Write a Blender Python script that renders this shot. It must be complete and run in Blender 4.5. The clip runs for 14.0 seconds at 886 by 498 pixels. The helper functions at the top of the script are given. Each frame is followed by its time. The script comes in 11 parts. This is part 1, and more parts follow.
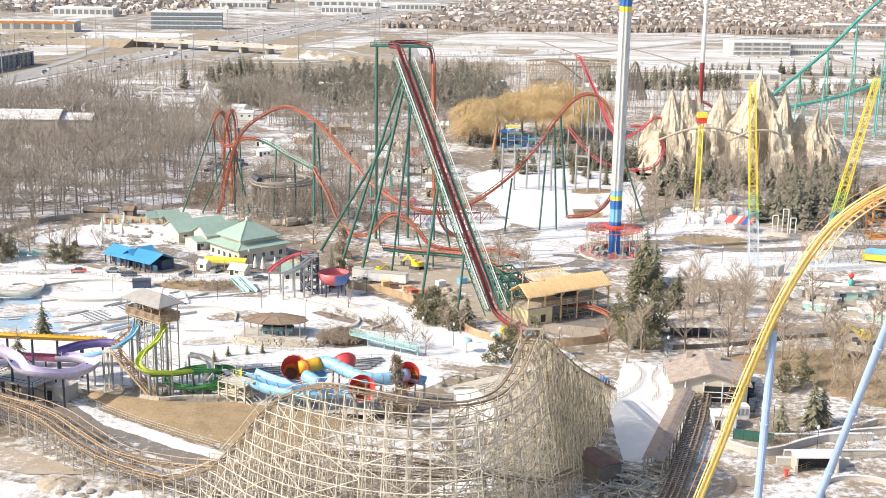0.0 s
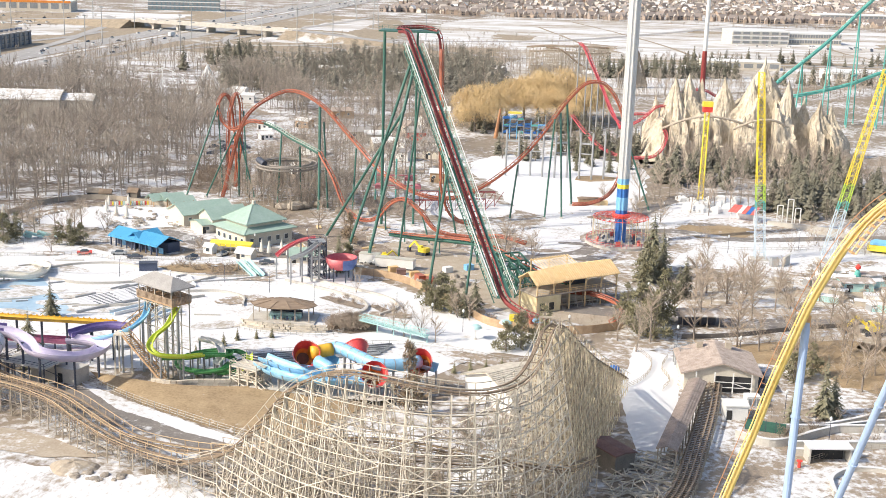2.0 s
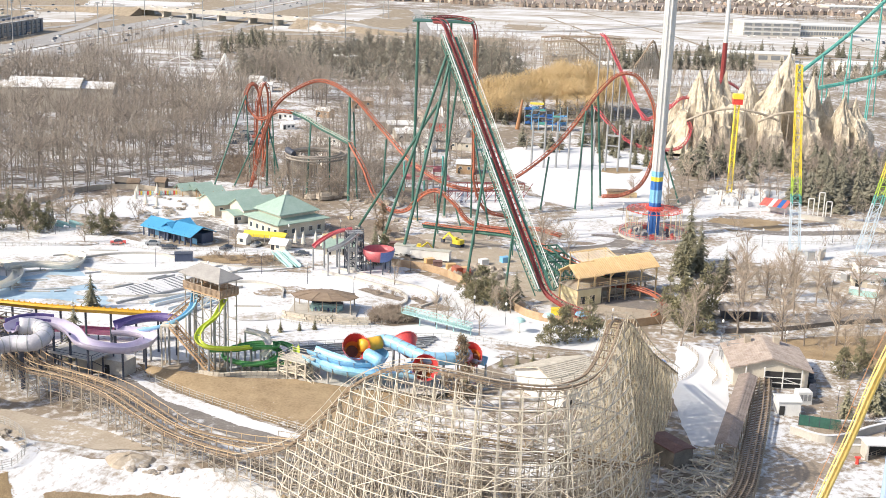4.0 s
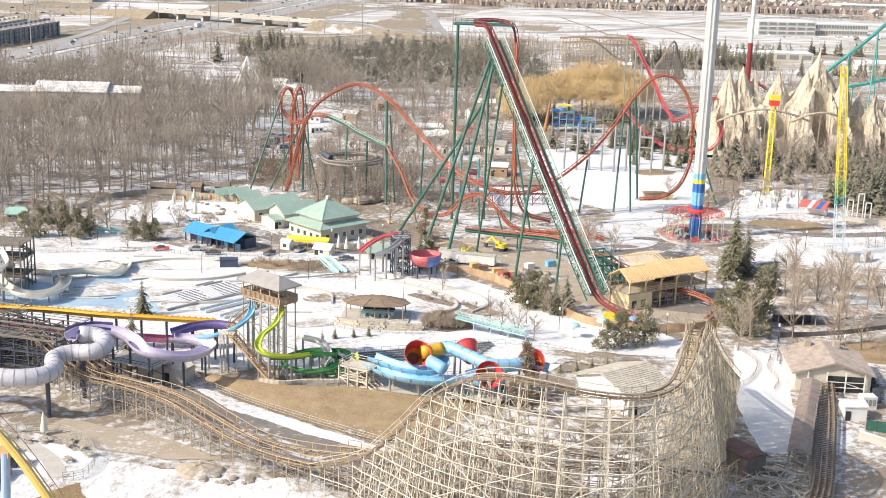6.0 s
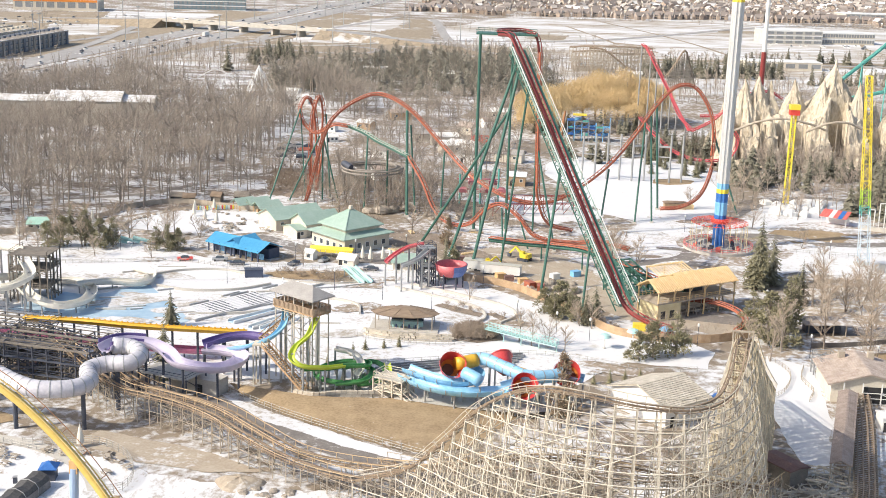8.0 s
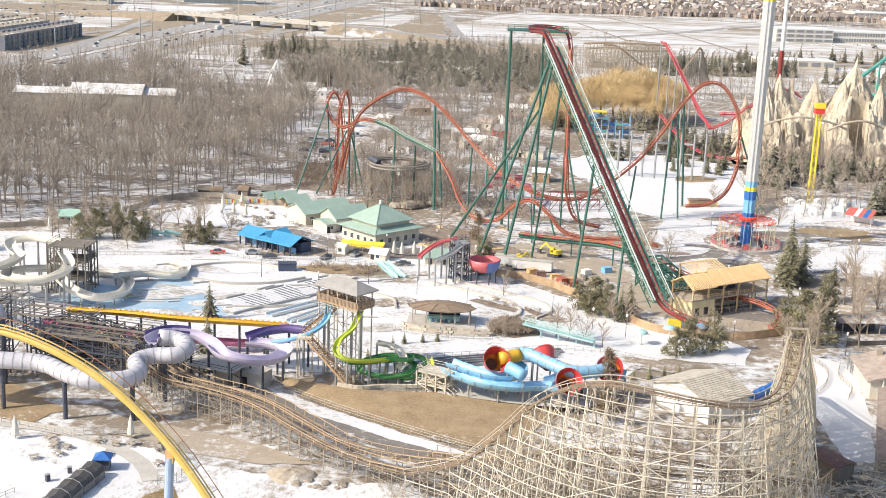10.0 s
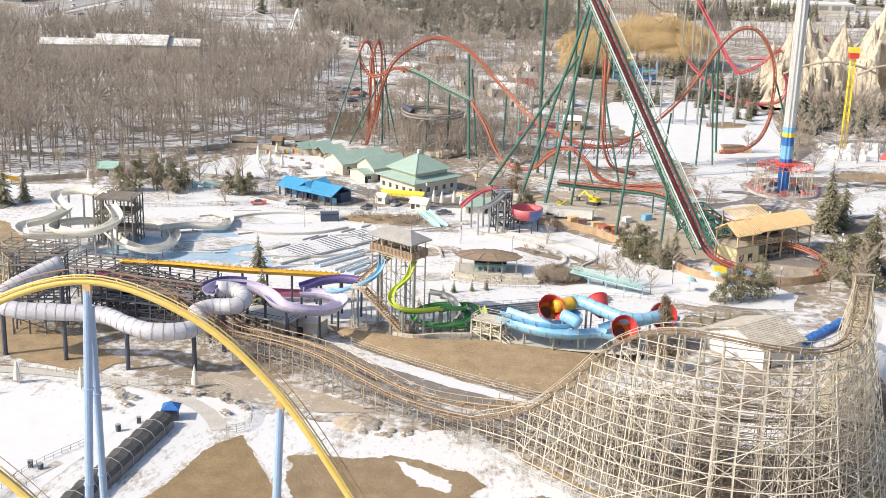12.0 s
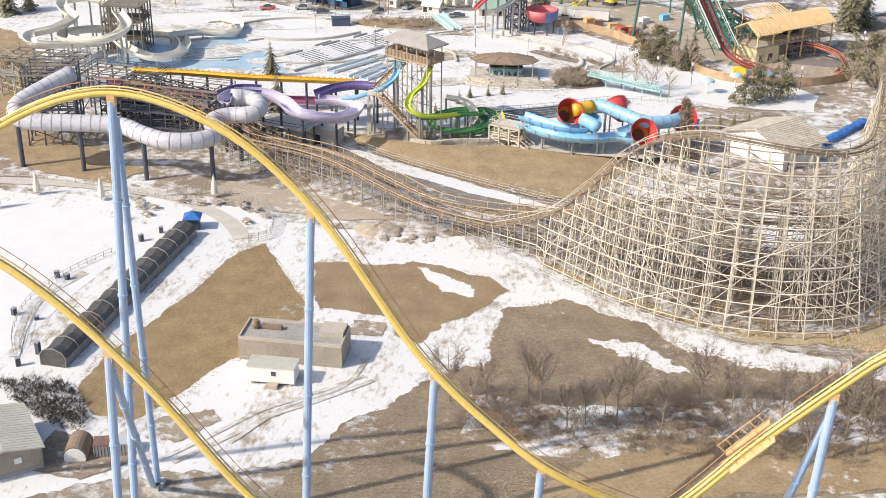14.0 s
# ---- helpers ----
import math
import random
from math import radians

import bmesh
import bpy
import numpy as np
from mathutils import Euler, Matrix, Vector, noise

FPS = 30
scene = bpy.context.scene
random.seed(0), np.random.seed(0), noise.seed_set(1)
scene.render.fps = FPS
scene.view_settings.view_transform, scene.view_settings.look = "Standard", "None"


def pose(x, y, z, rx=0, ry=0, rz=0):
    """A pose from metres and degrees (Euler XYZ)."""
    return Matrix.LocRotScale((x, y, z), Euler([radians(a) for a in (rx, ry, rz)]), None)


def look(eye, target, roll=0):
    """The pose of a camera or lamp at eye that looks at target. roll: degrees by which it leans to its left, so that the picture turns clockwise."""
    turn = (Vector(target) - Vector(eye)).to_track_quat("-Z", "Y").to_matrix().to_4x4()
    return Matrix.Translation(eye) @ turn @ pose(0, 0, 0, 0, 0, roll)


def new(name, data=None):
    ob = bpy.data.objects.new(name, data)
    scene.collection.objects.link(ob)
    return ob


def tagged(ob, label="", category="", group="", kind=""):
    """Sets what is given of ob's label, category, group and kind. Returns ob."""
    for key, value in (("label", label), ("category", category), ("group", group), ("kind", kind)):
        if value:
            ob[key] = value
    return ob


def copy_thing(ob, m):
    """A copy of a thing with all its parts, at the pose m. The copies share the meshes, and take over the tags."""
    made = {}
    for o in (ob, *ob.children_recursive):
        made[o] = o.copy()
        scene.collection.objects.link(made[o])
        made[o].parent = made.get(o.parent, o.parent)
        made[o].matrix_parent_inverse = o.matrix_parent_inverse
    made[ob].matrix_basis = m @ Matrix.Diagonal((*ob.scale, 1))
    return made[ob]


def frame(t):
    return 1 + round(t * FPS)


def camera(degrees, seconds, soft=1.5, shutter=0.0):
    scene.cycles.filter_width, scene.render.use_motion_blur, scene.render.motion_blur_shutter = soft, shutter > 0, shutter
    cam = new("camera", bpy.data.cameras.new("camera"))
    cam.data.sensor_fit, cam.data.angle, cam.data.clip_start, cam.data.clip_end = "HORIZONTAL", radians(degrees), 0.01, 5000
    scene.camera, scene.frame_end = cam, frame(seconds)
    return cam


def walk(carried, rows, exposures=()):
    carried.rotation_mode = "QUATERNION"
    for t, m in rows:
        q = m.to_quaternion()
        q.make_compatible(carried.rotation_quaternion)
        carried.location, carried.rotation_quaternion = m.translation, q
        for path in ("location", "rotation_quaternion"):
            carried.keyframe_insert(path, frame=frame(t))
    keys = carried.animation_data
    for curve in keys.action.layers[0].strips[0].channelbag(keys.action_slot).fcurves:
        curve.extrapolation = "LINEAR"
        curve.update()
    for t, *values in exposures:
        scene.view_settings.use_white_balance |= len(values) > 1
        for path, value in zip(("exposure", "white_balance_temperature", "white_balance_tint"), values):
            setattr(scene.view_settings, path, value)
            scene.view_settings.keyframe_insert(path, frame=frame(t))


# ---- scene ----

# ---------------------------------------------------------------- camera and its way
cam = camera(38.8, 14.0, soft=0.8)
PATH = [
    (0, (8.361, -0.586, 95.116), (8.208, 1.354, 94.654), 1.0),
    (0.5, (8.089, -0.816, 95.133), (7.94, 1.124, 94.668), 1.2),
    (1, (7.263, -0.803, 95.182), (7.12, 1.135, 94.709), 1.5),
    (1.5, (5.633, -0.658, 95.209), (5.493, 1.279, 94.73), 1.6),
    (2, (3.614, -0.416, 95.303), (3.476, 1.519, 94.818), 1.8),
    (2.5, (1.302, 0.018, 95.22), (1.166, 1.952, 94.73), 1.9),
    (3, (-1.473, 0.302, 95.147), (-1.608, 2.235, 94.653), 2.0),
    (5.5, (-16.928, 1.202, 95.391), (-17.062, 3.132, 94.885), 2.2),
    (6, (-19.835, 1.548, 95.543), (-19.974, 3.479, 95.042), 1.8),
    (6.5, (-21.992, 2.043, 95.438), (-22.132, 3.976, 94.944), 1.5),
    (7, (-23.73, 2.341, 95.421), (-23.871, 4.275, 94.932), 1.6),
    (7.5, (-25.489, 2.531, 95.445), (-25.628, 4.466, 94.957), 1.7),
    (8, (-27.264, 2.256, 95.469), (-27.403, 4.191, 94.981), 1.8),
    (10.5, (-39.025, -0.692, 95.578), (-39.163, 1.24, 95.081), 2.3),
    (11, (-41.66, -1.101, 95.653), (-41.8, 0.831, 95.155), 2.2),
    (11.5, (-44.224, -1.479, 95.794), (-44.367, 0.453, 95.296), 2.1),
    (11.7, (-45.074, -1.683, 95.788), (-45.218, 0.249, 95.29), 1.9),
    (11.8, (-45.5, -1.784, 95.785), (-45.644, 0.145, 95.28), 1.9),
    (11.9, (-45.925, -1.886, 95.782), (-46.069, 0.037, 95.253), 1.8),
    (12, (-46.35, -1.988, 95.779), (-46.494, -0.078, 95.204), 1.7),
    (12.1, (-46.659, -1.948, 95.8), (-46.804, -0.045, 95.201), 1.6),
    (12.2, (-46.969, -1.908, 95.82), (-47.114, -0.007, 95.216), 1.5),
    (12.3, (-47.278, -1.868, 95.841), (-47.424, 0.032, 95.235), 1.5),
    (12.5, (-47.897, -1.788, 95.882), (-48.044, 0.111, 95.272), 1.3),
    (13, (-48.421, -1.716, 95.781), (-48.567, 0.174, 95.143), 1.1),
    (13.1, (-48.459, -1.659, 95.755), (-48.605, 0.228, 95.108), 1.1),
    (13.2, (-48.498, -1.602, 95.729), (-48.643, 0.274, 95.051), 1.1),
    (13.3, (-48.536, -1.544, 95.703), (-48.68, 0.319, 94.992), 1.0),
    (13.4, (-48.575, -1.487, 95.677), (-48.718, 0.364, 94.933), 1.0),
    (13.5, (-48.613, -1.43, 95.651), (-48.755, 0.402, 94.862), 1.0),
    (13.6, (-48.651, -1.316, 95.631), (-48.792, 0.506, 94.819), 1.0),
    (13.7, (-48.688, -1.203, 95.612), (-48.828, 0.604, 94.765), 1.0),
    (13.8, (-48.726, -1.089, 95.592), (-48.865, 0.714, 94.738), 0.9),
    (13.9, (-48.763, -0.976, 95.573), (-48.903, 0.825, 94.713), 0.9),
    (14, (-48.801, -0.862, 95.553), (-48.94, 0.936, 94.689), 0.9),
]
walk(cam, [(t, look(eye, target, roll)) for t, eye, target, roll in PATH], [(0, 0.28, 6600, 10), (6, 0.24, 6600, 10), (11, 0.17, 6600, 10), (14, 0.1, 6600, 10)])

# ---------------------------------------------------------------- mesh tools
class MB:
    """Gathers vertices and faces of one mesh."""

    def __init__(self):
        self.v, self.f = [], []

    def add(self, verts, faces):
        n = len(self.v)
        self.v.extend(verts)
        self.f.extend([tuple(i + n for i in f) for f in faces])
        return self

    def beam(self, a, b, w, h=None):
        ax, ay, az = a
        bx, by, bz = b
        dx, dy, dz = bx - ax, by - ay, bz - az
        ln = math.sqrt(dx * dx + dy * dy + dz * dz)
        if ln < 1e-6:
            return self
        dx, dy, dz = dx / ln, dy / ln, dz / ln
        hz = math.hypot(dx, dy)
        if hz > 1e-3:
            sx, sy, sz = -dy / hz, dx / hz, 0.0
        else:
            sx, sy, sz = 1.0, 0.0, 0.0
        ux, uy, uz = dy * sz - dz * sy, dz * sx - dx * sz, dx * sy - dy * sx
        w, h = w / 2, (h or w) / 2
        vs = []
        for px, py, pz in (a, b):
            for i, j in ((-1, -1), (1, -1), (1, 1), (-1, 1)):
                vs.append((px + i * w * sx + j * h * ux, py + i * w * sy + j * h * uy, pz + i * w * sz + j * h * uz))
        return self.add(vs, [(0, 1, 2, 3), (7, 6, 5, 4), (0, 4, 5, 1), (1, 5, 6, 2), (2, 6, 7, 3), (3, 7, 4, 0)])

    def box(self, c, s, rz=0.0):
        x, y, z = (k / 2 for k in s)
        co, si = math.cos(rz), math.sin(rz)
        vs = [(c[0] + i * x * co - j * y * si, c[1] + i * x * si + j * y * co, c[2] + k * z)
              for k in (-1, 1) for i, j in ((-1, -1), (1, -1), (1, 1), (-1, 1))]
        return self.add(vs, [(3, 2, 1, 0), (4, 5, 6, 7), (0, 1, 5, 4), (1, 2, 6, 5), (2, 3, 7, 6), (3, 0, 4, 7)])

    def strip(self, pts, w, h):
        """One bar of rectangular section along a line."""
        sd, n = sides(pts), len(self.v)
        for p, s in zip(pts, sd):
            for i, j in ((-1, -1), (1, -1), (1, 1), (-1, 1)):
                self.v.append((p[0] + s.x * i * w / 2, p[1] + s.y * i * w / 2, p[2] + j * h / 2))
        for i in range(len(pts) - 1):
            for k in range(4):
                a, b = n + 4 * i + k, n + 4 * i + (k + 1) % 4
                self.f.append((a, b, b + 4, a + 4))
        m = n + 4 * len(pts) - 4
        self.f += [(n + 3, n + 2, n + 1, n), (m, m + 1, m + 2, m + 3)]
        return self

    def rod(self, a, b, r0, r1=None, n=8, cap=True):
        return self.sweep([a, b], [r0, r0 if r1 is None else r1], n, cap)

    def sweep(self, pts, r, n=8, cap=True, arc=None, thick=0.0):
        """A tube along pts. arc: (from, to) in turns for an open flume, 0 at the bottom."""
        pts = [Vector(p) for p in pts]
        rs = r if isinstance(r, (list, tuple)) else [r] * len(pts)
        rings, base = [], len(self.v)
        for i, p in enumerate(pts):
            d = (pts[min(i + 1, len(pts) - 1)] - pts[max(i - 1, 0)])
            d = d.normalized() if d.length > 1e-9 else Vector((0, 0, 1))
            side = d.cross(Vector((0, 0, 1)))
            side = side.normalized() if side.length > 1e-3 else Vector((1, 0, 0))
            up = side.cross(d)
            if arc:
                seq = [(arc[0] + (arc[1] - arc[0]) * k / n, rs[i]) for k in range(n + 1)]
                seq += [(t, rs[i] + thick) for t, _ in reversed(seq)]
            else:
                seq = [(k / n, rs[i]) for k in range(n)]
            rings.append([p + rr * (math.sin(t * 2 * math.pi) * side - math.cos(t * 2 * math.pi) * up) for t, rr in seq])
        m = len(rings[0])
        for ring in rings:
            self.v.extend([tuple(q) for q in ring])
        for i in range(len(rings) - 1):
            for k in range(m):
                a, b = base + i * m + k, base + i * m + (k + 1) % m
                self.f.append((a, b, b + m, a + m))
        if cap:
            self.f.append(tuple(base + k for k in reversed(range(m))))
            self.f.append(tuple(base + (len(rings) - 1) * m + k for k in range(m)))
        return self

    def prism(self, outline, z0, z1):
        n = len(outline)
        vs = [(x, y, z0) for x, y in outline] + [(x, y, z1) for x, y in outline]
        fs = [tuple(range(n, 2 * n)), tuple(reversed(range(n)))]
        fs += [(i, (i + 1) % n, n + (i + 1) % n, n + i) for i in range(n)]
        return self.add(vs, fs)

    def lathe(self, prof, c, n=24):
        """prof: rows of radius, z."""
        base = len(self.v)
        for r, z in prof:
            for k in range(n):
                t = 2 * math.pi * k / n
                self.v.append((c[0] + r * math.cos(t), c[1] + r * math.sin(t), c[2] + z))
        for i in range(len(prof) - 1):
            for k in range(n):
                a, b = base + i * n + k, base + i * n + (k + 1) % n
                self.f.append((a, b, b + n, a + n))
        return self

    def gable(self, w, d, z0, rise, over=0.5, thick=0.25, c=(0, 0)):
        """Two roof slabs with their ridge along x."""
        x, y = w / 2 + over, d / 2 + over
        k = rise * (y) / (d / 2)
        for s in (-1, 1):
            e = z0 + rise - k
            vs = [(c[0] - x, c[1] + s * y, e), (c[0] + x, c[1] + s * y, e), (c[0] + x, c[1], z0 + rise), (c[0] - x, c[1], z0 + rise)]
            vs += [(p, q, r - thick) for p, q, r in vs]
            self.add(vs, [(0, 1, 2, 3), (7, 6, 5, 4), (0, 4, 5, 1), (1, 5, 6, 2), (2, 6, 7, 3), (3, 7, 4, 0)])
        return self

    def hip(self, w, d, z0, rise, over=0.6, ridge=0.0, thick=0.2, c=(0, 0)):
        x, y = w / 2 + over, d / 2 + over
        r = ridge / 2
        vs = [(-x, -y, z0), (x, -y, z0), (x, y, z0), (-x, y, z0), (-r, 0, z0 + rise), (r, 0, z0 + rise)]
        vs += [(-x, -y, z0 - thick), (x, -y, z0 - thick), (x, y, z0 - thick), (-x, y, z0 - thick)]
        vs = [(p + c[0], q + c[1], s) for p, q, s in vs]
        return self.add(vs, [(0, 1, 5, 4), (1, 2, 5), (2, 3, 4, 5), (3, 0, 4), (0, 6, 7, 1), (1, 7, 8, 2), (2, 8, 9, 3), (3, 9, 6, 0), (9, 8, 7, 6)])


def part(name, mb, mat, parent=None, label="", smooth=False):
    me = bpy.data.meshes.new(name)
    me.from_pydata(mb.v, [], mb.f)
    me.materials.append(mat)
    if smooth:
        me.shade_smooth()
    ob = new(name, me)
    ob.parent = parent
    if label:
        ob["label"] = label
    return ob


def thing(name, label, category, m=None, group="", kind=""):
    ob = tagged(new(name), label, category, group, kind)
    ob.empty_display_size = 0.5
    if m is not None:
        ob.matrix_basis = m
    return ob


def tri_mesh(name, verts, tris, mat):
    """A large mesh from arrays of vertices and triangles."""
    me = bpy.data.meshes.new(name)
    me.vertices.add(len(verts))
    me.vertices.foreach_set("co", np.asarray(verts, np.float32).ravel())
    me.loops.add(len(tris) * 3)
    me.loops.foreach_set("vertex_index", np.asarray(tris, np.int32).ravel())
    me.polygons.add(len(tris))
    me.polygons.foreach_set("loop_start", np.arange(0, len(tris) * 3, 3, dtype=np.int32))
    me.update(calc_edges=True)
    me.shade_flat()
    me.materials.append(mat)
    return new(name, me)


def arrays(mb):
    v = np.array(mb.v, np.float32)
    t = []
    for f in mb.f:
        for k in range(1, len(f) - 1):
            t.append((f[0], f[k], f[k + 1]))
    return v, np.array(t, np.int32)


def scatter(models, rows):
    """Joins copies of (vertices, triangles) models at rows of x, y, z, turn, size."""
    vs, ts, n = [], [], 0
    for i, (x, y, z, turn, size) in enumerate(rows):
        v, t = models[i % len(models)]
        co, si = math.cos(turn) * size, math.sin(turn) * size
        w = np.empty_like(v)
        w[:, 0] = v[:, 0] * co - v[:, 1] * si + x
        w[:, 1] = v[:, 0] * si + v[:, 1] * co + y
        w[:, 2] = v[:, 2] * size + z
        vs.append(w)
        ts.append(t + n)
        n += len(v)
    return np.concatenate(vs), np.concatenate(ts)


def spline(pts, step):
    """Even points along a smooth curve through pts."""
    p = np.array(pts, float)
    p = np.vstack([2 * p[0] - p[1], p, 2 * p[-1] - p[-2]])
    out = []
    for i in range(1, len(p) - 2):
        d = [max(np.linalg.norm(p[i + k] - p[i + k - 1]), 1e-6) ** 0.5 for k in (0, 1, 2)]
        t0, t1, t2, t3 = 0, d[0], d[0] + d[1], d[0] + d[1] + d[2]
        for t in np.linspace(t1, t2, 24, endpoint=False):
            a1 = (t1 - t) / (t1 - t0) * p[i - 1] + (t - t0) / (t1 - t0) * p[i]
            a2 = (t2 - t) / (t2 - t1) * p[i] + (t - t1) / (t2 - t1) * p[i + 1]
            a3 = (t3 - t) / (t3 - t2) * p[i + 1] + (t - t2) / (t3 - t2) * p[i + 2]
            b1 = (t2 - t) / (t2 - t0) * a1 + (t - t0) / (t2 - t0) * a2
            b2 = (t3 - t) / (t3 - t1) * a2 + (t - t1) / (t3 - t1) * a3
            out.append((t2 - t) / (t2 - t1) * b1 + (t - t1) / (t2 - t1) * b2)
    out.append(p[-2])
    out = np.array(out)
    s = np.r_[0, np.cumsum(np.linalg.norm(np.diff(out, axis=0), axis=1))]
    n = max(2, int(round(s[-1] / step)) + 1)
    u = np.linspace(0, s[-1], n)
    return [tuple(float(np.interp(q, s, out[:, k])) for k in range(3)) for q in u]


def sides(pts):
    """The level sideways direction (to the right of the way) at every point of a line."""
    out = []
    last = Vector((1, 0, 0))
    for i in range(len(pts)):
        d = Vector(pts[min(i + 1, len(pts) - 1)]) - Vector(pts[max(i - 1, 0)])
        if math.hypot(d.x, d.y) > 0.15 * d.length:
            last = Vector((d.y, -d.x, 0)).normalized()
        out.append(last.copy())
    return out


def shifted(pts, across, up=0.0):
    """The line moved sideways and at right angles to its way."""
    sd, out = sides(pts), []
    for i, p in enumerate(pts):
        d = (Vector(pts[min(i + 1, len(pts) - 1)]) - Vector(pts[max(i - 1, 0)])).normalized()
        u = sd[i].cross(d)
        out.append(tuple(Vector(p) + sd[i] * across + u * up))
    return out


def wobbly(outline, amp, step=3.0, seed=0.0):
    """A closed outline with its edges cut up and made uneven."""
    out = []
    for i, a in enumerate(outline):
        b = outline[(i + 1) % len(outline)]
        n = max(1, int(math.dist(a, b) / step))
        for k in range(n):
            x, y = a[0] + (b[0] - a[0]) * k / n, a[1] + (b[1] - a[1]) * k / n
            q = Vector((x * 0.11 + seed, y * 0.11, seed))
            q2 = Vector((x * 0.4 + seed, y * 0.4, 7 + seed))
            q3 = Vector((x * 1.7 + seed, y * 1.7, 3 + seed))
            out.append((x + amp * (noise.noise(q) + 0.5 * noise.noise(q2) + 0.4 * noise.noise(q3)), y + amp * (noise.noise(q + Vector((31, 0, 0))) + 0.5 * noise.noise(q2 + Vector((9, 0, 0))) + 0.4 * noise.noise(q3 + Vector((5, 0, 0))))))
    return out


def patch(name, outline, z, mat, label, category, amp=1.0, step=3.0, seed=0.0, depth=0.0):
    """A sheet on the ground with an uneven edge."""
    ol = wobbly(outline, amp, step, seed) if amp else list(outline)
    bm = bmesh.new()
    vs = [bm.verts.new((x, y, z)) for x, y in ol]
    es = [bm.edges.new((vs[i], vs[(i + 1) % len(vs)])) for i in range(len(vs))]
    bmesh.ops.triangle_fill(bm, edges=es, use_beauty=True)
    for f in bm.faces:
        if f.normal.z < 0:
            f.normal_flip()
    me = bpy.data.meshes.new(name)
    bm.to_mesh(me)
    bm.free()
    me.materials.append(mat)
    return tagged(new(name, me), label, category, kind="structure")


def ribbon(name, pts, w, z, mat, label, category, step=4.0):
    """A level strip along a line."""
    line = spline([(x, y, 0) for x, y in pts], step)
    sd = sides(line)
    mb = MB()
    for p, s in zip(line, sd):
        mb.v += [(p[0] - s.x * w / 2, p[1] - s.y * w / 2, z), (p[0] + s.x * w / 2, p[1] + s.y * w / 2, z)]
    mb.f = [(2 * i, 2 * i + 1, 2 * i + 3, 2 * i + 2) for i in range(len(line) - 1)]
    return tagged(part(name, mb, mat), label, category, kind="structure")

# ---------------------------------------------------------------- sky, sun, exposure
SUN_EL, SUN_FROM = radians(38), (-0.886, -0.464)
world = bpy.data.worlds.new("sky")
scene.world = world
world.use_nodes = True
wn = world.node_tree
sky = wn.nodes.new("ShaderNodeTexSky")
sky.sky_type = "NISHITA"
sky.sun_disc = False
sky.sun_elevation = SUN_EL
sky.sun_rotation = math.atan2(SUN_FROM[0], SUN_FROM[1])
sky.dust_density = 2.5
bg = wn.nodes["Background"]
bg.inputs["Strength"].default_value = 0.15
wn.links.new(sky.outputs["Color"], bg.inputs["Color"])
sun = new("sun", bpy.data.lights.new("sun", "SUN"))
sun.data.energy = 4.0
sun.data.angle = radians(0.6)
sun.data.color = (1.0, 0.915, 0.785)
sun.matrix_basis = look((-300, -160, 400), (-300 - SUN_FROM[0] * math.cos(SUN_EL), -160 - SUN_FROM[1] * math.cos(SUN_EL), 400 - math.sin(SUN_EL)))


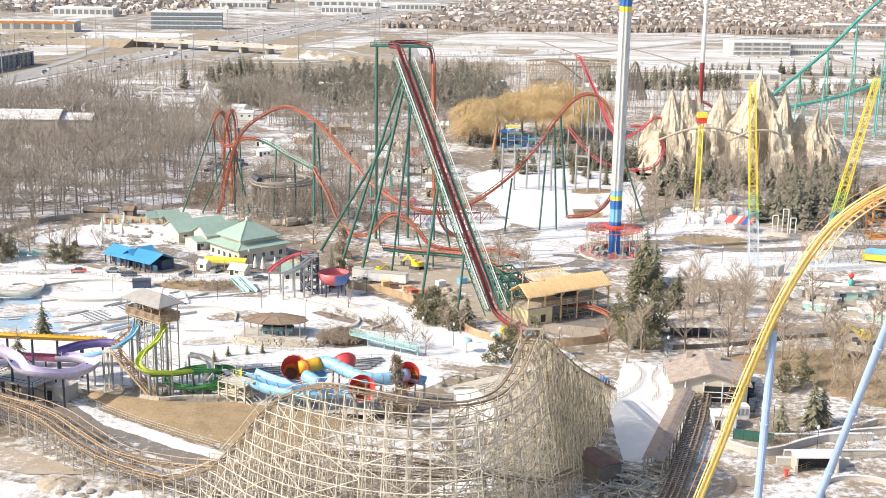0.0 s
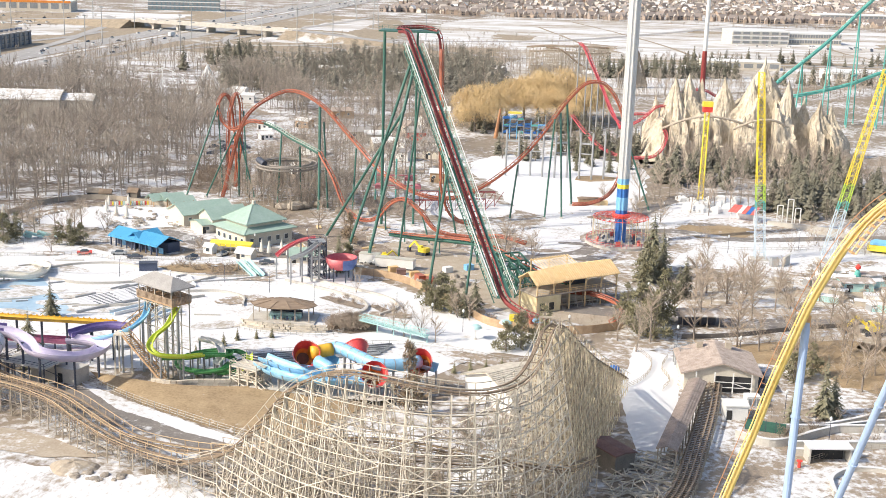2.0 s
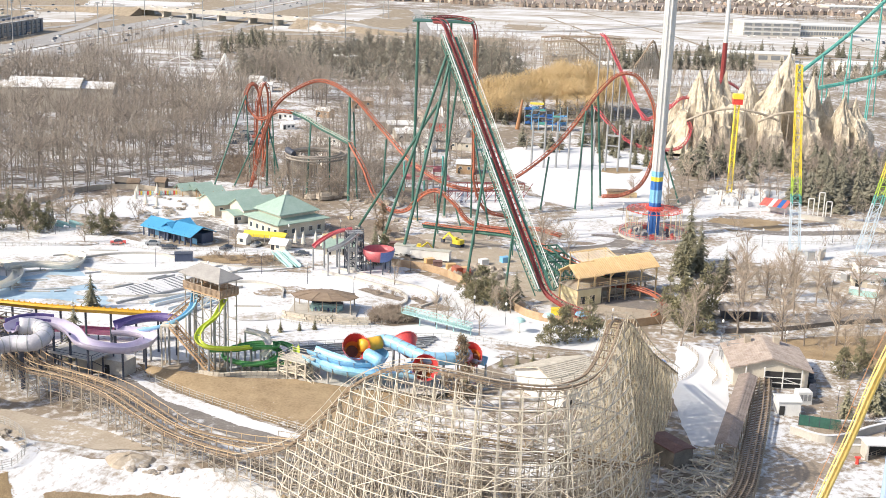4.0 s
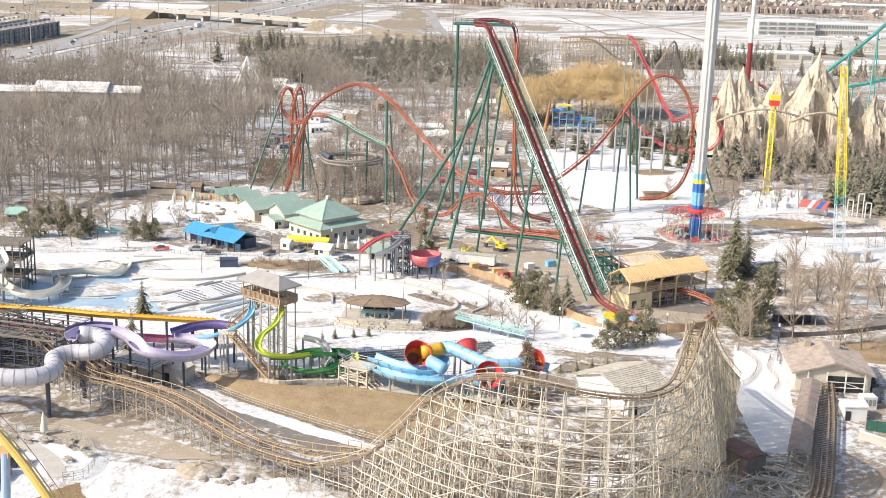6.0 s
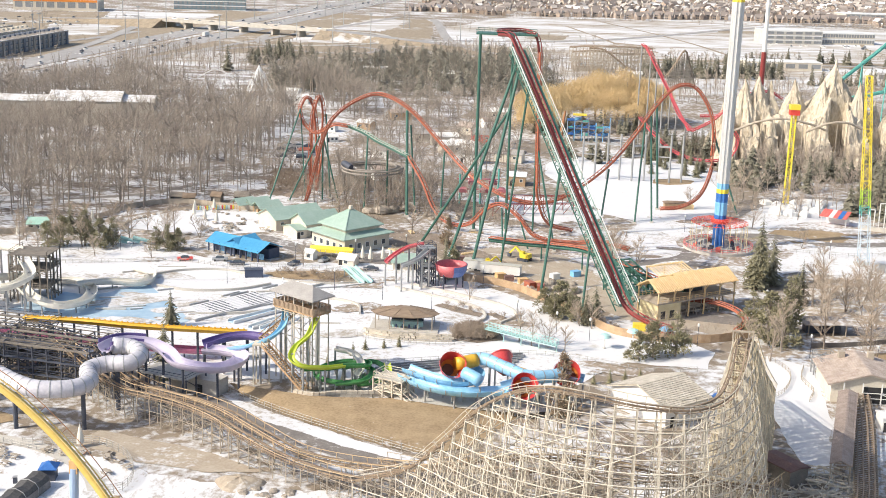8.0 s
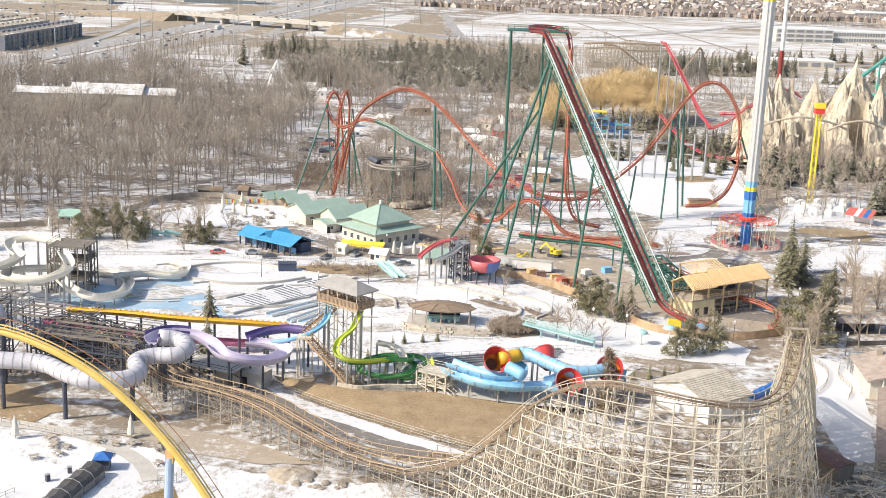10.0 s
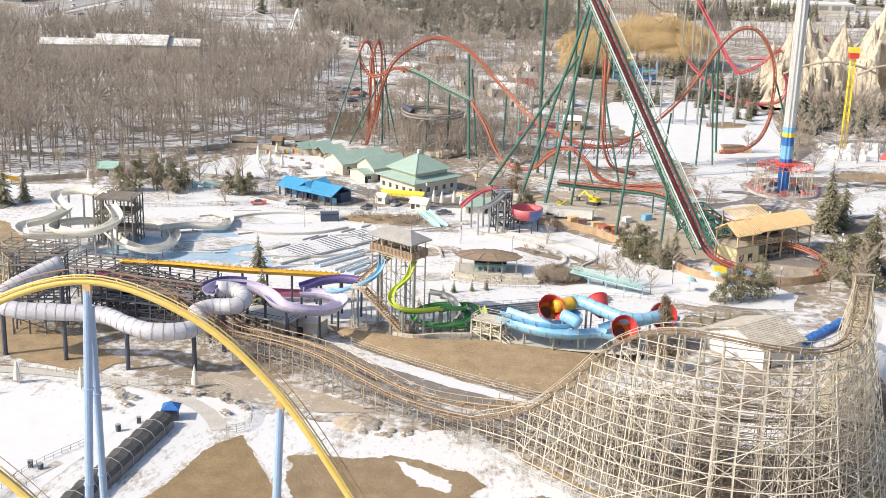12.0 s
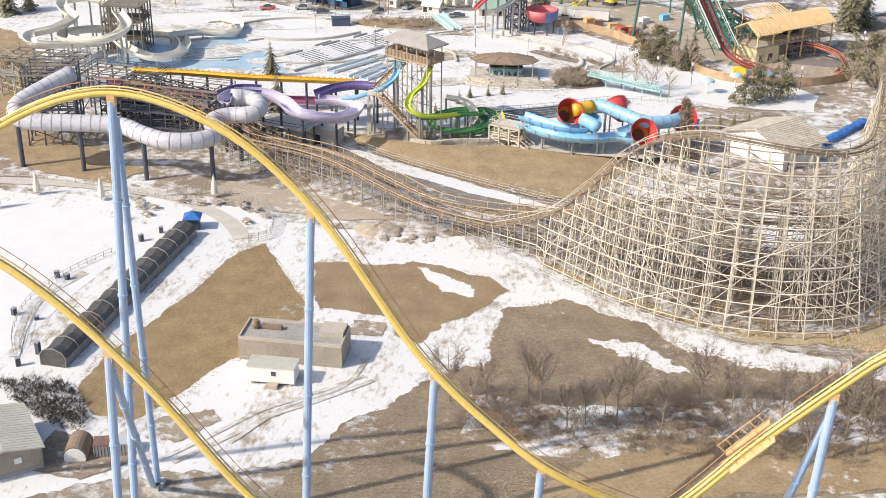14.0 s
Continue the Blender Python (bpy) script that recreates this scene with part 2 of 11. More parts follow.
# ---------------------------------------------------------------- materials
def mat(name, c1, c2=None, scale=1.0, rough=0.7, metal=0.0, bump=0.0, fine=8.0, streak=(1, 1, 1), vary=0.0, coords="Object"):
    """A surface of two tones, mixed by noise at two sizes, with relief."""
    m = bpy.data.materials.new(name)
    m.use_nodes = True
    nt = m.node_tree
    bs = nt.nodes["Principled BSDF"]
    bs.inputs["Roughness"].default_value = rough
    bs.inputs["Metallic"].default_value = metal
    c2 = c2 or tuple(k * 0.8 for k in c1)
    tc = nt.nodes.new("ShaderNodeTexCoord")
    mp = nt.nodes.new("ShaderNodeMapping")
    mp.inputs["Scale"].default_value = streak
    nt.links.new(tc.outputs[coords], mp.inputs["Vector"])
    n1 = nt.nodes.new("ShaderNodeTexNoise")
    n1.inputs["Scale"].default_value = scale
    n1.inputs["Detail"].default_value = 5
    n2 = nt.nodes.new("ShaderNodeTexNoise")
    n2.inputs["Scale"].default_value = scale * fine
    n2.inputs["Detail"].default_value = 3
    for n in (n1, n2):
        nt.links.new(mp.outputs["Vector"], n.inputs["Vector"])
    ad = nt.nodes.new("ShaderNodeMath")
    ad.operation = "MULTIPLY_ADD"
    ad.inputs[1].default_value = 0.45
    nt.links.new(n2.outputs["Fac"], ad.inputs[0])
    mu = nt.nodes.new("ShaderNodeMath")
    mu.operation = "MULTIPLY"
    mu.inputs[1].default_value = 0.55
    nt.links.new(n1.outputs["Fac"], mu.inputs[0])
    nt.links.new(mu.outputs[0], ad.inputs[2])
    rp = nt.nodes.new("ShaderNodeMapRange")
    rp.inputs["From Min"].default_value = 0.36
    rp.inputs["From Max"].default_value = 0.64
    nt.links.new(ad.outputs[0], rp.inputs["Value"])
    mx = nt.nodes.new("ShaderNodeMix")
    mx.data_type = "RGBA"
    mx.inputs["A"].default_value = (*c1, 1)
    mx.inputs["B"].default_value = (*c2, 1)
    nt.links.new(rp.outputs["Result"], mx.inputs["Factor"])
    out = mx.outputs["Result"]
    if vary:
        oi = nt.nodes.new("ShaderNodeObjectInfo")
        hs = nt.nodes.new("ShaderNodeHueSaturation")
        r2 = nt.nodes.new("ShaderNodeMapRange")
        r2.inputs["To Min"].default_value = 1 - vary
        r2.inputs["To Max"].default_value = 1 + vary
        nt.links.new(oi.outputs["Random"], r2.inputs["Value"])
        nt.links.new(r2.outputs["Result"], hs.inputs["Value"])
        nt.links.new(out, hs.inputs["Color"])
        out = hs.outputs["Color"]
    nt.links.new(out, bs.inputs["Base Color"])
    if bump:
        bp = nt.nodes.new("ShaderNodeBump")
        bp.inputs["Strength"].default_value = bump
        bp.inputs["Distance"].default_value = 0.1
        nt.links.new(ad.outputs[0], bp.inputs["Height"])
        nt.links.new(bp.outputs["Normal"], bs.inputs["Normal"])
    return m


def ground_mat(name, soil1, soil2, cover, big=0.03, small=0.35, edge=0.05, snow=(0.76, 0.765, 0.775), stretch=(1, 1, 1)):
    """Soil with a broken sheet of old snow on it. cover: share of snow, 0 to 1."""
    m = mat(name, soil1, soil2, 0.25, 0.9, bump=0.4)
    nt = m.node_tree
    bs = nt.nodes["Principled BSDF"]
    soil = bs.inputs["Base Color"].links[0].from_socket
    tc = nt.nodes.new("ShaderNodeTexCoord")
    mp = nt.nodes.new("ShaderNodeMapping")
    mp.inputs["Scale"].default_value = stretch
    nt.links.new(tc.outputs["Object"], mp.inputs["Vector"])
    a = nt.nodes.new("ShaderNodeTexNoise")
    a.inputs["Scale"].default_value, a.inputs["Detail"].default_value = big, 6
    a.inputs["Roughness"].default_value = 0.6
    b = nt.nodes.new("ShaderNodeTexNoise")
    b.inputs["Scale"].default_value, b.inputs["Detail"].default_value = small, 5
    b.inputs["Roughness"].default_value = 0.65
    for n in (a, b):
        nt.links.new(mp.outputs["Vector"], n.inputs["Vector"])
    ma = nt.nodes.new("ShaderNodeMath")
    ma.operation = "MULTIPLY_ADD"
    ma.inputs[1].default_value = 0.5
    nt.links.new(b.outputs["Fac"], ma.inputs[0])
    mb_ = nt.nodes.new("ShaderNodeMath")
    mb_.operation = "MULTIPLY"
    mb_.inputs[1].default_value = 0.5
    nt.links.new(a.outputs["Fac"], mb_.inputs[0])
    nt.links.new(mb_.outputs[0], ma.inputs[2])
    mr = nt.nodes.new("ShaderNodeMapRange")
    mid = 0.5 + (0.5 - cover) * 0.36
    mr.inputs["From Min"].default_value = mid - edge
    mr.inputs["From Max"].default_value = mid + edge
    nt.links.new(ma.outputs[0], mr.inputs["Value"])
    sn = nt.nodes.new("ShaderNodeMix")
    sn.data_type = "RGBA"
    sn.inputs["A"].default_value = (*snow, 1)
    sn.inputs["B"].default_value = (snow[0] * 0.83, snow[1] * 0.835, snow[2] * 0.845, 1)
    nt.links.new(b.outputs["Fac"], sn.inputs["Factor"])
    mx = nt.nodes.new("ShaderNodeMix")
    mx.data_type = "RGBA"
    nt.links.new(mr.outputs["Result"], mx.inputs["Factor"])
    nt.links.new(soil, mx.inputs["A"])
    nt.links.new(sn.outputs["Result"], mx.inputs["B"])
    nt.links.new(mx.outputs["Result"], bs.inputs["Base Color"])
    return m


M_GROUND = ground_mat("ground_soil_snow", (0.22, 0.175, 0.13), (0.30, 0.25, 0.19), 0.42)
M_FOREST = ground_mat("forest_floor", (0.15, 0.12, 0.095), (0.23, 0.185, 0.145), 0.50, 0.05, 0.5, 0.04, stretch=(0.6, 1.4, 1))
M_SNOW = ground_mat("snow_trodden", (0.30, 0.25, 0.19), (0.38, 0.33, 0.27), 0.74, 0.06, 0.7, 0.06)
M_YARD = ground_mat("driven_snow", (0.29, 0.24, 0.18), (0.38, 0.32, 0.26), 0.68, 0.09, 0.8, 0.06, stretch=(1.4, 0.6, 1))
M_CLEAN = ground_mat("snow_clean", (0.40, 0.34, 0.27), (0.45, 0.4, 0.33), 0.93, 0.03, 0.2, 0.05)
M_THIN = ground_mat("thin_snow", (0.25, 0.20, 0.15), (0.37, 0.305, 0.235), 0.46, 0.06, 0.6, 0.045)
M_GRASS = ground_mat("dry_grass", (0.265, 0.19, 0.11), (0.405, 0.305, 0.185), 0.12, 0.05, 0.6, 0.04)
M_MUD = ground_mat("wet_mud", (0.19, 0.15, 0.115), (0.34, 0.28, 0.22), 0.22, 0.1, 0.8, 0.05)
M_ROAD = ground_mat("park_road", (0.17, 0.155, 0.145), (0.26, 0.235, 0.21), 0.24, 0.07, 0.5, 0.05)
M_ASPHALT = mat("salted_asphalt", (0.33, 0.32, 0.31), (0.43, 0.415, 0.40), 0.08, 0.85, streak=(1, 0.1, 1))
M_CONC = mat("concrete", (0.47, 0.445, 0.40), (0.58, 0.555, 0.51), 0.4, 0.85, bump=0.2)
M_WOOD = mat("weathered_timber", (0.51, 0.465, 0.385), (0.68, 0.63, 0.54), 0.6, 0.85, bump=0.2, vary=0.12)
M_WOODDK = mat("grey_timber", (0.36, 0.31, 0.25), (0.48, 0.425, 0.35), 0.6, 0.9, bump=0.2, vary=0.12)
M_LATTICE = mat("grey_brown_lattice", (0.44, 0.37, 0.26), (0.72, 0.64, 0.48), 0.9, 0.9, bump=0.2, vary=0.25)
M_RAILWOOD = mat("track_boards", (0.20, 0.15, 0.11), (0.34, 0.265, 0.19), 0.5, 0.7)
M_NEWWOOD = mat("fresh_timber", (0.66, 0.48, 0.25), (0.78, 0.61, 0.37), 0.7, 0.75, vary=0.08)
M_FENCE = mat("fence_boards", (0.40, 0.27, 0.16), (0.52, 0.38, 0.25), 0.6, 0.85, vary=0.1)
M_YELLOW = mat("yellow_track_paint", (0.80, 0.59, 0.15), (0.86, 0.66, 0.23), 0.2, 0.42)
M_ORANGE = mat("orange_track_paint", (0.37, 0.11, 0.065), (0.48, 0.165, 0.10), 0.2, 0.45)
M_BLUECOL = mat("pale_blue_paint", (0.36, 0.49, 0.72), (0.42, 0.56, 0.78), 0.2, 0.42)
M_GREENST = mat("dark_green_steel", (0.035, 0.12, 0.095), (0.06, 0.165, 0.13), 0.2, 0.45)
M_REDRAIL = mat("dark_red_rail", (0.20, 0.03, 0.03), (0.30, 0.055, 0.05), 0.3, 0.45)
M_RED = mat("red_paint", (0.66, 0.055, 0.045), (0.78, 0.10, 0.07), 0.3, 0.45)
M_CRIMSON = mat("crimson_track_paint", (0.50, 0.07, 0.09), (0.60, 0.13, 0.14), 0.3, 0.45)
M_TEAL = mat("teal_steel", (0.09, 0.38, 0.34), (0.15, 0.46, 0.41), 0.3, 0.45)
M_WHITE = mat("white_paint", (0.74, 0.74, 0.72), (0.82, 0.82, 0.80), 0.3, 0.5)
M_GREYST = mat("grey_steel", (0.36, 0.37, 0.38), (0.46, 0.47, 0.47), 0.3, 0.5, 0.4)
M_DARKST = mat("navy_steel", (0.05, 0.06, 0.085), (0.09, 0.10, 0.13), 0.3, 0.55)
M_SILVER = mat("tower_cladding", (0.55, 0.57, 0.58), (0.66, 0.67, 0.67), 0.15, 0.42, 0.25)
M_BLUE = mat("deep_blue_paint", (0.03, 0.13, 0.42), (0.05, 0.19, 0.52), 0.3, 0.45)
M_LBLUE = mat("light_blue_paint", (0.17, 0.44, 0.72), (0.24, 0.52, 0.78), 0.3, 0.45)
M_LIME = mat("lime_paint", (0.40, 0.58, 0.07), (0.48, 0.66, 0.10), 0.3, 0.45)
M_SADDLE = mat("orange_saddle_paint", (0.68, 0.42, 0.19), (0.76, 0.51, 0.26), 0.3, 0.5)
M_STEELY = mat("yellow_steel", (0.82, 0.64, 0.05), (0.88, 0.72, 0.10), 0.3, 0.45)

# ---------------------------------------------------------------- ground
g = MB()
ring = [0, 60, 150, 300, 600, 1200, 2400, 4500]
g.add([(x, y, 0.0) for x, y in ((-4800, -600), (4800, -600), (4800, 4800), (-4800, 4800))], [(0, 1, 2, 3)])
tagged(part("ground", g, M_GROUND), "brown winter soil with patches of old snow", "ground", kind="structure")

M_FIELD = ground_mat("rough_field", (0.285, 0.22, 0.15), (0.43, 0.345, 0.24), 0.18, 0.06, 0.7, 0.04)
M_STRAW = ground_mat("straw_weeds", (0.31, 0.24, 0.145), (0.46, 0.37, 0.235), 0.27, 0.07, 0.6, 0.05)
M_DIRT = ground_mat("tan_gravel", (0.36, 0.30, 0.23), (0.46, 0.40, 0.32), 0.2, 0.06, 0.5, 0.05)


def mown(m, turn, size=1.7, depth=0.13):
    """Adds mown rows to a ground material: relief and a slight change of tone."""
    nt = m.node_tree
    bs = nt.nodes["Principled BSDF"]
    tc = nt.nodes.new("ShaderNodeTexCoord")
    mp = nt.nodes.new("ShaderNodeMapping")
    mp.inputs["Rotation"].default_value = (0, 0, turn)
    wv = nt.nodes.new("ShaderNodeTexWave")
    wv.inputs["Scale"].default_value = size
    wv.inputs["Distortion"].default_value = 16.0
    wv.inputs["Detail"].default_value = 6.0
    wv.inputs["Detail Scale"].default_value = 1.1
    nt.links.new(tc.outputs["Object"], mp.inputs["Vector"])
    nt.links.new(mp.outputs["Vector"], wv.inputs["Vector"])
    tone = nt.nodes.new("ShaderNodeHueSaturation")
    rr = nt.nodes.new("ShaderNodeMapRange")
    rr.inputs["To Min"].default_value, rr.inputs["To Max"].default_value = 0.72, 1.3
    nt.links.new(wv.outputs["Fac"], rr.inputs["Value"])
    nt.links.new(rr.outputs["Result"], tone.inputs["Value"])
    nt.links.new(bs.inputs["Base Color"].links[0].from_socket, tone.inputs["Color"])
    nt.links.new(tone.outputs["Color"], bs.inputs["Base Color"])
    bp = nt.nodes.new("ShaderNodeBump")
    bp.inputs["Strength"].default_value = 1.0
    bp.inputs["Distance"].default_value = depth
    nt.links.new(wv.outputs["Fac"], bp.inputs["Height"])
    old = bs.inputs["Normal"].links
    if old:
        nt.links.new(old[0].from_socket, bp.inputs["Normal"])
    nt.links.new(bp.outputs["Normal"], bs.inputs["Normal"])
    return m


M_MOWN = mown(ground_mat("mown_bank", (0.36, 0.25, 0.13), (0.52, 0.385, 0.215), 0.06, 0.05, 0.6, 0.04), 0.35)
M_MOWN2 = mown(ground_mat("mown_meadow", (0.34, 0.245, 0.145), (0.49, 0.37, 0.23), 0.1, 0.05, 0.6, 0.04), -0.5)
mown(M_FIELD, 1.2, 1.3, 0.13)
patch("ground_forest", [(-330, 340), (-205, 372), (-165, 404), (-128, 446), (-118, 480), (-128, 560), (-70, 640), (-60, 800), (-180, 860), (-420, 780)], 0.03, M_FOREST, "leaf litter and thin snow under bare trees", "ground", 4, 8)
patch("ground_waterpark", [(-215, 300), (-150, 268), (-110, 262), (-88, 256), (-60, 262), (-45, 258), (-18, 262), (10, 300), (-4, 312), (-30, 330), (-48, 352), (-70, 360), (-115, 352), (-150, 372), (-205, 362)], 0.05, M_SNOW, "trodden snow over the closed water park", "snow", 2, 4, 1.0)
patch("ground_pool_snow", [(-163, 402), (-158, 388), (-128, 384), (-112, 392), (-108, 404), (-122, 420), (-146, 418)], 0.08, M_CLEAN, "clean snow in an empty wading pool", "snow", 1, 0.5, 2.0)
patch("ground_snow_field", [(-24, 520), (-14, 490), (-7, 462), (-2, 442), (14, 428), (30, 426), (40, 452), (48, 486), (52, 526), (48, 548), (22, 564), (-8, 560), (-22, 545)], 0.07, M_CLEAN, "clean snow field below the coaster loop", "snow", 3, 4, 3.0)
patch("ground_midway", [(-45, 352), (-30, 338), (2, 335), (30, 345), (45, 372), (60, 400), (110, 395), (125, 470), (70, 480), (20, 425), (-20, 420), (-60, 400)], 0.04, M_THIN, "muddy ground with thin snow", "ground", 3, 5, 4.0)
patch("ground_lift_snow", [(8.6, 431), (3.5, 412), (4, 390), (-1, 372), (3, 357), (12, 355), (18, 372), (19.6, 393), (20, 405), (25.3, 417), (26, 443), (15, 447)], 0.09, M_SNOW, "trodden snow between the lift and the drop tower", "snow", 2.4, 1.5, 150.0)
patch("ground_tower_ring_snow", [(36, 416), (41, 434), (52, 447), (57, 472), (84, 490), (96, 470), (78, 448), (60, 440), (47, 420)], 0.10, M_SNOW, "trodden snow round the parked ride cars", "snow", 2.4, 1.5, 151.0)
patch("ground_brake_snow", [(-42, 428), (-20, 424), (-6, 430), (-2, 444), (-14, 462), (-40, 470), (-52, 452)], 0.09, M_SNOW, "snow under the coaster's low track", "snow", 3.0, 1.5, 152.0)
patch("ground_wood_snow", [(-76, 515), (-58, 508), (-36, 520), (-34, 552), (-46, 600), (-40, 640), (-66, 640), (-74, 590), (-88, 560)], 0.06, M_THIN, "thin snow in a gap of the park wood", "snow", 5.0, 2, 153.0)
patch("ground_left_clearing", [(-143, 510), (-122, 496), (-114, 560), (-118, 640), (-146, 668), (-152, 716), (-182, 724), (-176, 676), (-150, 640), (-144, 590)], 0.07, M_THIN, "thin snow in a clearing behind the woods", "snow", 4.0, 2, 154.0)
patch("ground_mulch", [(-124, 448), (-112, 446), (-110, 470), (-114, 498), (-119, 506), (-133, 502), (-130, 474)], 0.12, M_MUD, "dark mulch heap at the edge of the wood", "ground", 2.5, 1, 155.0)
ribbon("path_wood", [(-222, 411), (-196, 424), (-168, 441), (-152, 466), (-138, 484), (-126, 500)], 3.4, 0.13, M_ROAD, "dark path through the wood", "path")
patch("ground_tower_snow", [(45, 372), (58, 402), (100, 430), (140, 440), (140, 380), (90, 372)], 0.08, M_SNOW, "snow beside the midway paths", "snow", 2, 4, 5.0)
patch("ground_plaza_snow", [(-28, 296), (-10, 282), (14, 280), (18, 292), (6, 308), (-8, 314), (-24, 312)], 0.09, M_CLEAN, "clean snow on a lawn", "snow", 1.0, 3, 6.0)
patch("ground_right", [(28, 190), (60, 215), (140, 260), (170, 330), (120, 370), (50, 340), (20, 292), (22, 262), (30, 240)], 0.05, M_THIN, "patchy snow and dead leaves between paths", "ground", 3, 5, 7.0)
M_LEAF = ground_mat("tan_leaf_soil", (0.36, 0.30, 0.225), (0.50, 0.43, 0.335), 0.42, 0.07, 0.5, 0.05)
patch("ground_right_soil", [(60, 282), (66, 296), (58, 312), (76, 314), (120, 316), (120, 262), (92, 256), (76, 262), (66, 272)], 0.07, M_LEAF, "bare tan soil and dead leaves between trees", "ground", 3, 2, 130.0)
patch("ground_grove_soil", [(44, 330), (50, 354), (78, 366), (104, 372), (128, 366), (124, 340), (84, 334)], 0.07, M_LEAF, "dead leaves and soil under the park trees", "ground", 3, 2, 131.0)
patch("ground_dig_dirt", [(84, 300), (98, 296), (112, 304), (110, 318), (96, 320), (86, 312)], 0.09, M_DIRT, "churned tan dirt round the digger", "ground", 2, 1.5, 132.0)
patch("ground_tan_strip", [(52, 424), (60, 412), (74, 414), (82, 424), (74, 432), (60, 434)], 0.1, M_GRASS, "tan grass among the snow", "grass", 2, 1.5, 133.0)
patch("ground_queue_snow", [(24, 258), (26, 222), (31, 224), (36, 250), (40, 285), (30, 292)], 0.09, M_CLEAN, "snow in the queue yard", "snow", 0.6, 2, 8.0)
patch("ground_near_snow", [(-150, 214), (-112, 214), (-92, 206), (-70, 202), (-55, 204), (-44, 188), (-20, 171), (12, 162), (30, 150), (-10, 158), (-40, 160), (-60, 150), (-60, 138), (-100, 126), (-140, 110), (-190, 120), (-190, 215)], 0.05, M_YARD, "tracked snow on the service yard", "snow", 1.5, 0.5, 9.0)
patch("ground_pond", [(-190, 212), (-150, 210), (-124, 204), (-108, 198), (-103, 200), (-98, 206), (-104, 212), (-114, 210), (-122, 176), (-126, 150), (-150, 130), (-190, 140)], 0.08, M_CLEAN, "smooth snow on a frozen pond", "snow", 0.8, 3, 10.0)
patch("ground_wedge", [(-95.5, 196.5), (-89, 184), (-83.8, 173.9), (-85.8, 163.6), (-92.8, 156.1), (-96.5, 147.9), (-101.2, 139.4), (-107.3, 140.1), (-112.3, 146.2), (-110.8, 156.6), (-104.0, 175.6), (-100.9, 189.5)], 0.10, M_MOWN, "mown dry brown grass bank", "grass", 0.8, 0.5, 11.0)
patch("ground_meadow", [(-85.3, 190.2), (-71.7, 190.8), (-64.9, 191.2), (-55.1, 188.6), (-51.6, 183.6), (-56.4, 176.9), (-60.5, 171.8), (-65.1, 163.8), (-68.3, 165.5), (-70.4, 172.0), (-77.4, 174.2), (-81.9, 173.5), (-84.7, 180.7)], 0.10, M_MOWN2, "mown dry brown grass", "grass", 1.4, 0.5, 12.0)
patch("ground_meadow_snow", [(-67.2, 190.2), (-62.7, 188.2), (-57.2, 182.0), (-57.4, 179.2), (-62.6, 181.2), (-65.0, 185.4)], 0.13, M_SNOW, "leftover snow on the grass", "snow", 1.6, 0.5, 16.0)
patch("ground_tan_bank", [(-50, 127), (-35.5, 139), (-19, 144), (0.1, 144.5), (30, 148), (34, 137), (-2, 134), (-26, 130)], 0.125, M_GRASS, "tan dry grass below the thicket", "grass", 1.6, 0.8, 134.0)
ribbon("path_near", [(-46, 123.5), (-26, 127.4), (-2.4, 131.6), (30, 137), (60, 143)], 3.0, 0.15, M_THIN, "muddy service track below the field", "path", 2.0)
patch("ground_field", [(-54.2, 168.9), (-51.9, 177.4), (-42.8, 180.4), (-33.1, 175.7), (-23.3, 167.0), (-15.4, 162.9), (3.5, 160.1), (30, 150), (30, 100), (-90, 100), (-79.4, 124.3), (-75.5, 134.7), (-71.4, 142.5), (-63.8, 151.4), (-59.5, 158.1), (-53.8, 160.3)], 0.10, M_FIELD, "rough grey-brown grass field", "grass", 1.8, 0.5, 13.0)
patch("ground_field_snow", [(-39.4, 168.7), (-33.4, 168.5), (-24.7, 160.2), (-28.1, 159.1), (-34.5, 164.1)], 0.13, M_SNOW, "leftover snow strip on grass", "snow", 2.2, 0.5, 14.0)
patch("ground_coaster_grass", [(-46.7, 193.4), (-40.9, 187.7), (-29.4, 178.0), (-16.8, 171.2), (5.6, 169.3), (14, 172), (16, 200), (-10, 206), (-40, 208)], 0.09, M_STRAW, "straw-coloured weeds and snow under the timber coaster", "grass", 1.2, 0.5, 17.0)
patch("ground_dirt_yard", [(-108.5, 224), (-88.0, 218), (-73.1, 209.5), (-82.8, 208.0), (-97.5, 211.1), (-112, 217)], 0.12, M_DIRT, "bare tan gravel beside the coaster", "ground", 0.8, 1.5, 18.0)
patch("ground_thicket_snow", [(-56, 150), (-30, 150), (-10, 154), (4, 150), (-8, 138), (-40, 136), (-58, 140)], 0.12, ground_mat("thicket_floor", (0.20, 0.15, 0.10), (0.28, 0.22, 0.15), 0.47, 0.09, 0.4, 0.04), "leaf litter with snow under bushes", "ground", 2, 3, 15.0)

patch("ground_left_grass", [(-215, 330), (-190, 320), (-176, 300), (-166, 284), (-158, 266), (-160, 250), (-150, 243), (-138, 236), (-126, 228), (-130, 219), (-146, 224), (-162, 234), (-215, 250)], 0.13, M_GRASS, "brown grass below the tube slide", "grass", 1.4, 0.8, 21.0)
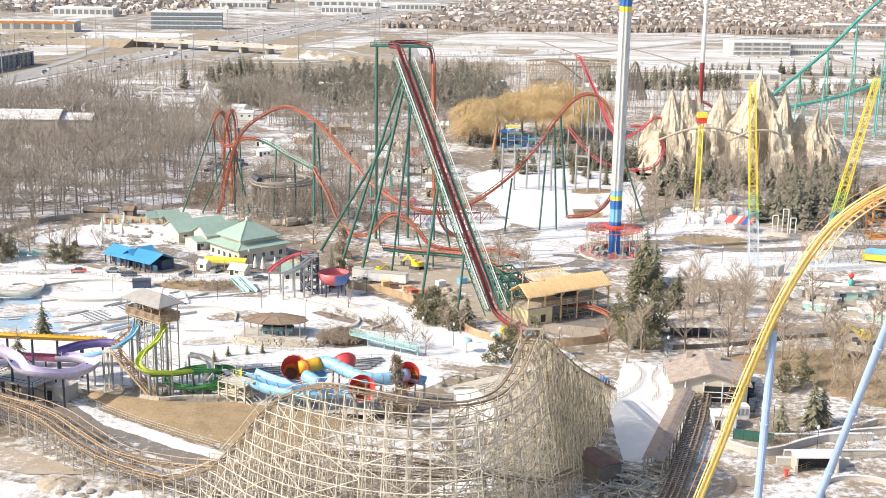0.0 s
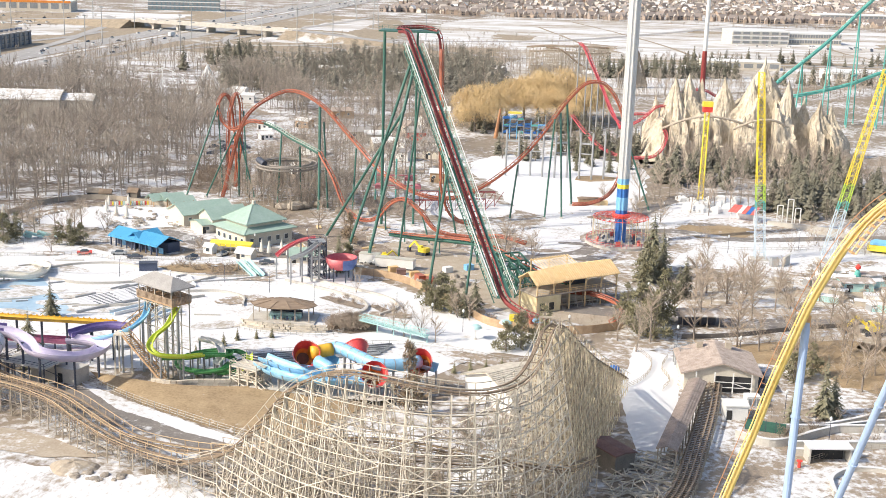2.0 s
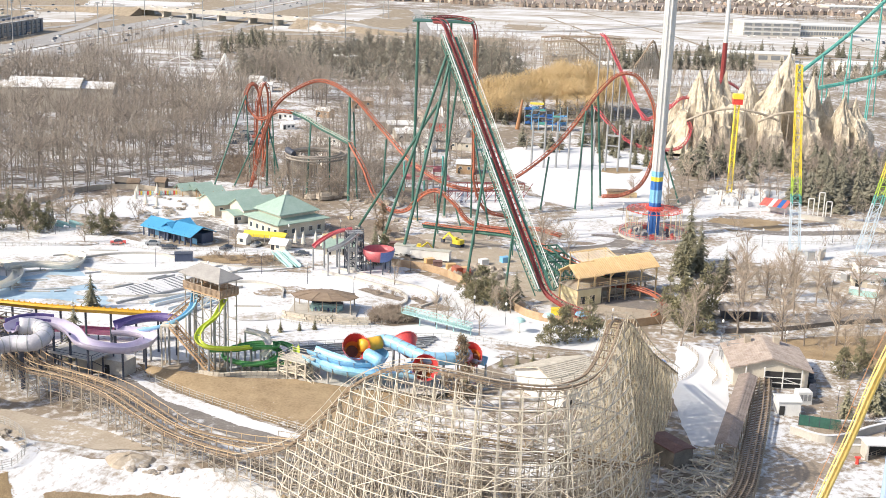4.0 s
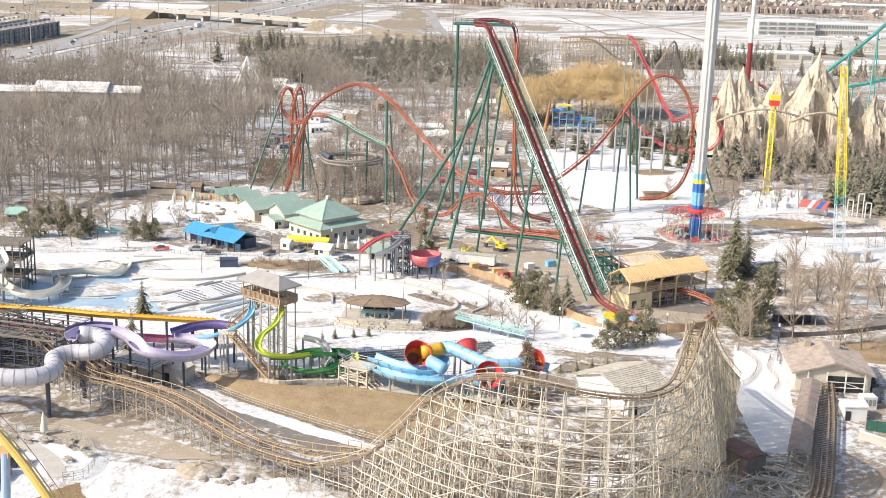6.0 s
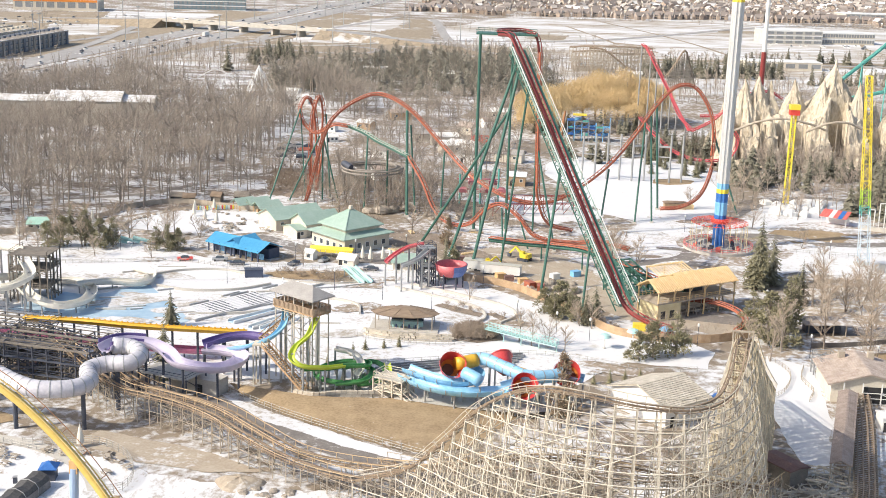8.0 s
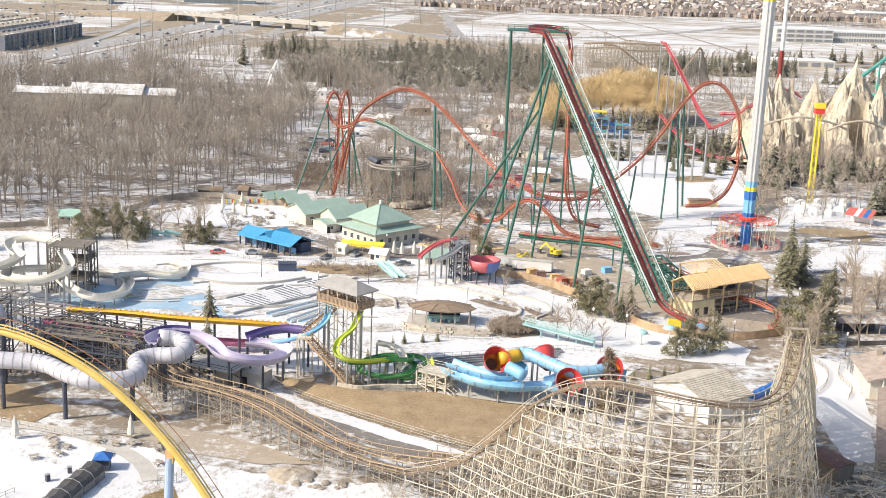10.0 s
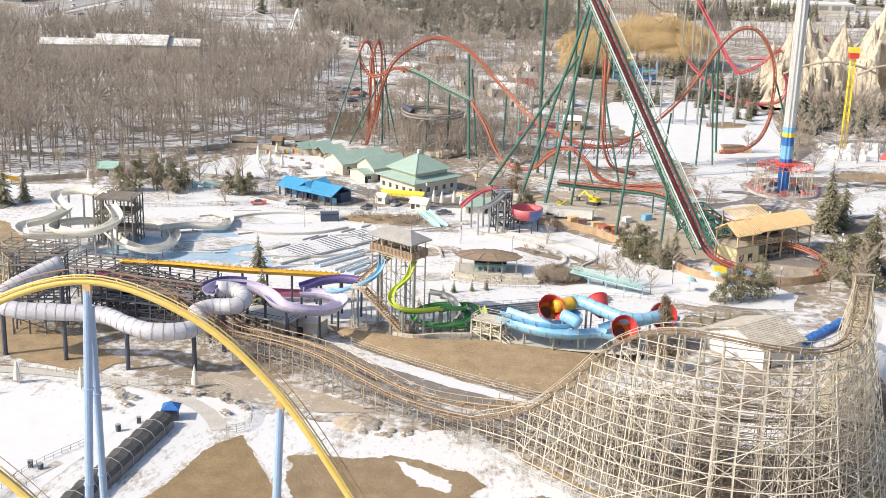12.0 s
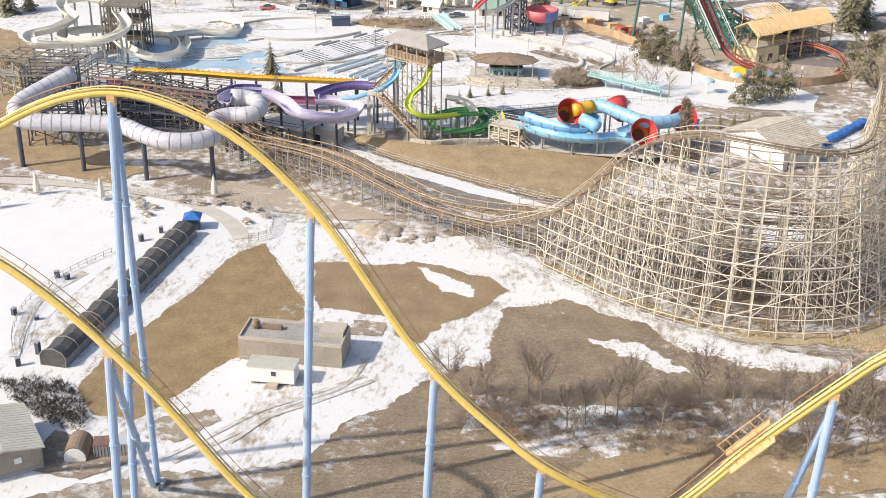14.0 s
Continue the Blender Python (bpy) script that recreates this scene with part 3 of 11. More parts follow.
# grass bank that carries the slide towers
hill = MB()
rows_y = 14
line_top = spline([(-90, 250.5, 0), (-80, 247.5, 0), (-70, 245.5, 0), (-60, 246, 0), (-50, 247, 0), (-38, 247, 0), (-27, 250, 0)], 2.0)
line_bot = spline([(-86, 247, 0), (-76, 238, 0), (-66, 231.5, 0), (-57, 226.5, 0), (-46, 222.5, 0), (-38, 226, 0), (-28, 244, 0)], 2.0)
nb = min(len(line_top), len(line_bot))
for i in range(nb):
    a, b = line_top[i], line_bot[i * (len(line_bot) - 1) // (nb - 1)]
    for k in range(rows_y + 1):
        u = k / rows_y
        s = u * u * (3 - 2 * u)
        x, y = b[0] + (a[0] - b[0]) * u, b[1] + (a[1] - b[1]) * u
        hill.v.append((x, y, 0.12 + 1.3 * s + 0.12 * noise.noise(Vector((x * 0.3, y * 0.3, 0)))))
hill.f = [(i * (rows_y + 1) + k, (i + 1) * (rows_y + 1) + k, (i + 1) * (rows_y + 1) + k + 1, i * (rows_y + 1) + k + 1) for i in range(nb - 1) for k in range(rows_y)]
tagged(part("ground_bank", hill, M_GRASS), "dry brown grass bank below the slides", "grass", kind="structure")

# park roads and paths
patch("road_service", [(-118, 258), (-103.6, 243.5), (-93.0, 246.4), (-80.3, 238.0), (-62.3, 228.0), (-45.7, 219.3), (-30, 210), (-36, 205), (-50.9, 211.9), (-65.0, 220.3), (-78.9, 225.8), (-94.2, 234.4), (-112, 246)], 0.14, M_ROAD, "wet asphalt service road", "road", 0.4, 1.5, 19.0)
patch("road_verge_snow", [(-91, 247), (-76.9, 237.6), (-57.5, 225.8), (-42, 217.1), (-43.5, 215.0), (-61.3, 223.5), (-78.8, 233.6)], 0.17, M_SNOW, "snow strip along the service road", "snow", 0.6, 0.5, 20.0)
ribbon("path_yard", [(-170, 218), (-140, 219), (-118, 215), (-104, 205), (-100, 198)], 3.2, 0.14, M_CONC, "bare concrete footpath", "path")
ribbon("road_yard", [(-130, 118), (-104, 134), (-84, 145), (-70, 158), (-62, 176), (-64, 196)], 5.5, 0.07, M_YARD, "snow-covered yard road", "road")
ribbon("path_midway", [(-60, 345), (-44, 332), (-28, 322), (-14, 308), (-8, 300)], 5.0, 0.12, M_CLEAN, "snowy park path", "path")
ribbon("path_tower", [(0, 372), (20, 384), (30, 412), (52, 420), (72, 412), (105, 420), (150, 430)], 6.0, 0.12, M_ROAD, "park path cleared of snow", "path")
ribbon("path_right", [(14, 322), (36, 318), (60, 316), (95, 322), (150, 330)], 8.0, 0.11, M_ROAD, "wet park path", "path")
ribbon("path_far", [(40, 440), (56, 470), (80, 490), (110, 480)], 5.0, 0.12, M_ROAD, "cleared park path", "path")

patch("ground_under_hump", [(-50, 199), (-38, 187), (-24, 177), (-8, 173), (4, 177), (10, 190), (10, 208), (-6, 206), (-22, 208), (-38, 209)], 0.17, M_GROUND, "brown soil with snow patches under the timber frames", "ground", 1.5, 2.4, 92.0)
SPOT = [(-8.8, 204.7), (-7.1, 218.4), (-1.5, 222.6), (2.6, 221.1), (0.6, 208.4), (-4.6, 203.1)]
patch("ground_hump_spot", SPOT, 0.2, M_CLEAN, "clean snow inside the timber frames", "snow", 0.6, 1.0, 165.0)
patch("ground_bare_spot", [(20, 506), (27, 503), (36, 508), (38, 515), (30, 518), (22, 514)], 0.11, M_GRASS, "bare tan grass spot in the snow field", "ground", 1.2, 1.6, 93.0)

# ---------------------------------------------------------------- wooden coaster in front
def bent(mb, p, s, d, h, level, spread, w=0.15, dense=1):
    """One timber frame under the track at p, s: sideways, d: ahead."""
    posts = [(-1.2, 0.0), (1.2, 0.0)]
    if h > 9:
        posts += [(-1.5, -spread), (1.5, spread)]
    if h > 20:
        posts += [(1.35, spread * 0.5)]
    posts.sort(key=lambda q: q[0] + q[1] * 10)
    at = lambda q, z: (p[0] + s.x * (q[0] + q[1] * (h - z)), p[1] + s.y * (q[0] + q[1] * (h - z)), z)
    for q in posts:
        mb.beam(at(q, 0.0), at(q, h), w)
    z, k = h - 0.3, 0
    while z > 0.6:
        a, b = at(posts[0], z), at(posts[-1], z)
        if k % 2 == 0 or h < 8:
            mb.beam(a, b, 0.08, 0.13)
        lo = max(0.2, z - level * 2)
        if k % 2 == 0:
            for i in range(len(posts) - 1):
                if dense or (i + k // 2) % 2:
                    e = (posts[i], posts[i + 1]) if (k // 2 + i) % 2 else (posts[i + 1], posts[i])
                    mb.beam(at(e[0], z), at(e[1], lo), 0.075)
        z -= level
        k += 1
    return [at(posts[0], 0), at(posts[-1], 0)], posts, at


def timber_coaster(thing_ob, ctrl, spacing, level, spread, mat_bent, mat_track, ledger=0.105, rails=True, w=0.15, brace=2, hand_mat=None, span=0):
    line = spline(ctrl, spacing)
    sd = sides(line)
    faces = []
    for i, p in enumerate(line):
        d = (Vector(line[min(i + 1, len(line) - 1)]) - Vector(line[max(i - 1, 0)])).normalized()
        mb = MB()
        _, posts, at = bent(mb, p, sd[i], d, max(p[2] - 0.45, 0.8), level, spread, w)
        part("bent", mb, mat_bent, thing_ob)
        faces.append((posts, at, max(p[2] - 0.45, 0.8)))
    if ledger:
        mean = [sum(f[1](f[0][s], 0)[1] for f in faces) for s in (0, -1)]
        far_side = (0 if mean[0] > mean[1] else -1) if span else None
        top = max(f[2] for f in faces)
        z, n = 1.2, 0
        while z < top:
            for side in (0, -1, 1):
                if side == 1 and n % 2:
                    continue
                run = []
                for i in range(len(faces) + 1):
                    ok = i < len(faces) and z < faces[i][2]
                    if ok:
                        pa, aa, ha = faces[i]
                        run.append(aa(pa[side] if side != 1 else (1.2, 0), z))
                    if not ok or i == len(faces):
                        if len(run) > 1:
                            mb = MB()
                            mb.sweep(run, ledger, 4)
                            # far and inner ledgers take the darker timber: shade painted by colour
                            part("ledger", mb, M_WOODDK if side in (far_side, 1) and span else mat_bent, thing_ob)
                        run = []
                if side != 1:
                    for i in range(len(faces) - 1):
                        (pa, aa, ha), (pb, ab, hb) = faces[i], faces[i + 1]
                        if (i * 5 + n * 3) % 11 < brace and z + 2 * level < min(ha, hb):
                            j, k = (i, i + 1) if n % 2 else (i + 1, i)
                            qa, qb = faces[j], faces[k]
                            part("brace", MB().beam(qa[1](qa[0][side], z), qb[1](qb[0][side], z + 2 * level), 0.1), mat_bent, thing_ob)
            z += level
            n += 1
    # long braces crossing several frames
    for side in (0, -1) if span else ():
        for i in range(1, len(faces) - span, span):
            fs = faces[i:i + span + 1]
            top = min(f[2] for f in fs)
            z = top - 1.0
            while z - span * 1.6 > 0.3:
                for up in (0, 1):
                    run = [f[1](f[0][side], z - span * 1.6 * (k if up else span - k) / span) for k, f in enumerate(fs)]
                    mb = MB()
                    mb.sweep(run, 0.085, 4)
                    part("long_brace", mb, mat_bent, thing_ob)
                z -= span * 1.6
    if rails:
        fine = spline(ctrl, 1.0)
        for c in (-0.75, 0.75):
            mb = MB()
            ln = shifted(fine, c, -0.1)
            mb.strip(ln, 0.26, 0.3)
            part("rail", mb, mat_track, thing_ob, "brown laminated timber rail")
        mb = MB()
        a, b = shifted(fine[::2], -1.3, -0.42), shifted(fine[::2], 1.3, -0.42)
        for p, q in zip(a, b):
            mb.beam(p, q, 0.14, 0.12)
        tagged(part("tie", mb, M_RAILWOOD, thing_ob), kind="stuff")
        for c in (-1.45, 1.45):
            mb = MB()
            foot, mid, hand = (shifted(fine, c, u) for u in (-0.35, 0.25, 0.8))
            mb.strip(hand, 0.09, 0.12)
            for i in range(0, len(fine) - 1, 3):
                mb.beam(foot[i], hand[i], 0.1)
            part("handrail", mb, hand_mat or mat_bent, thing_ob)
            mb = MB()
            walkw = shifted(fine, c * 0.82, -0.3)
            mb.strip(walkw, 0.22, 0.06)
            part("catwalk", mb, M_RAILWOOD, thing_ob)


# darker timber tone that stands for the shade inside the lift lattice
M_INNERSHADE = mat("shade_toned_inner_timber", (0.24, 0.20, 0.15), (0.38, 0.325, 0.25), 0.6, 0.9, vary=0.2)
wc = thing("wooden_roller_coaster", "weathered beige timber roller coaster with lattice frames", "roller coaster")
W_MAIN = [(-128, 254, 7.8), (-119, 244, 7), (-111, 235.5, 6.2), (-105.6, 231.2, 6), (-99.5, 228.8, 6), (-92.9, 225.6, 6), (-85.5, 220.4, 6), (-77, 212.6, 5.5), (-69.5, 207.6, 4.4), (-62, 204.5, 3.6), (-55, 200, 4.4), (-46, 195, 9.2), (-39, 190.5, 17), (-33.8, 187.3, 23.8), (-28.7, 184.5, 27.6), (-23, 181.8, 29.5), (-17.6, 179.8, 29.6), (-9.3, 178.6, 28.8), (-2.2, 180, 28.2), (2.6, 184, 28.6), (5.3, 190, 30.2), (7.2, 197, 33.0)]
W_LIFT = [(7.2, 197, 33.0), (8.6, 202, 32.6), (12, 214, 26.2), (16, 228, 18.6), (20.5, 244, 11.0), (25, 260, 3.6)]
W_SECOND = [(-122, 258, 6.6), (-114, 247.5, 5.6), (-106, 239, 5), (-98, 233.2, 5.2), (-90.1, 228.2, 5.8), (-82.5, 222.4, 6), (-75, 215.6, 5.6), (-66.5, 209.4, 4.6), (-58, 207, 4.2), (-46, 201, 6.5), (-36, 196, 10.5), (-24, 191, 14.5), (-12, 187.5, 15.5), (0, 187, 14.0), (10, 192, 11), (16, 204, 8)]
W_THIRD = [(-52, 212, 3), (-40, 205, 5), (-28, 200, 8), (-14, 196, 9.5), (-2, 197, 9), (6, 206, 8)]
M_TANRAIL = mat("tan_handrail_timber", (0.46, 0.34, 0.21), (0.60, 0.46, 0.30), 0.6, 0.85)
timber_coaster(wc, W_MAIN[10:], 3.2, 2.0, 0.2, M_WOOD, M_RAILWOOD, 0.1, w=0.14, span=5)
# low run in darker timber, its colour standing for shaded frames
timber_coaster(wc, W_MAIN[:11], 3.0, 1.9, 0.2, M_WOODDK, M_RAILWOOD, 0.055, w=0.17, brace=5, hand_mat=M_TANRAIL)
# extra inner frames, added to paint shade into the gaps of the lift
timber_coaster(wc, [(x + 0.4, y + 0.8, z - 1.6) for x, y, z in W_LIFT[:-1]], 4.2, 2.4, 0.08, M_INNERSHADE, M_RAILWOOD, 0.05, rails=False, w=0.13, brace=5)
timber_coaster(wc, W_LIFT, 2.3, 1.8, 0.13, M_LATTICE, M_RAILWOOD, 0.07, w=0.135, brace=7)
timber_coaster(wc, W_SECOND, 5.0, 2.4, 0.12, M_WOODDK, M_RAILWOOD, 0.08, w=0.13, hand_mat=M_TANRAIL)
W_LEFT = [(-205, 292, 6), (-192, 284, 8.5), (-180, 276.5, 9.6), (-172, 271, 8.6), (-165, 267, 5.6), (-160, 263.5, 2.6)]
timber_coaster(wc, W_LEFT, 2.4, 1.5, 0.14, M_LATTICE, M_RAILWOOD, 0.08, w=0.13, brace=3)
timber_coaster(wc, W_THIRD, 5.5, 2.4, 0.12, M_WOODDK, M_RAILWOOD, 0.08, w=0.13)


# ---------------------------------------------------------------- steel coasters
def steel_track(th, ctrl, gauge, spine_r, rail_r, drop, tie_step, m_spine, m_rail, step=1.6, m_tie=None, tie=(0.18, 0.24)):
    line = spline(ctrl, step)
    mb = MB().sweep(shifted(line, 0, -drop), spine_r, 8)
    part("spine", mb, m_spine, th, smooth=True)
    for c in (-gauge / 2, gauge / 2):
        part("rail", MB().sweep(shifted(line, c), rail_r, 6), m_rail, th, smooth=True)
    ties = spline(ctrl, tie_step)
    l, r, m = shifted(ties, -gauge / 2, -0.05), shifted(ties, gauge / 2, -0.05), shifted(ties, 0, -drop)
    mb = MB()
    for a, b, c in zip(l, r, m):
        mb.beam(a, c, *tie)
        mb.beam(b, c, *tie)
    tagged(part("tie", mb, m_tie or m_spine, th), kind="stuff")
    return line


def column(th, a, b, r, m, name="column", foot=True, rings=True):
    mb = MB().rod(a, b, r, r, 12)
    if rings:
        d = Vector(b) - Vector(a)
        n = int(d.length / 11)
        for k in range(1, n + 1):
            q = Vector(a) + d * (k / (n + 1))
            u = d.normalized() * 0.13
            mb.rod(tuple(q - u), tuple(q + u), r * 1.22, None, 12)
    ob = part(name, mb, m, th, smooth=False)
    if foot:
        part("footing", MB().box((a[0], a[1], 0.25), (r * 4, r * 4, 0.7)), M_CONC, ob, "concrete footing")
    return ob


M_RUSTOR = mat("orange_steel_paint", (0.60, 0.27, 0.09), (0.70, 0.35, 0.13), 0.4, 0.55)
M_RUST = mat("rust_brown_and_rail_shade", (0.36, 0.17, 0.08), (0.46, 0.24, 0.12), 0.4, 0.6)
M_STAIRG = mat("pale_green_steel", (0.30, 0.42, 0.36), (0.40, 0.52, 0.45), 0.3, 0.5)
M_PALEY = mat("worn_yellow_rail_paint", (0.78, 0.56, 0.20), (0.85, 0.66, 0.30), 0.3, 0.45)
hy = thing("hyper_coaster", "yellow steel coaster track on pale blue columns", "roller coaster")
H_OUT = [(80, 145, 57), (68, 142.5, 67), (58, 140.6, 71.8), (50.5, 139, 72.4), (45.4, 137.4, 70.9), (42.2, 136.7, 69), (40.4, 136.4, 67.5), (38.7, 136.1, 65.6), (37.1, 135.8, 63.1), (35.7, 135.5, 60.5), (34.1, 135.2, 57), (32.5, 135, 52.4), (30.7, 134.6, 47.1), (29.4, 134.4, 42.5), (27.4, 134.1, 36.3), (23.6, 133.4, 25), (17.5, 131.6, 13.5), (9, 129.6, 6.5), (-6, 125.6, 3), (-26, 119, 4.5), (-44.5, 113.5, 14.2), (-52, 113.8, 20), (-59, 114.2, 27), (-71.4, 115, 44.8), (-80, 115, 52.4), (-91, 115, 55.8), (-103, 115, 51.7), (-116, 115, 39.5), (-126, 115, 26), (-140, 115, 12)]
H_BACK = [(-122, 104, 52), (-110, 104, 47.6), (-99.7, 104, 41.9), (-94.6, 104, 37.9), (-89.2, 104, 32.4), (-84.3, 104, 26.5), (-76.7, 104, 16.4), (-68, 104, 8), (-54, 104, 4), (-44, 104, 8), (-32.3, 104, 18.8), (-26.4, 104, 25.7), (-18.9, 104, 33.4), (-15.4, 104, 36.6), (-9, 104.5, 39.5), (0, 105, 40.2), (12, 106, 36)]
for ctrl in (H_OUT, H_BACK):
    steel_track(hy, ctrl, 0.8, 0.44, 0.085, 0.5, 2.2, M_YELLOW, M_PALEY, m_tie=M_YELLOW, tie=(0.07, 0.1))
# thin hand line on the far side of the rails, its brown standing for its shadow side
for ctrl, c in ((H_OUT, 0.9), (H_BACK, -0.9)):
    ln = spline(ctrl, 1.5)
    mb = MB()
    hl, fl = shifted(ln, c, 0.5), shifted(ln, c * 0.6, -0.1)
    mb.sweep(hl, 0.05, 4)
    for i in range(0, len(ln) - 1, 2):
        mb.beam(fl[i], hl[i], 0.06)
    part("hand_line", mb, M_RUST, hy, "thin hand line in a shade-toned brown")
for x, y, z, lean in ((-91, 115, 54.4, 5.5), (-71.4, 115, 42.8, 0), (-58.4, 114.2, 24.8, 0), (-46.5, 113.4, 14.2, 0), (34.6, 136, 54.8, 0)):
    column(hy, (x - 0.045 * z, y, 0) if x < 0 else (x - 1.5, y - 4, 0), (x, y, z), 0.46, M_BLUECOL)
    part("saddle", MB().box((x, y, z + 0.15), (0.8, 0.7, 1.35)), M_SADDLE, hy, "pale orange support saddle")
    if lean:
        column(hy, (x - 0.045 * z - 0.6, y + lean * 1.93, 0), (x, y + 0.6, z - 2), 0.42, M_BLUECOL)
for x, y, z, lean in ((-90.0, 104, 31.6, 21), (-49.5, 104, 4.2, 0), (-19.3, 104, 31.4, 8), (-5, 104.7, 38.6, 0)):
    column(hy, (x - 0.045 * z, y, 0), (x, y, z), 0.46, M_BLUECOL)
    part("saddle", MB().box((x, y, z + 0.1), (0.8, 0.7, 1.3)), M_SADDLE, hy, "pale orange support saddle")
    if lean:
        column(hy, (x - 0.045 * z - 3, y + lean, 0), (x, y + 0.4, z - 2), 0.42, M_BLUECOL)
column(hy, (43.6, 169, 0), (52.0, 140.4, 69), 0.5, M_BLUECOL)
# stairs and hanging cage below the crest
hp = spline([(37.6, 135.9, 63.6), (40.4, 136.4, 67.5), (45.4, 137.4, 70.9), (52, 139.2, 72.4)], 0.9)
for c in (1.2, 2.4):
    mb = MB()
    a, b = shifted(hp, c, -0.5), shifted(hp, c, 0.6)
    mb.sweep(a, 0.1, 4).sweep(b, 0.06, 4)
    for p, q in zip(a[::2], b[::2]):
        mb.beam(p, q, 0.08)
    part("stair_rail", mb, M_SADDLE, hy, "orange stair stringer with railing")
mb = MB()
for p, q in zip(shifted(hp, 1.2, -0.45), shifted(hp, 2.4, -0.45)):
    mb.beam(p, q, 0.5, 0.06)
tagged(part("stair_tread", mb, M_SADDLE, hy), kind="stuff")
for x in (44.0, 46.2, 48.4):
    for y in (135.4, 137.8):
        part("cage_post", MB().beam((x, y, 65.6), (x, y, 70.4), 0.16), M_RUSTOR, hy, "orange post of the service cage")
for z in (65.6, 67.2, 68.8):
    for y in (135.4, 137.8):
        part("cage_bar", MB().beam((44, y, z), (48.4, y, z), 0.14), M_RUSTOR, hy)
    for x in (44.0, 48.4):
        part("cage_bar", MB().beam((x, 135.4, z), (x, 137.8, z), 0.14), M_RUSTOR, hy)
for x in (44.0, 46.2):
    part("cage_brace", MB().beam((x, 135.4, 65.6), (x + 2.2, 135.4, 68.8), 0.1), M_RUSTOR, hy)
part("cage_floor", MB().box((46.2, 136.6, 65.55), (4.6, 2.6, 0.12)), M_RUSTOR, hy)
# service platform on the rising track
pl = spline([(-28.6, 104, 23.6), (-24.8, 104, 27.7)], 0.5)
for c in (-1.5, 1.5):
    a, b = shifted(pl, c, -0.3), shifted(pl, c, 1.0)
    deck = part("service_platform", MB().beam(a[0], a[-1], 1.0, 0.12), M_SADDLE, hy, "orange service platform with railings")
    part("hand_rail", MB().beam(b[0], b[-1], 0.07), M_SADDLE, deck)
    for p, q in zip(a[::2], b[::2]):
        part("rail_post", MB().beam(p, q, 0.08), M_SADDLE, deck)

dv = thing("dive_coaster", "orange and red steel coaster with dark green supports", "roller coaster")
D_LIFT = [(-40, 392, 66.6), (-37.2, 383, 67.2), (-35.4, 376, 66.6), (-33.4, 371, 63.4), (-26, 357, 49.6), (-16, 337.5, 30.6), (-6, 318, 12), (-2.2, 310.8, 5.4), (1, 307, 4.0), (5, 302.4, 3.7), (8, 299, 3.7)]
D_DROP = [(-40, 392, 66.6), (-40, 398, 66.9), (-37, 404, 66.9), (-32, 405, 66.6), (-28.5, 402, 65.2), (-27.3, 400, 60), (-27, 399.5, 50), (-26.6, 399.5, 30), (-25.5, 401, 14), (-22, 405, 5), (-14, 412, 1.2)]
D_HUMP = [(-109, 440, 0.8), (-107.8, 440, 5.1), (-106, 440, 12.4), (-104.5, 440, 18.5), (-102.5, 440, 25.0), (-99.8, 440, 30.6), (-94, 440, 36.0), (-83.8, 440, 40.4), (-72.5, 436, 36.8), (-58.7, 430, 24.4), (-48, 421, 16), (-34, 413, 10.6), (-24, 413, 9.8), (-15.4, 419, 12.0), (-2.2, 429, 20.7), (6, 436, 29.5), (14, 442, 40.5), (21, 446, 46.6), (27, 447.5, 46.4), (33, 448, 39), (35.5, 448, 30), (34.5, 448, 16), (31, 448, 7), (25, 447, 3.4), (18, 445, 3)]
D_FLAT = [(-94, 444, 28), (-88, 438, 27), (-82, 432, 25), (-76, 427, 23.4), (-70, 422.4, 21.6)]
D_ARC = [(-94, 444, 28), (-100, 446, 28), (-104, 448, 25.5), (-107.1, 450, 24.2), (-110.2, 452, 25.5), (-112.3, 452.5, 28.5), (-113.3, 453, 32.2), (-112.3, 454, 35.5), (-110.7, 455, 36.3), (-109.2, 456, 34.3), (-108.4, 457, 30), (-107.7, 458, 20), (-107.5, 458.5, 8), (-108, 459, 1)]
D_MID = [(-70, 422.4, 21.6), (-64.5, 418, 14), (-60, 414, 5.5), (-55, 409, 2.4), (-48, 402, 4), (-42, 395, 11), (-37, 390, 13.6), (-31, 387, 10), (-26, 386, 4.8), (-16, 385, 3.4), (-6, 382, 4.8), (2, 374, 5)]
D_LOOP = [(-109.4, 450, 1), (-109, 450, 12.5), (-108.9, 450.5, 20.8), (-108.3, 451, 31), (-107.1, 452, 36.1), (-105.9, 453, 37.1), (-105.1, 454, 34.1), (-105, 455, 27), (-105.6, 456, 18.8), (-107.4, 457, 8.4), (-108.4, 458, 1)]
D_LOW = [(-40, 377, 5.5), (-30, 374, 5.4), (-20, 370, 6), (-12, 362, 7.2), (-4, 350, 7.4), (6, 336, 6.6), (14, 328, 5.4)]
D_OUT = [(14, 328, 3.4), (22, 325, 3.6), (27, 320, 3.0), (28, 313, 2.2), (25, 308, 1.2)]
steel_track(dv, D_LIFT, 1.7, 0.6, 0.2, 0.9, 2.0, M_REDRAIL, M_REDRAIL, m_tie=M_GREENST)
steel_track(dv, D_FLAT, 1.4, 0.42, 0.16, 0.8, 1.6, M_GREENST, M_STAIRG, tie=(0.2, 0.25))
# top of the drop in dark red, painting its shadow side; the rest is orange
steel_track(dv, D_DROP[:6], 1.3, 0.4, 0.15, 0.75, 1.8, M_REDRAIL, M_REDRAIL)
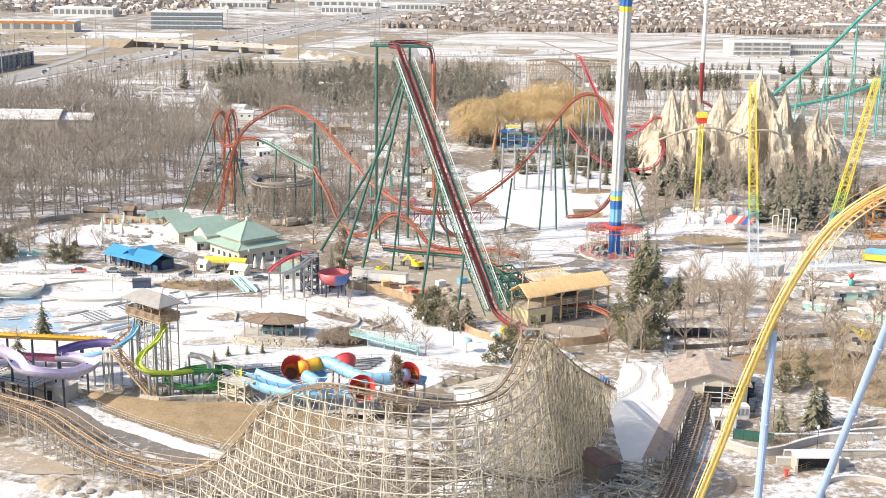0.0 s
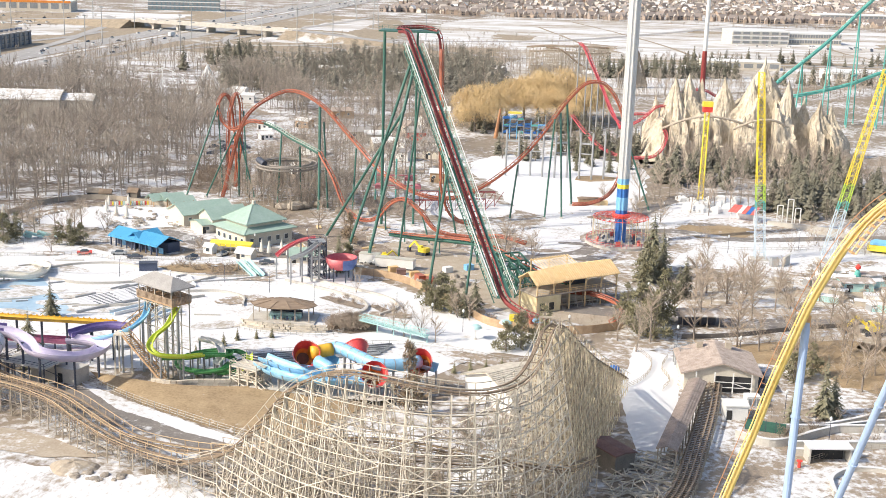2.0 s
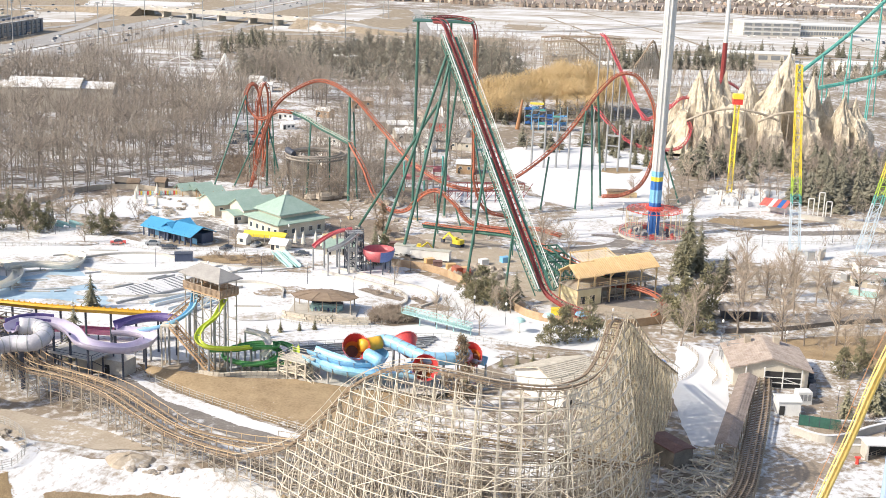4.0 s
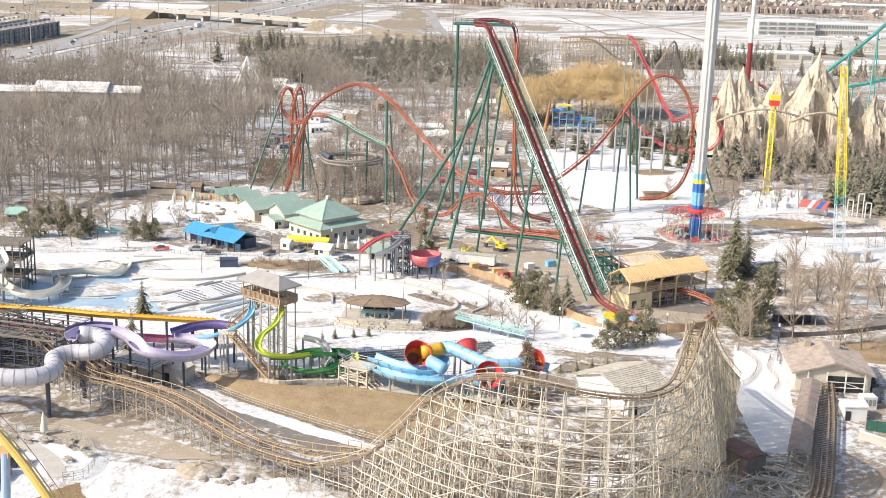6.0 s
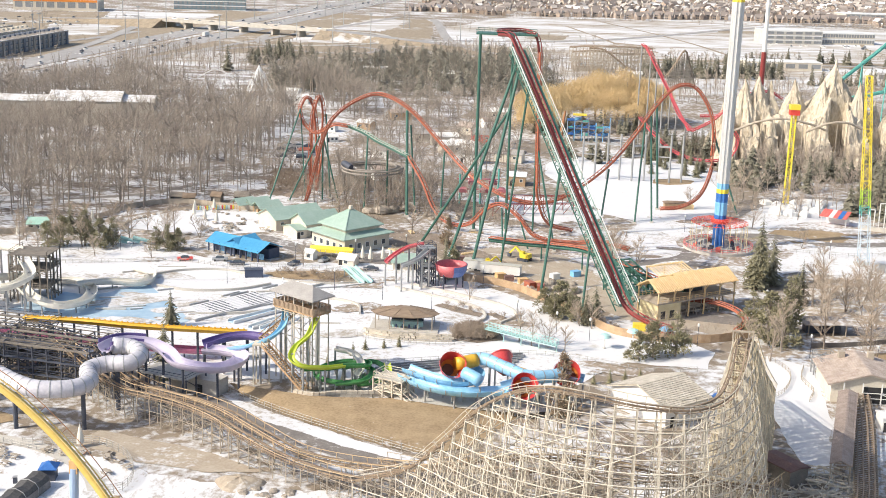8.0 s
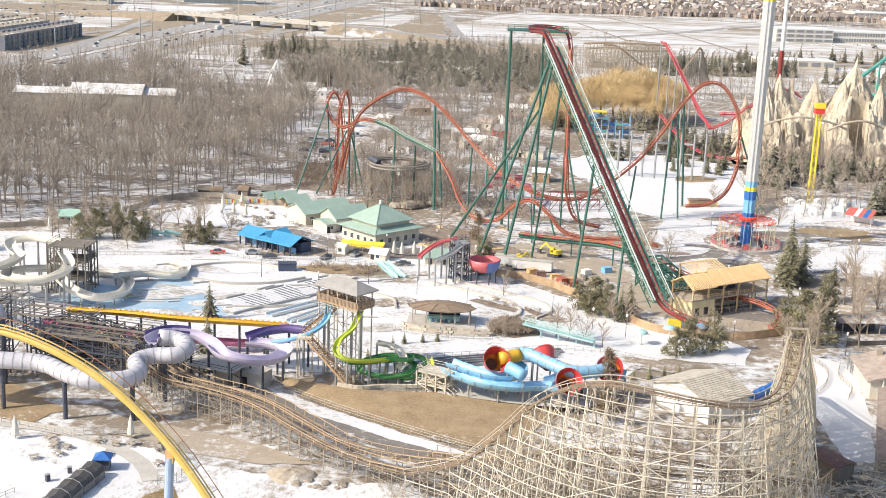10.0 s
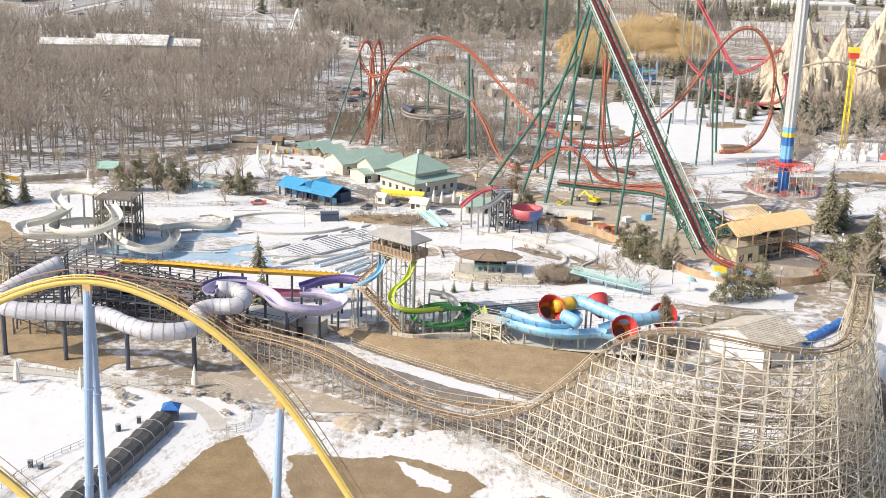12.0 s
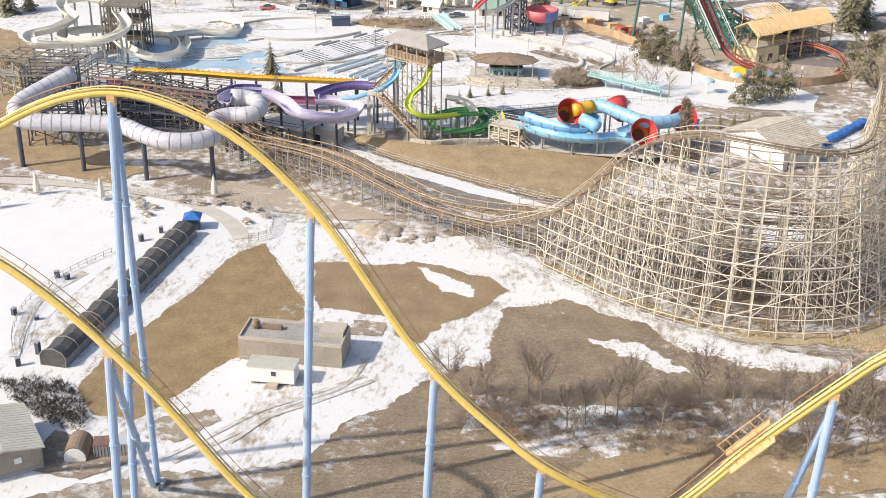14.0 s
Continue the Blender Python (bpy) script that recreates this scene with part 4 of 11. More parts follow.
for ctrl in (D_DROP[5:], D_HUMP, D_LOOP, D_OUT, D_MID, D_ARC):
    steel_track(dv, ctrl, 1.3, 0.4, 0.15, 0.75, 1.8, M_ORANGE, M_ORANGE)
steel_track(dv, D_LOW, 1.9, 0.55, 0.2, 1.0, 1.8, M_GREENST, M_ORANGE, m_tie=M_GREENST)
# green steel frame under the foot of the lift
fo, fa, fb = Vector((-6.5, 343, 0)), Vector((0.42, -0.907, 0)), Vector((0.907, 0.42, 0))
at = lambda i, j, z: tuple(fo + fa * (i * 5.2) + fb * (j * 2.6) + Vector((0, 0, z)))
for j in range(4):
    for i in range(5):
        part("frame_post", MB().beam(at(i, j, 0), at(i, j, 8.6 - 0.9 * i), 0.34), M_GREENST, dv)
    for z in (3.6, 0):
        part("frame_beam", MB().beam(at(0, j, 8.6 - z), at(4, j, 5.0 - z * 0.6), 0.3, 0.4), M_GREENST, dv)
    for i in range(4):
        part("frame_brace", MB().beam(at(i, j, 0.2), at(i + 1, j, 7.6 - 0.9 * i), 0.2), M_GREENST, dv)
for i in range(5):
    part("frame_beam", MB().beam(at(i, 0, 8.5 - 0.9 * i), at(i, 3, 8.5 - 0.9 * i), 0.3, 0.4), M_GREENST, dv)
    part("frame_brace", MB().beam(at(i, 0, 0.3), at(i, 3, 7.8 - 0.9 * i), 0.2), M_GREENST, dv)
# lift: stairs, rails and cable trays beside the track
ll = spline(D_LIFT[3:8], 2.4)
for c in (-1.7, 1.7):
    mb = MB()
    wk = shifted(ll, c, -0.3)
    mb.v = [q for p in wk for q in ((p[0] - 0.35, p[1], p[2]), (p[0] + 0.35, p[1], p[2]), (p[0] + 0.35, p[1], p[2] - 0.12), (p[0] - 0.35, p[1], p[2] - 0.12))]
    mb.f = [(4 * i + k, 4 * i + (k + 1) % 4, 4 * i + 4 + (k + 1) % 4, 4 * i + 4 + k) for i in range(len(wk) - 1) for k in range(4)]
    part("lift_stair", mb, M_GREENST, dv, "dark green lift stair")
for c, m, lab in ((-2.4, M_STAIRG, ""), (2.5, M_WHITE, "white lift handrail"), (-3.0, M_WHITE, "white lift handrail"), (3.2, M_STAIRG, "")):
    mb = MB()
    wk, hr = shifted(ll, c, -0.3), shifted(ll, c, 0.9)
    for i in range(len(ll) - 1):
        mb.beam(hr[i], hr[i + 1], 0.24 if c > 0 else 0.16)
        mb.beam(wk[i], hr[i], 0.1)
    part("handrail", mb, m, dv, lab)
for c in (-2.3, 2.3):
    mb = MB()
    lo, hi = shifted(ll, c, -2.4), shifted(ll, c, -0.3)
    for i in range(len(ll) - 1):
        mb.beam(lo[i], lo[i + 1], 0.22)
        mb.beam(lo[i], hi[i + 1], 0.16)
        mb.beam(lo[i], hi[i], 0.16)
    part("lift_truss", mb, M_STAIRG if c < 0 else M_GREENST, dv)
# top platform
mb = MB()
mb.box((-38, 404, 65.1), (19, 9, 0.4)).box((-38, 399.6, 66.4), (19, 0.12, 0.12)).box((-38, 408.4, 66.4), (19, 0.12, 0.12))
for k in range(11):
    mb.beam((-47.4 + 1.9 * k, 399.6, 65), (-47.4 + 1.9 * k, 399.6, 66.4), 0.1)
    mb.beam((-47.4 + 1.9 * k, 408.4, 65), (-47.4 + 1.9 * k, 408.4, 66.4), 0.1)
part("top_platform", mb, M_GREENST, dv, "dark green platform at the crest")
for a, b, r in (((-46.5, 408, 0), (-46.5, 408, 65), 0.75), ((-36, 410, 0), (-36, 410, 65), 0.6), ((-62, 388, 0), (-36, 376, 44), 0.65), ((-44.4, 357, 0), (-33, 372, 58), 0.75), ((-52, 366, 0), (-33.6, 372, 60), 0.7), ((-36, 366, 0), (-30, 364, 54), 0.5), ((-24, 336, 0), (-20, 345, 35), 0.6), ((-5, 346, 0), (-19, 343, 33), 0.6), ((-13, 322, 0), (-11.5, 328, 19), 0.5), ((-27, 409, 0), (-27.2, 401, 40), 0.5), ((-20, 392, 0), (-26.6, 399, 30), 0.5), ((-70.5, 424, 0), (-72.4, 436, 35), 0.75), ((-68, 428, 0), (-71, 436, 30), 0.5), ((-97, 441, 0), (-102.6, 441, 23.6), 0.45), ((-103.2, 443, 0), (-103.2, 443, 24), 0.5), ((-114.8, 440, 0), (-104, 441.4, 24), 0.45), ((-122, 440, 0), (-113, 452, 32), 0.5), ((-110, 446, 0), (-113, 452.5, 31), 0.35), ((-101, 447, 0), (-104, 454.5, 30), 0.4), ((-86, 428, 0), (-86, 436, 26), 0.5), ((-79, 436, 0), (-78, 428, 22), 0.5), ((-59, 426, 0), (-58.5, 430, 22), 0.5), ((8, 430, 0), (10, 438, 34), 0.5), ((14, 432, 0), (12, 440, 36), 0.5), ((18, 455, 0), (14, 443, 40), 0.6), ((-4, 426, 0), (-2, 428, 19), 0.5), ((46, 450, 0), (35, 449, 30), 0.5), ((-36, 384, 0), (-37, 390, 12), 0.4), ((-44, 400, 0), (-44, 397, 8), 0.4), ((-20, 384, 0), (-20, 385.5, 3), 0.4), ((-28, 384, 0), (-31, 387, 9), 0.4), ((-12, 362, 0), (-12, 362, 6), 0.35), ((-24, 372, 0), (-24, 372, 5), 0.35), ((-4, 350, 0), (-4, 350, 6.4), 0.35), ((5, 337, 0), (5, 337, 5.6), 0.35)):
    column(dv, a, b, r * 0.64, M_GREENST, rings=r > 0.7)

# ---------------------------------------------------------------- drop tower
M_CREAMY = mat("cream_yellow_paint", (0.70, 0.58, 0.36), (0.78, 0.67, 0.45), 0.3, 0.5)
M_CORAL = mat("faded_coral_paint", (0.60, 0.11, 0.09), (0.70, 0.21, 0.17), 0.3, 0.5)
dt = thing("drop_tower", "tall pale grey drop tower with blue foot and red ring", "ride", pose(32.3, 398.8, 0))
segs = [(0, 11.2, M_BLUE, "blue"), (11.2, 15.4, M_LBLUE, "light blue"), (15.4, 18.2, M_BLUE, "blue"), (18.2, 19.6, M_STEELY, "yellow"), (19.6, 21.4, M_LBLUE, "light blue"), (21.4, 77.6, M_SILVER, "grey"), (77.6, 79.2, M_STEELY, "yellow"), (79.2, 82.5, M_BLUE, "blue")]
for z0, z1, m, lab in segs:
    mb = MB()
    mb.prism([((1.9 if k % 4 < 2 else 1.68) * math.cos(k * math.pi / 18), (1.9 if k % 4 < 2 else 1.68) * math.sin(k * math.pi / 18)) for k in range(36)], z0, z1)
    part("tower_section", mb, m, dt, lab + " tower section")
mb = MB()
mb.lathe([(2.0, 8.8), (2.9, 8.8), (3.05, 9.4), (2.9, 10.0), (2.0, 10.0), (2.0, 8.8)], (0, 0, 0), 24)
part("gondola_ring", mb, M_RED, dt, "red ring-shaped gondola")
for k in range(24):
    t = k * math.pi / 12
    c, s = math.cos(t), math.sin(t)
    mb = MB().beam((3.2 * c, 3.2 * s, 9.9), (8.9 * c, 8.9 * s, 8.9), 0.11, 0.11).beam((3.2 * c, 3.2 * s, 8.7), (8.9 * c, 8.9 * s, 8.9), 0.09).beam((5.9 * c, 5.9 * s, 9.4), (5.9 * math.cos(t + 0.262), 5.9 * math.sin(t + 0.262), 9.4), 0.09).box((7.9 * c, 7.9 * s, 8.6), (0.22, 0.4, 0.55), t)
    part("seat_arm", mb, M_CORAL, dt)
    mb = MB().beam((8.9 * c, 8.9 * s, 0.9), (8.9 * c, 8.9 * s, 8.8), 0.13)
    part("guide_post", mb, M_CREAMY, dt, "thin cream post")
mb = MB()
mb.sweep([(8.9 * math.cos(k * math.pi / 12), 8.9 * math.sin(k * math.pi / 12), 8.8) for k in range(25)], 0.1, 5, cap=False)
part("outer_hoop", mb, M_RED, dt, "thin red hoop")
mb = MB().lathe([(0, 0), (11, 0), (11, 0.9), (10.6, 0.9), (10.6, 0.6), (0, 0.6)], (0, 0, 0), 36)
part("platform", mb, M_CONC, dt, "round concrete boarding platform")
for k in range(20):
    t = 2 * math.pi * (k + 0.3 * (k % 3)) / 20
    c, s = math.cos(t), math.sin(t)
    rr = 5.6 if k % 2 else 7.4
    part("seat", MB().box((rr * c, rr * s, 1.1), (0.7, 1.5, 0.9), t).box(((rr - 0.4) * c, (rr - 0.4) * s, 1.7), (0.2, 1.5, 0.9), t), (M_GREYST, M_DARKST, M_CORAL, M_GREYST)[k % 4], dt, "dull seat row on the platform")
mb = MB()
for k in range(40):
    t = k * math.pi / 20
    a, b = (10.8 * math.cos(t), 10.8 * math.sin(t)), (10.8 * math.cos(t + math.pi / 20), 10.8 * math.sin(t + math.pi / 20))
    mb.beam((*a, 0.9), (*a, 2.1), 0.14)
    mb.beam((*a, 2.1), (*b, 2.1), 0.14)
    mb.beam((*a, 1.5), (*b, 1.5), 0.1)
part("fence_ring", mb, mat("pink_red_rail", (0.6, 0.16, 0.16), (0.7, 0.25, 0.24), 0.5), dt, "pinkish red railing")


# ---------------------------------------------------------------- lattice masts
def mast(th, a, b, w0, w1, bays, m_of, name="lattice_section"):
    a, b = Vector(a), Vector(b)
    for k in range(bays):
        u0, u1 = k / bays, (k + 1) / bays
        p, q = a.lerp(b, u0), a.lerp(b, u1)
        h0, h1 = (w0 + (w1 - w0) * u0) / 2, (w0 + (w1 - w0) * u1) / 2
        mb = MB()
        cs = ((-1, -1), (1, -1), (1, 1), (-1, 1))
        P = [(p.x + i * h0, p.y + j * h0, p.z) for i, j in cs]
        Q = [(q.x + i * h1, q.y + j * h1, q.z) for i, j in cs]
        for i in range(4):
            mb.beam(P[i], Q[i], 0.24)
            mb.beam(Q[i], Q[(i + 1) % 4], 0.12)
            mb.beam(P[i], Q[(i + 1) % 4], 0.12) if k % 2 else mb.beam(P[(i + 1) % 4], Q[i], 0.12)
        part(name, mb, m_of((u0 + u1) / 2), th)


M_PALEB = mat("faded_pale_blue_paint", (0.50, 0.60, 0.68), (0.62, 0.69, 0.74), 0.3, 0.5)


def rainbow(u):
    return M_PALEB if u < 0.26 else M_TEAL if u < 0.3 else M_LIME if u < 0.42 else M_STEELY


for a, b in (((75, 386, 0), (70.5, 386, 58)), ((95.5, 388, 0), (107.5, 388, 60))):
    th = thing("slingshot_mast", "leaning lattice mast, pale blue foot fading to yellow top", "ride", group="slingshot masts")
    mast(th, a, b, 3.0, 1.6, 22, rainbow)
    part("footing", MB().box((a[0], a[1], 0.2), (5, 5, 0.6)), M_CONC, th)
th = thing("observation_mast", "yellow lattice mast with a red and yellow cabin", "ride")
mast(th, (66.5, 470, 0), (66.5, 470, 35), 1.7, 1.5, 18, lambda u: M_STEELY)
part("cabin", MB().box((66.5, 470, 35.6), (3.4, 3.4, 2.0)), M_RED, th, "red cabin")
part("cabin_roof", MB().box((66.5, 470, 37.5), (3.6, 3.6, 1.8)), M_STEELY, th, "yellow cabin top")
th = thing("space_tower", "thin far mast, white above and dark red below", "ride")
part("shaft_lower", MB().rod((93.3, 700, 0), (93.3, 700, 38), 1.5, 1.3, 10), M_REDRAIL, th, "dark red shaft")
part("shaft_upper", MB().rod((93.3, 700, 38), (93.3, 700, 84), 1.2, 1.0, 10), M_WHITE, th, "white shaft")
part("head", MB().lathe([(0, 69), (1.8, 69.5), (1.8, 72), (0, 72.6)], (93.3, 700, 0), 12), M_WHITE, th)

# ---------------------------------------------------------------- artificial rock mountain
M_ROCK = mat("tan_gunite_rock", (0.36, 0.31, 0.235), (0.69, 0.615, 0.495), 0.16, 0.9, bump=0.8, streak=(1, 1, 0.45))
SPIRES = [(66.8, 587, 36.4, 2.1), (73.4, 589, 37.2, 2.0), (79.3, 592, 34.6, 2.4), (89.0, 589, 35.8, 2.0), (107.2, 590, 46.0, 1.9), (101.5, 585, 36.5, 2.2), (117.6, 584, 35.8, 2.1), (132.5, 585, 26.8, 1.6), (138.2, 587, 24.4, 1.7), (59.0, 588, 26.0, 1.9), (126.0, 590, 27.5, 2.2)]
CAVES = [(107.3, 577, 8.4, 34), (124.4, 578, 9.6, 34), (91.0, 573, 6.8, 20), (72.5, 576, 3.2, 10), (63.0, 575, 3.4, 9), (134.5, 573, 4.0, 16), (82.0, 570, 3.6, 9)]


def ridged(x, y, z):
    return 1 - 2 * abs(noise.noise(Vector((x, y, z))))


def rock_height(x, y):
    """The height of the rock at a place of the plan: flared spires over broken ledges."""
    w = 1.6 * noise.noise(Vector((x * 0.13, y * 0.13, 4))) + 0.7 * noise.noise(Vector((x * 0.4, y * 0.4, 7)))
    v = 1.6 * noise.noise(Vector((x * 0.13, y * 0.13, 14))) + 0.7 * noise.noise(Vector((x * 0.4, y * 0.4, 17)))
    edge = 566 + 6 * noise.noise(Vector((x * 0.05, 2, 6))) + 1.8 * ridged(x * 0.16, 1, 3)
    flat = 16.0 + 4.5 * noise.noise(Vector((x * 0.08, y * 0.1, 1))) - 6.0 * max(0.0, (x - 120) / 22) - 6.0 * max(0.0, (62 - x) / 10)
    side = min(1.0, max(0.0, min((x - 51.5 + w) / 6.0, (146 - x + w) / 7.0)))
    h = 0.0
    for back, share in ((-8.0, 0.3), (-1.5, 0.3), (4.5, 0.4)):
        u = min(1.0, max(0.0, (y + 1.8 * w - edge - back) / 2.6))
        h += share * u * u * (3 - 2 * u)
    h *= flat * side
    for px, py, tip, slope in SPIRES:
        dx, dy = x + 0.55 * w - px, y + 0.55 * v - py
        d = math.hypot(dx, dy)
        if d < 26:
            a = math.atan2(dy, dx)
            flute = 1 + 0.22 * ridged(1.6 * math.cos(a) + px, 1.6 * math.sin(a), d * 0.07) + 0.08 * ridged(4 * math.cos(a), 4 * math.sin(a) + px, d * 0.2)
            h = max(h, tip - slope * 2.0 * flute * d ** 0.7)
    for cx, cy, cw, ch in CAVES:
        q = abs(x + 1.2 * w - cx) / (cw / 2)
        if q < 1 and y < cy + 6 and h > 2:
            h = min(h, max(1.5, h - ch * min(1.0, (1 - q) * 6)))
    h += (1.5 * ridged(x * 0.22, y * 0.22, h * 0.06) + 0.7 * ridged(x * 0.6, y * 0.6, h * 0.2)) * min(1.0, h / 5)
    return h


rk = MB()
nx, ny = 224, 146
for i in range(nx):
    for j in range(ny):
        x, y = 50 + 98 * i / (nx - 1), 552 + 62 * j / (ny - 1)
        back = max(0.0, (y - 604) / 10)
        rk.v.append((x, y, (rock_height(x, y) + 1.2) * (1 - back) ** 0.5 - 1.2))
rk.f = [(i * ny + j, (i + 1) * ny + j, (i + 1) * ny + j + 1, i * ny + j + 1) for i in range(nx - 1) for j in range(ny - 1)]
M_ROCK.node_tree.nodes["Bump"].inputs["Distance"].default_value = 0.8
mt = thing("rock_mountain", "jagged tan artificial rock mountain with caves", "mountain")
part("rock_face", rk, M_ROCK, mt)
# small track over the rocks
th = thing("mountain_track", "dark steel mine track winding over the rocks", "roller coaster")
for pts in ([(60, 566, 14), (70, 562, 19), (80, 560, 21), (92, 561, 19), (100, 563, 16)], [(90, 558, 16), (98, 556, 20), (106, 556, 21), (114, 558, 18)]):
    ln = spline(pts, 1.5)
    part("track", MB().sweep(ln, 0.5, 6), M_WOODDK, th)
    for p in ln[::3]:
        part("post", MB().beam((p[0], p[1], 0), p, 0.3), M_WOODDK, th)

# ---------------------------------------------------------------- plants
M_BARK = mat("grey_bark", (0.21, 0.175, 0.145), (0.33, 0.285, 0.24), 0.8, 0.95, vary=0.1)
M_TWIG = mat("bare_twigs", (0.36, 0.30, 0.25), (0.50, 0.43, 0.365), 0.04, 0.95, vary=0.1)
M_TWIGRED = mat("reddish_twigs", (0.385, 0.315, 0.25), (0.52, 0.44, 0.355), 0.06, 0.95, vary=0.12)
M_NEEDLE = mat("dark_needles", (0.165, 0.16, 0.105), (0.27, 0.255, 0.175), 0.5, 0.9, vary=0.2)
M_PINE = mat("olive_needles", (0.205, 0.195, 0.115), (0.32, 0.295, 0.185), 0.5, 0.9, vary=0.15)
M_WILLOW = mat("golden_willow_twigs", (0.57, 0.42, 0.21), (0.70, 0.55, 0.33), 0.2, 0.9, vary=0.08)


def sliver(mb, a, b, w, rng):
    """A thin tapering twig."""
    a, b = Vector(a), Vector(b)
    s = (b - a).cross(Vector((rng.uniform(-1, 1), rng.uniform(-1, 1), rng.uniform(-1, 1))))
    s = s.normalized() * w / 2 if s.length > 1e-6 else Vector((w / 2, 0, 0))
    mb.add([tuple(a - s), tuple(a + s), tuple(b)], [(0, 1, 2)])


def bare_tree(seed, h, spread=0.26, limbs=12, twigs=9, tw=0.075, low=0.3, stems=1, girth=0.016):
    """Trunk and crown of a leafless tree as two meshes."""
    rng = random.Random(seed)
    tr, cr = MB(), MB()
    for st in range(stems):
        lean = Vector((rng.uniform(-0.08, 0.08), rng.uniform(-0.08, 0.08), 1)) if stems == 1 else Vector((rng.uniform(-0.35, 0.35), rng.uniform(-0.35, 0.35), 1))
        p = [Vector((0, 0, -0.2))]
        for k in range(4):
            p.append(p[-1] + lean * h / 4 + Vector((rng.uniform(-0.2, 0.2), rng.uniform(-0.2, 0.2), 0)))
        r = h * girth / stems ** 0.5
        tr.sweep([tuple(q) for q in p], [r, r * 0.8, r * 0.6, r * 0.35, r * 0.08], 5, cap=False)
        for _ in range(limbs // stems):
            u = rng.uniform(low, 0.95)
            i = min(int(u * 4), 3)
            a = p[i].lerp(p[i + 1], u * 4 - i)
            t = rng.uniform(0, 2 * math.pi)
            ln = h * spread * (1.25 - u) * rng.uniform(0.8, 1.3)
            d = Vector((math.cos(t), math.sin(t), rng.uniform(0.7, 1.6))).normalized()
            b = a + d * ln
            cr.sweep([tuple(a), tuple(a.lerp(b, 0.5) + Vector((0, 0, -0.03 * ln))), tuple(b)], [r * 0.42, r * 0.28, r * 0.1], 3, cap=False)
            for _ in range(twigs):
                v = rng.uniform(0.25, 1.0)
                q = a.lerp(b, v)
                e = q + (d + Vector((rng.uniform(-1, 1), rng.uniform(-1, 1), rng.uniform(-0.2, 0.9)))).normalized() * ln * rng.uniform(0.3, 0.6)
                sliver(cr, q, e, tw, rng)
                for _ in range(2):
                    q2 = q.lerp(e, rng.uniform(0.3, 0.9))
                    sliver(cr, q2, q2 + Vector((rng.uniform(-1, 1), rng.uniform(-1, 1), rng.uniform(-0.1, 1))).normalized() * ln * 0.28, tw * 0.7, rng)
    return tr, cr


def forest_tree(seed, h, limbs=11, twigs=12, tw=0.085):
    """A tall trunk that forks into dark rising limbs under a rounded head of fine twigs."""
    rng = random.Random(seed)
    tr, cr = MB(), MB()
    fork = h * rng.uniform(0.26, 0.46)
    r = h * 0.0125
    wide = rng.uniform(0.17, 0.29)
    lean = Vector((rng.uniform(-0.06, 0.06), rng.uniform(-0.06, 0.06), 1))
    top = lean * h * 0.84
    tr.sweep([(0, 0, -0.2), tuple(lean * fork), tuple(top)], [r, r * 0.78, r * 0.12], 5, cap=False)
    for k in range(limbs):
        u = rng.uniform(0.0, 0.7) ** 1.2
        a = (lean * fork).lerp(top, u)
        t = 2 * math.pi * (k * 0.382 + rng.uniform(-0.1, 0.1))
        out = h * wide * rng.uniform(0.75, 1.2) * (1 - 0.45 * u)
        rise = (h * rng.uniform(0.86, 1.02) - a.z) * (1.0 - 1.3 * out / h)
        b = a + Vector((math.cos(t) * out, math.sin(t) * out, rise))
        m = a.lerp(b, 0.45) + Vector((math.cos(t), math.sin(t), 0)) * out * 0.24
        tr.sweep([tuple(a), tuple(m), tuple(b)], [r * 0.5, r * 0.34, r * 0.08], 3, cap=False)
        for _ in range(twigs):
            v = rng.uniform(0.3, 1.0)
            q = a.lerp(m, v * 2) if v < 0.5 else m.lerp(b, v * 2 - 1)
            d = Vector((math.cos(t) * 0.6 + rng.uniform(-1, 1), math.sin(t) * 0.6 + rng.uniform(-1, 1), rng.uniform(-0.1, 1.1))).normalized()
            e = q + d * h * rng.uniform(0.05, 0.11)
            sliver(cr, q, e, tw * 1.25, rng)
            for _ in range(2):
                q2 = q.lerp(e, rng.uniform(0.3, 0.9))
                sliver(cr, q2, q2 + (d * 0.5 + Vector((rng.uniform(-1, 1), rng.uniform(-1, 1), rng.uniform(-0.3, 0.9)))).normalized() * h * 0.05, tw * 0.75, rng)
    return tr, cr


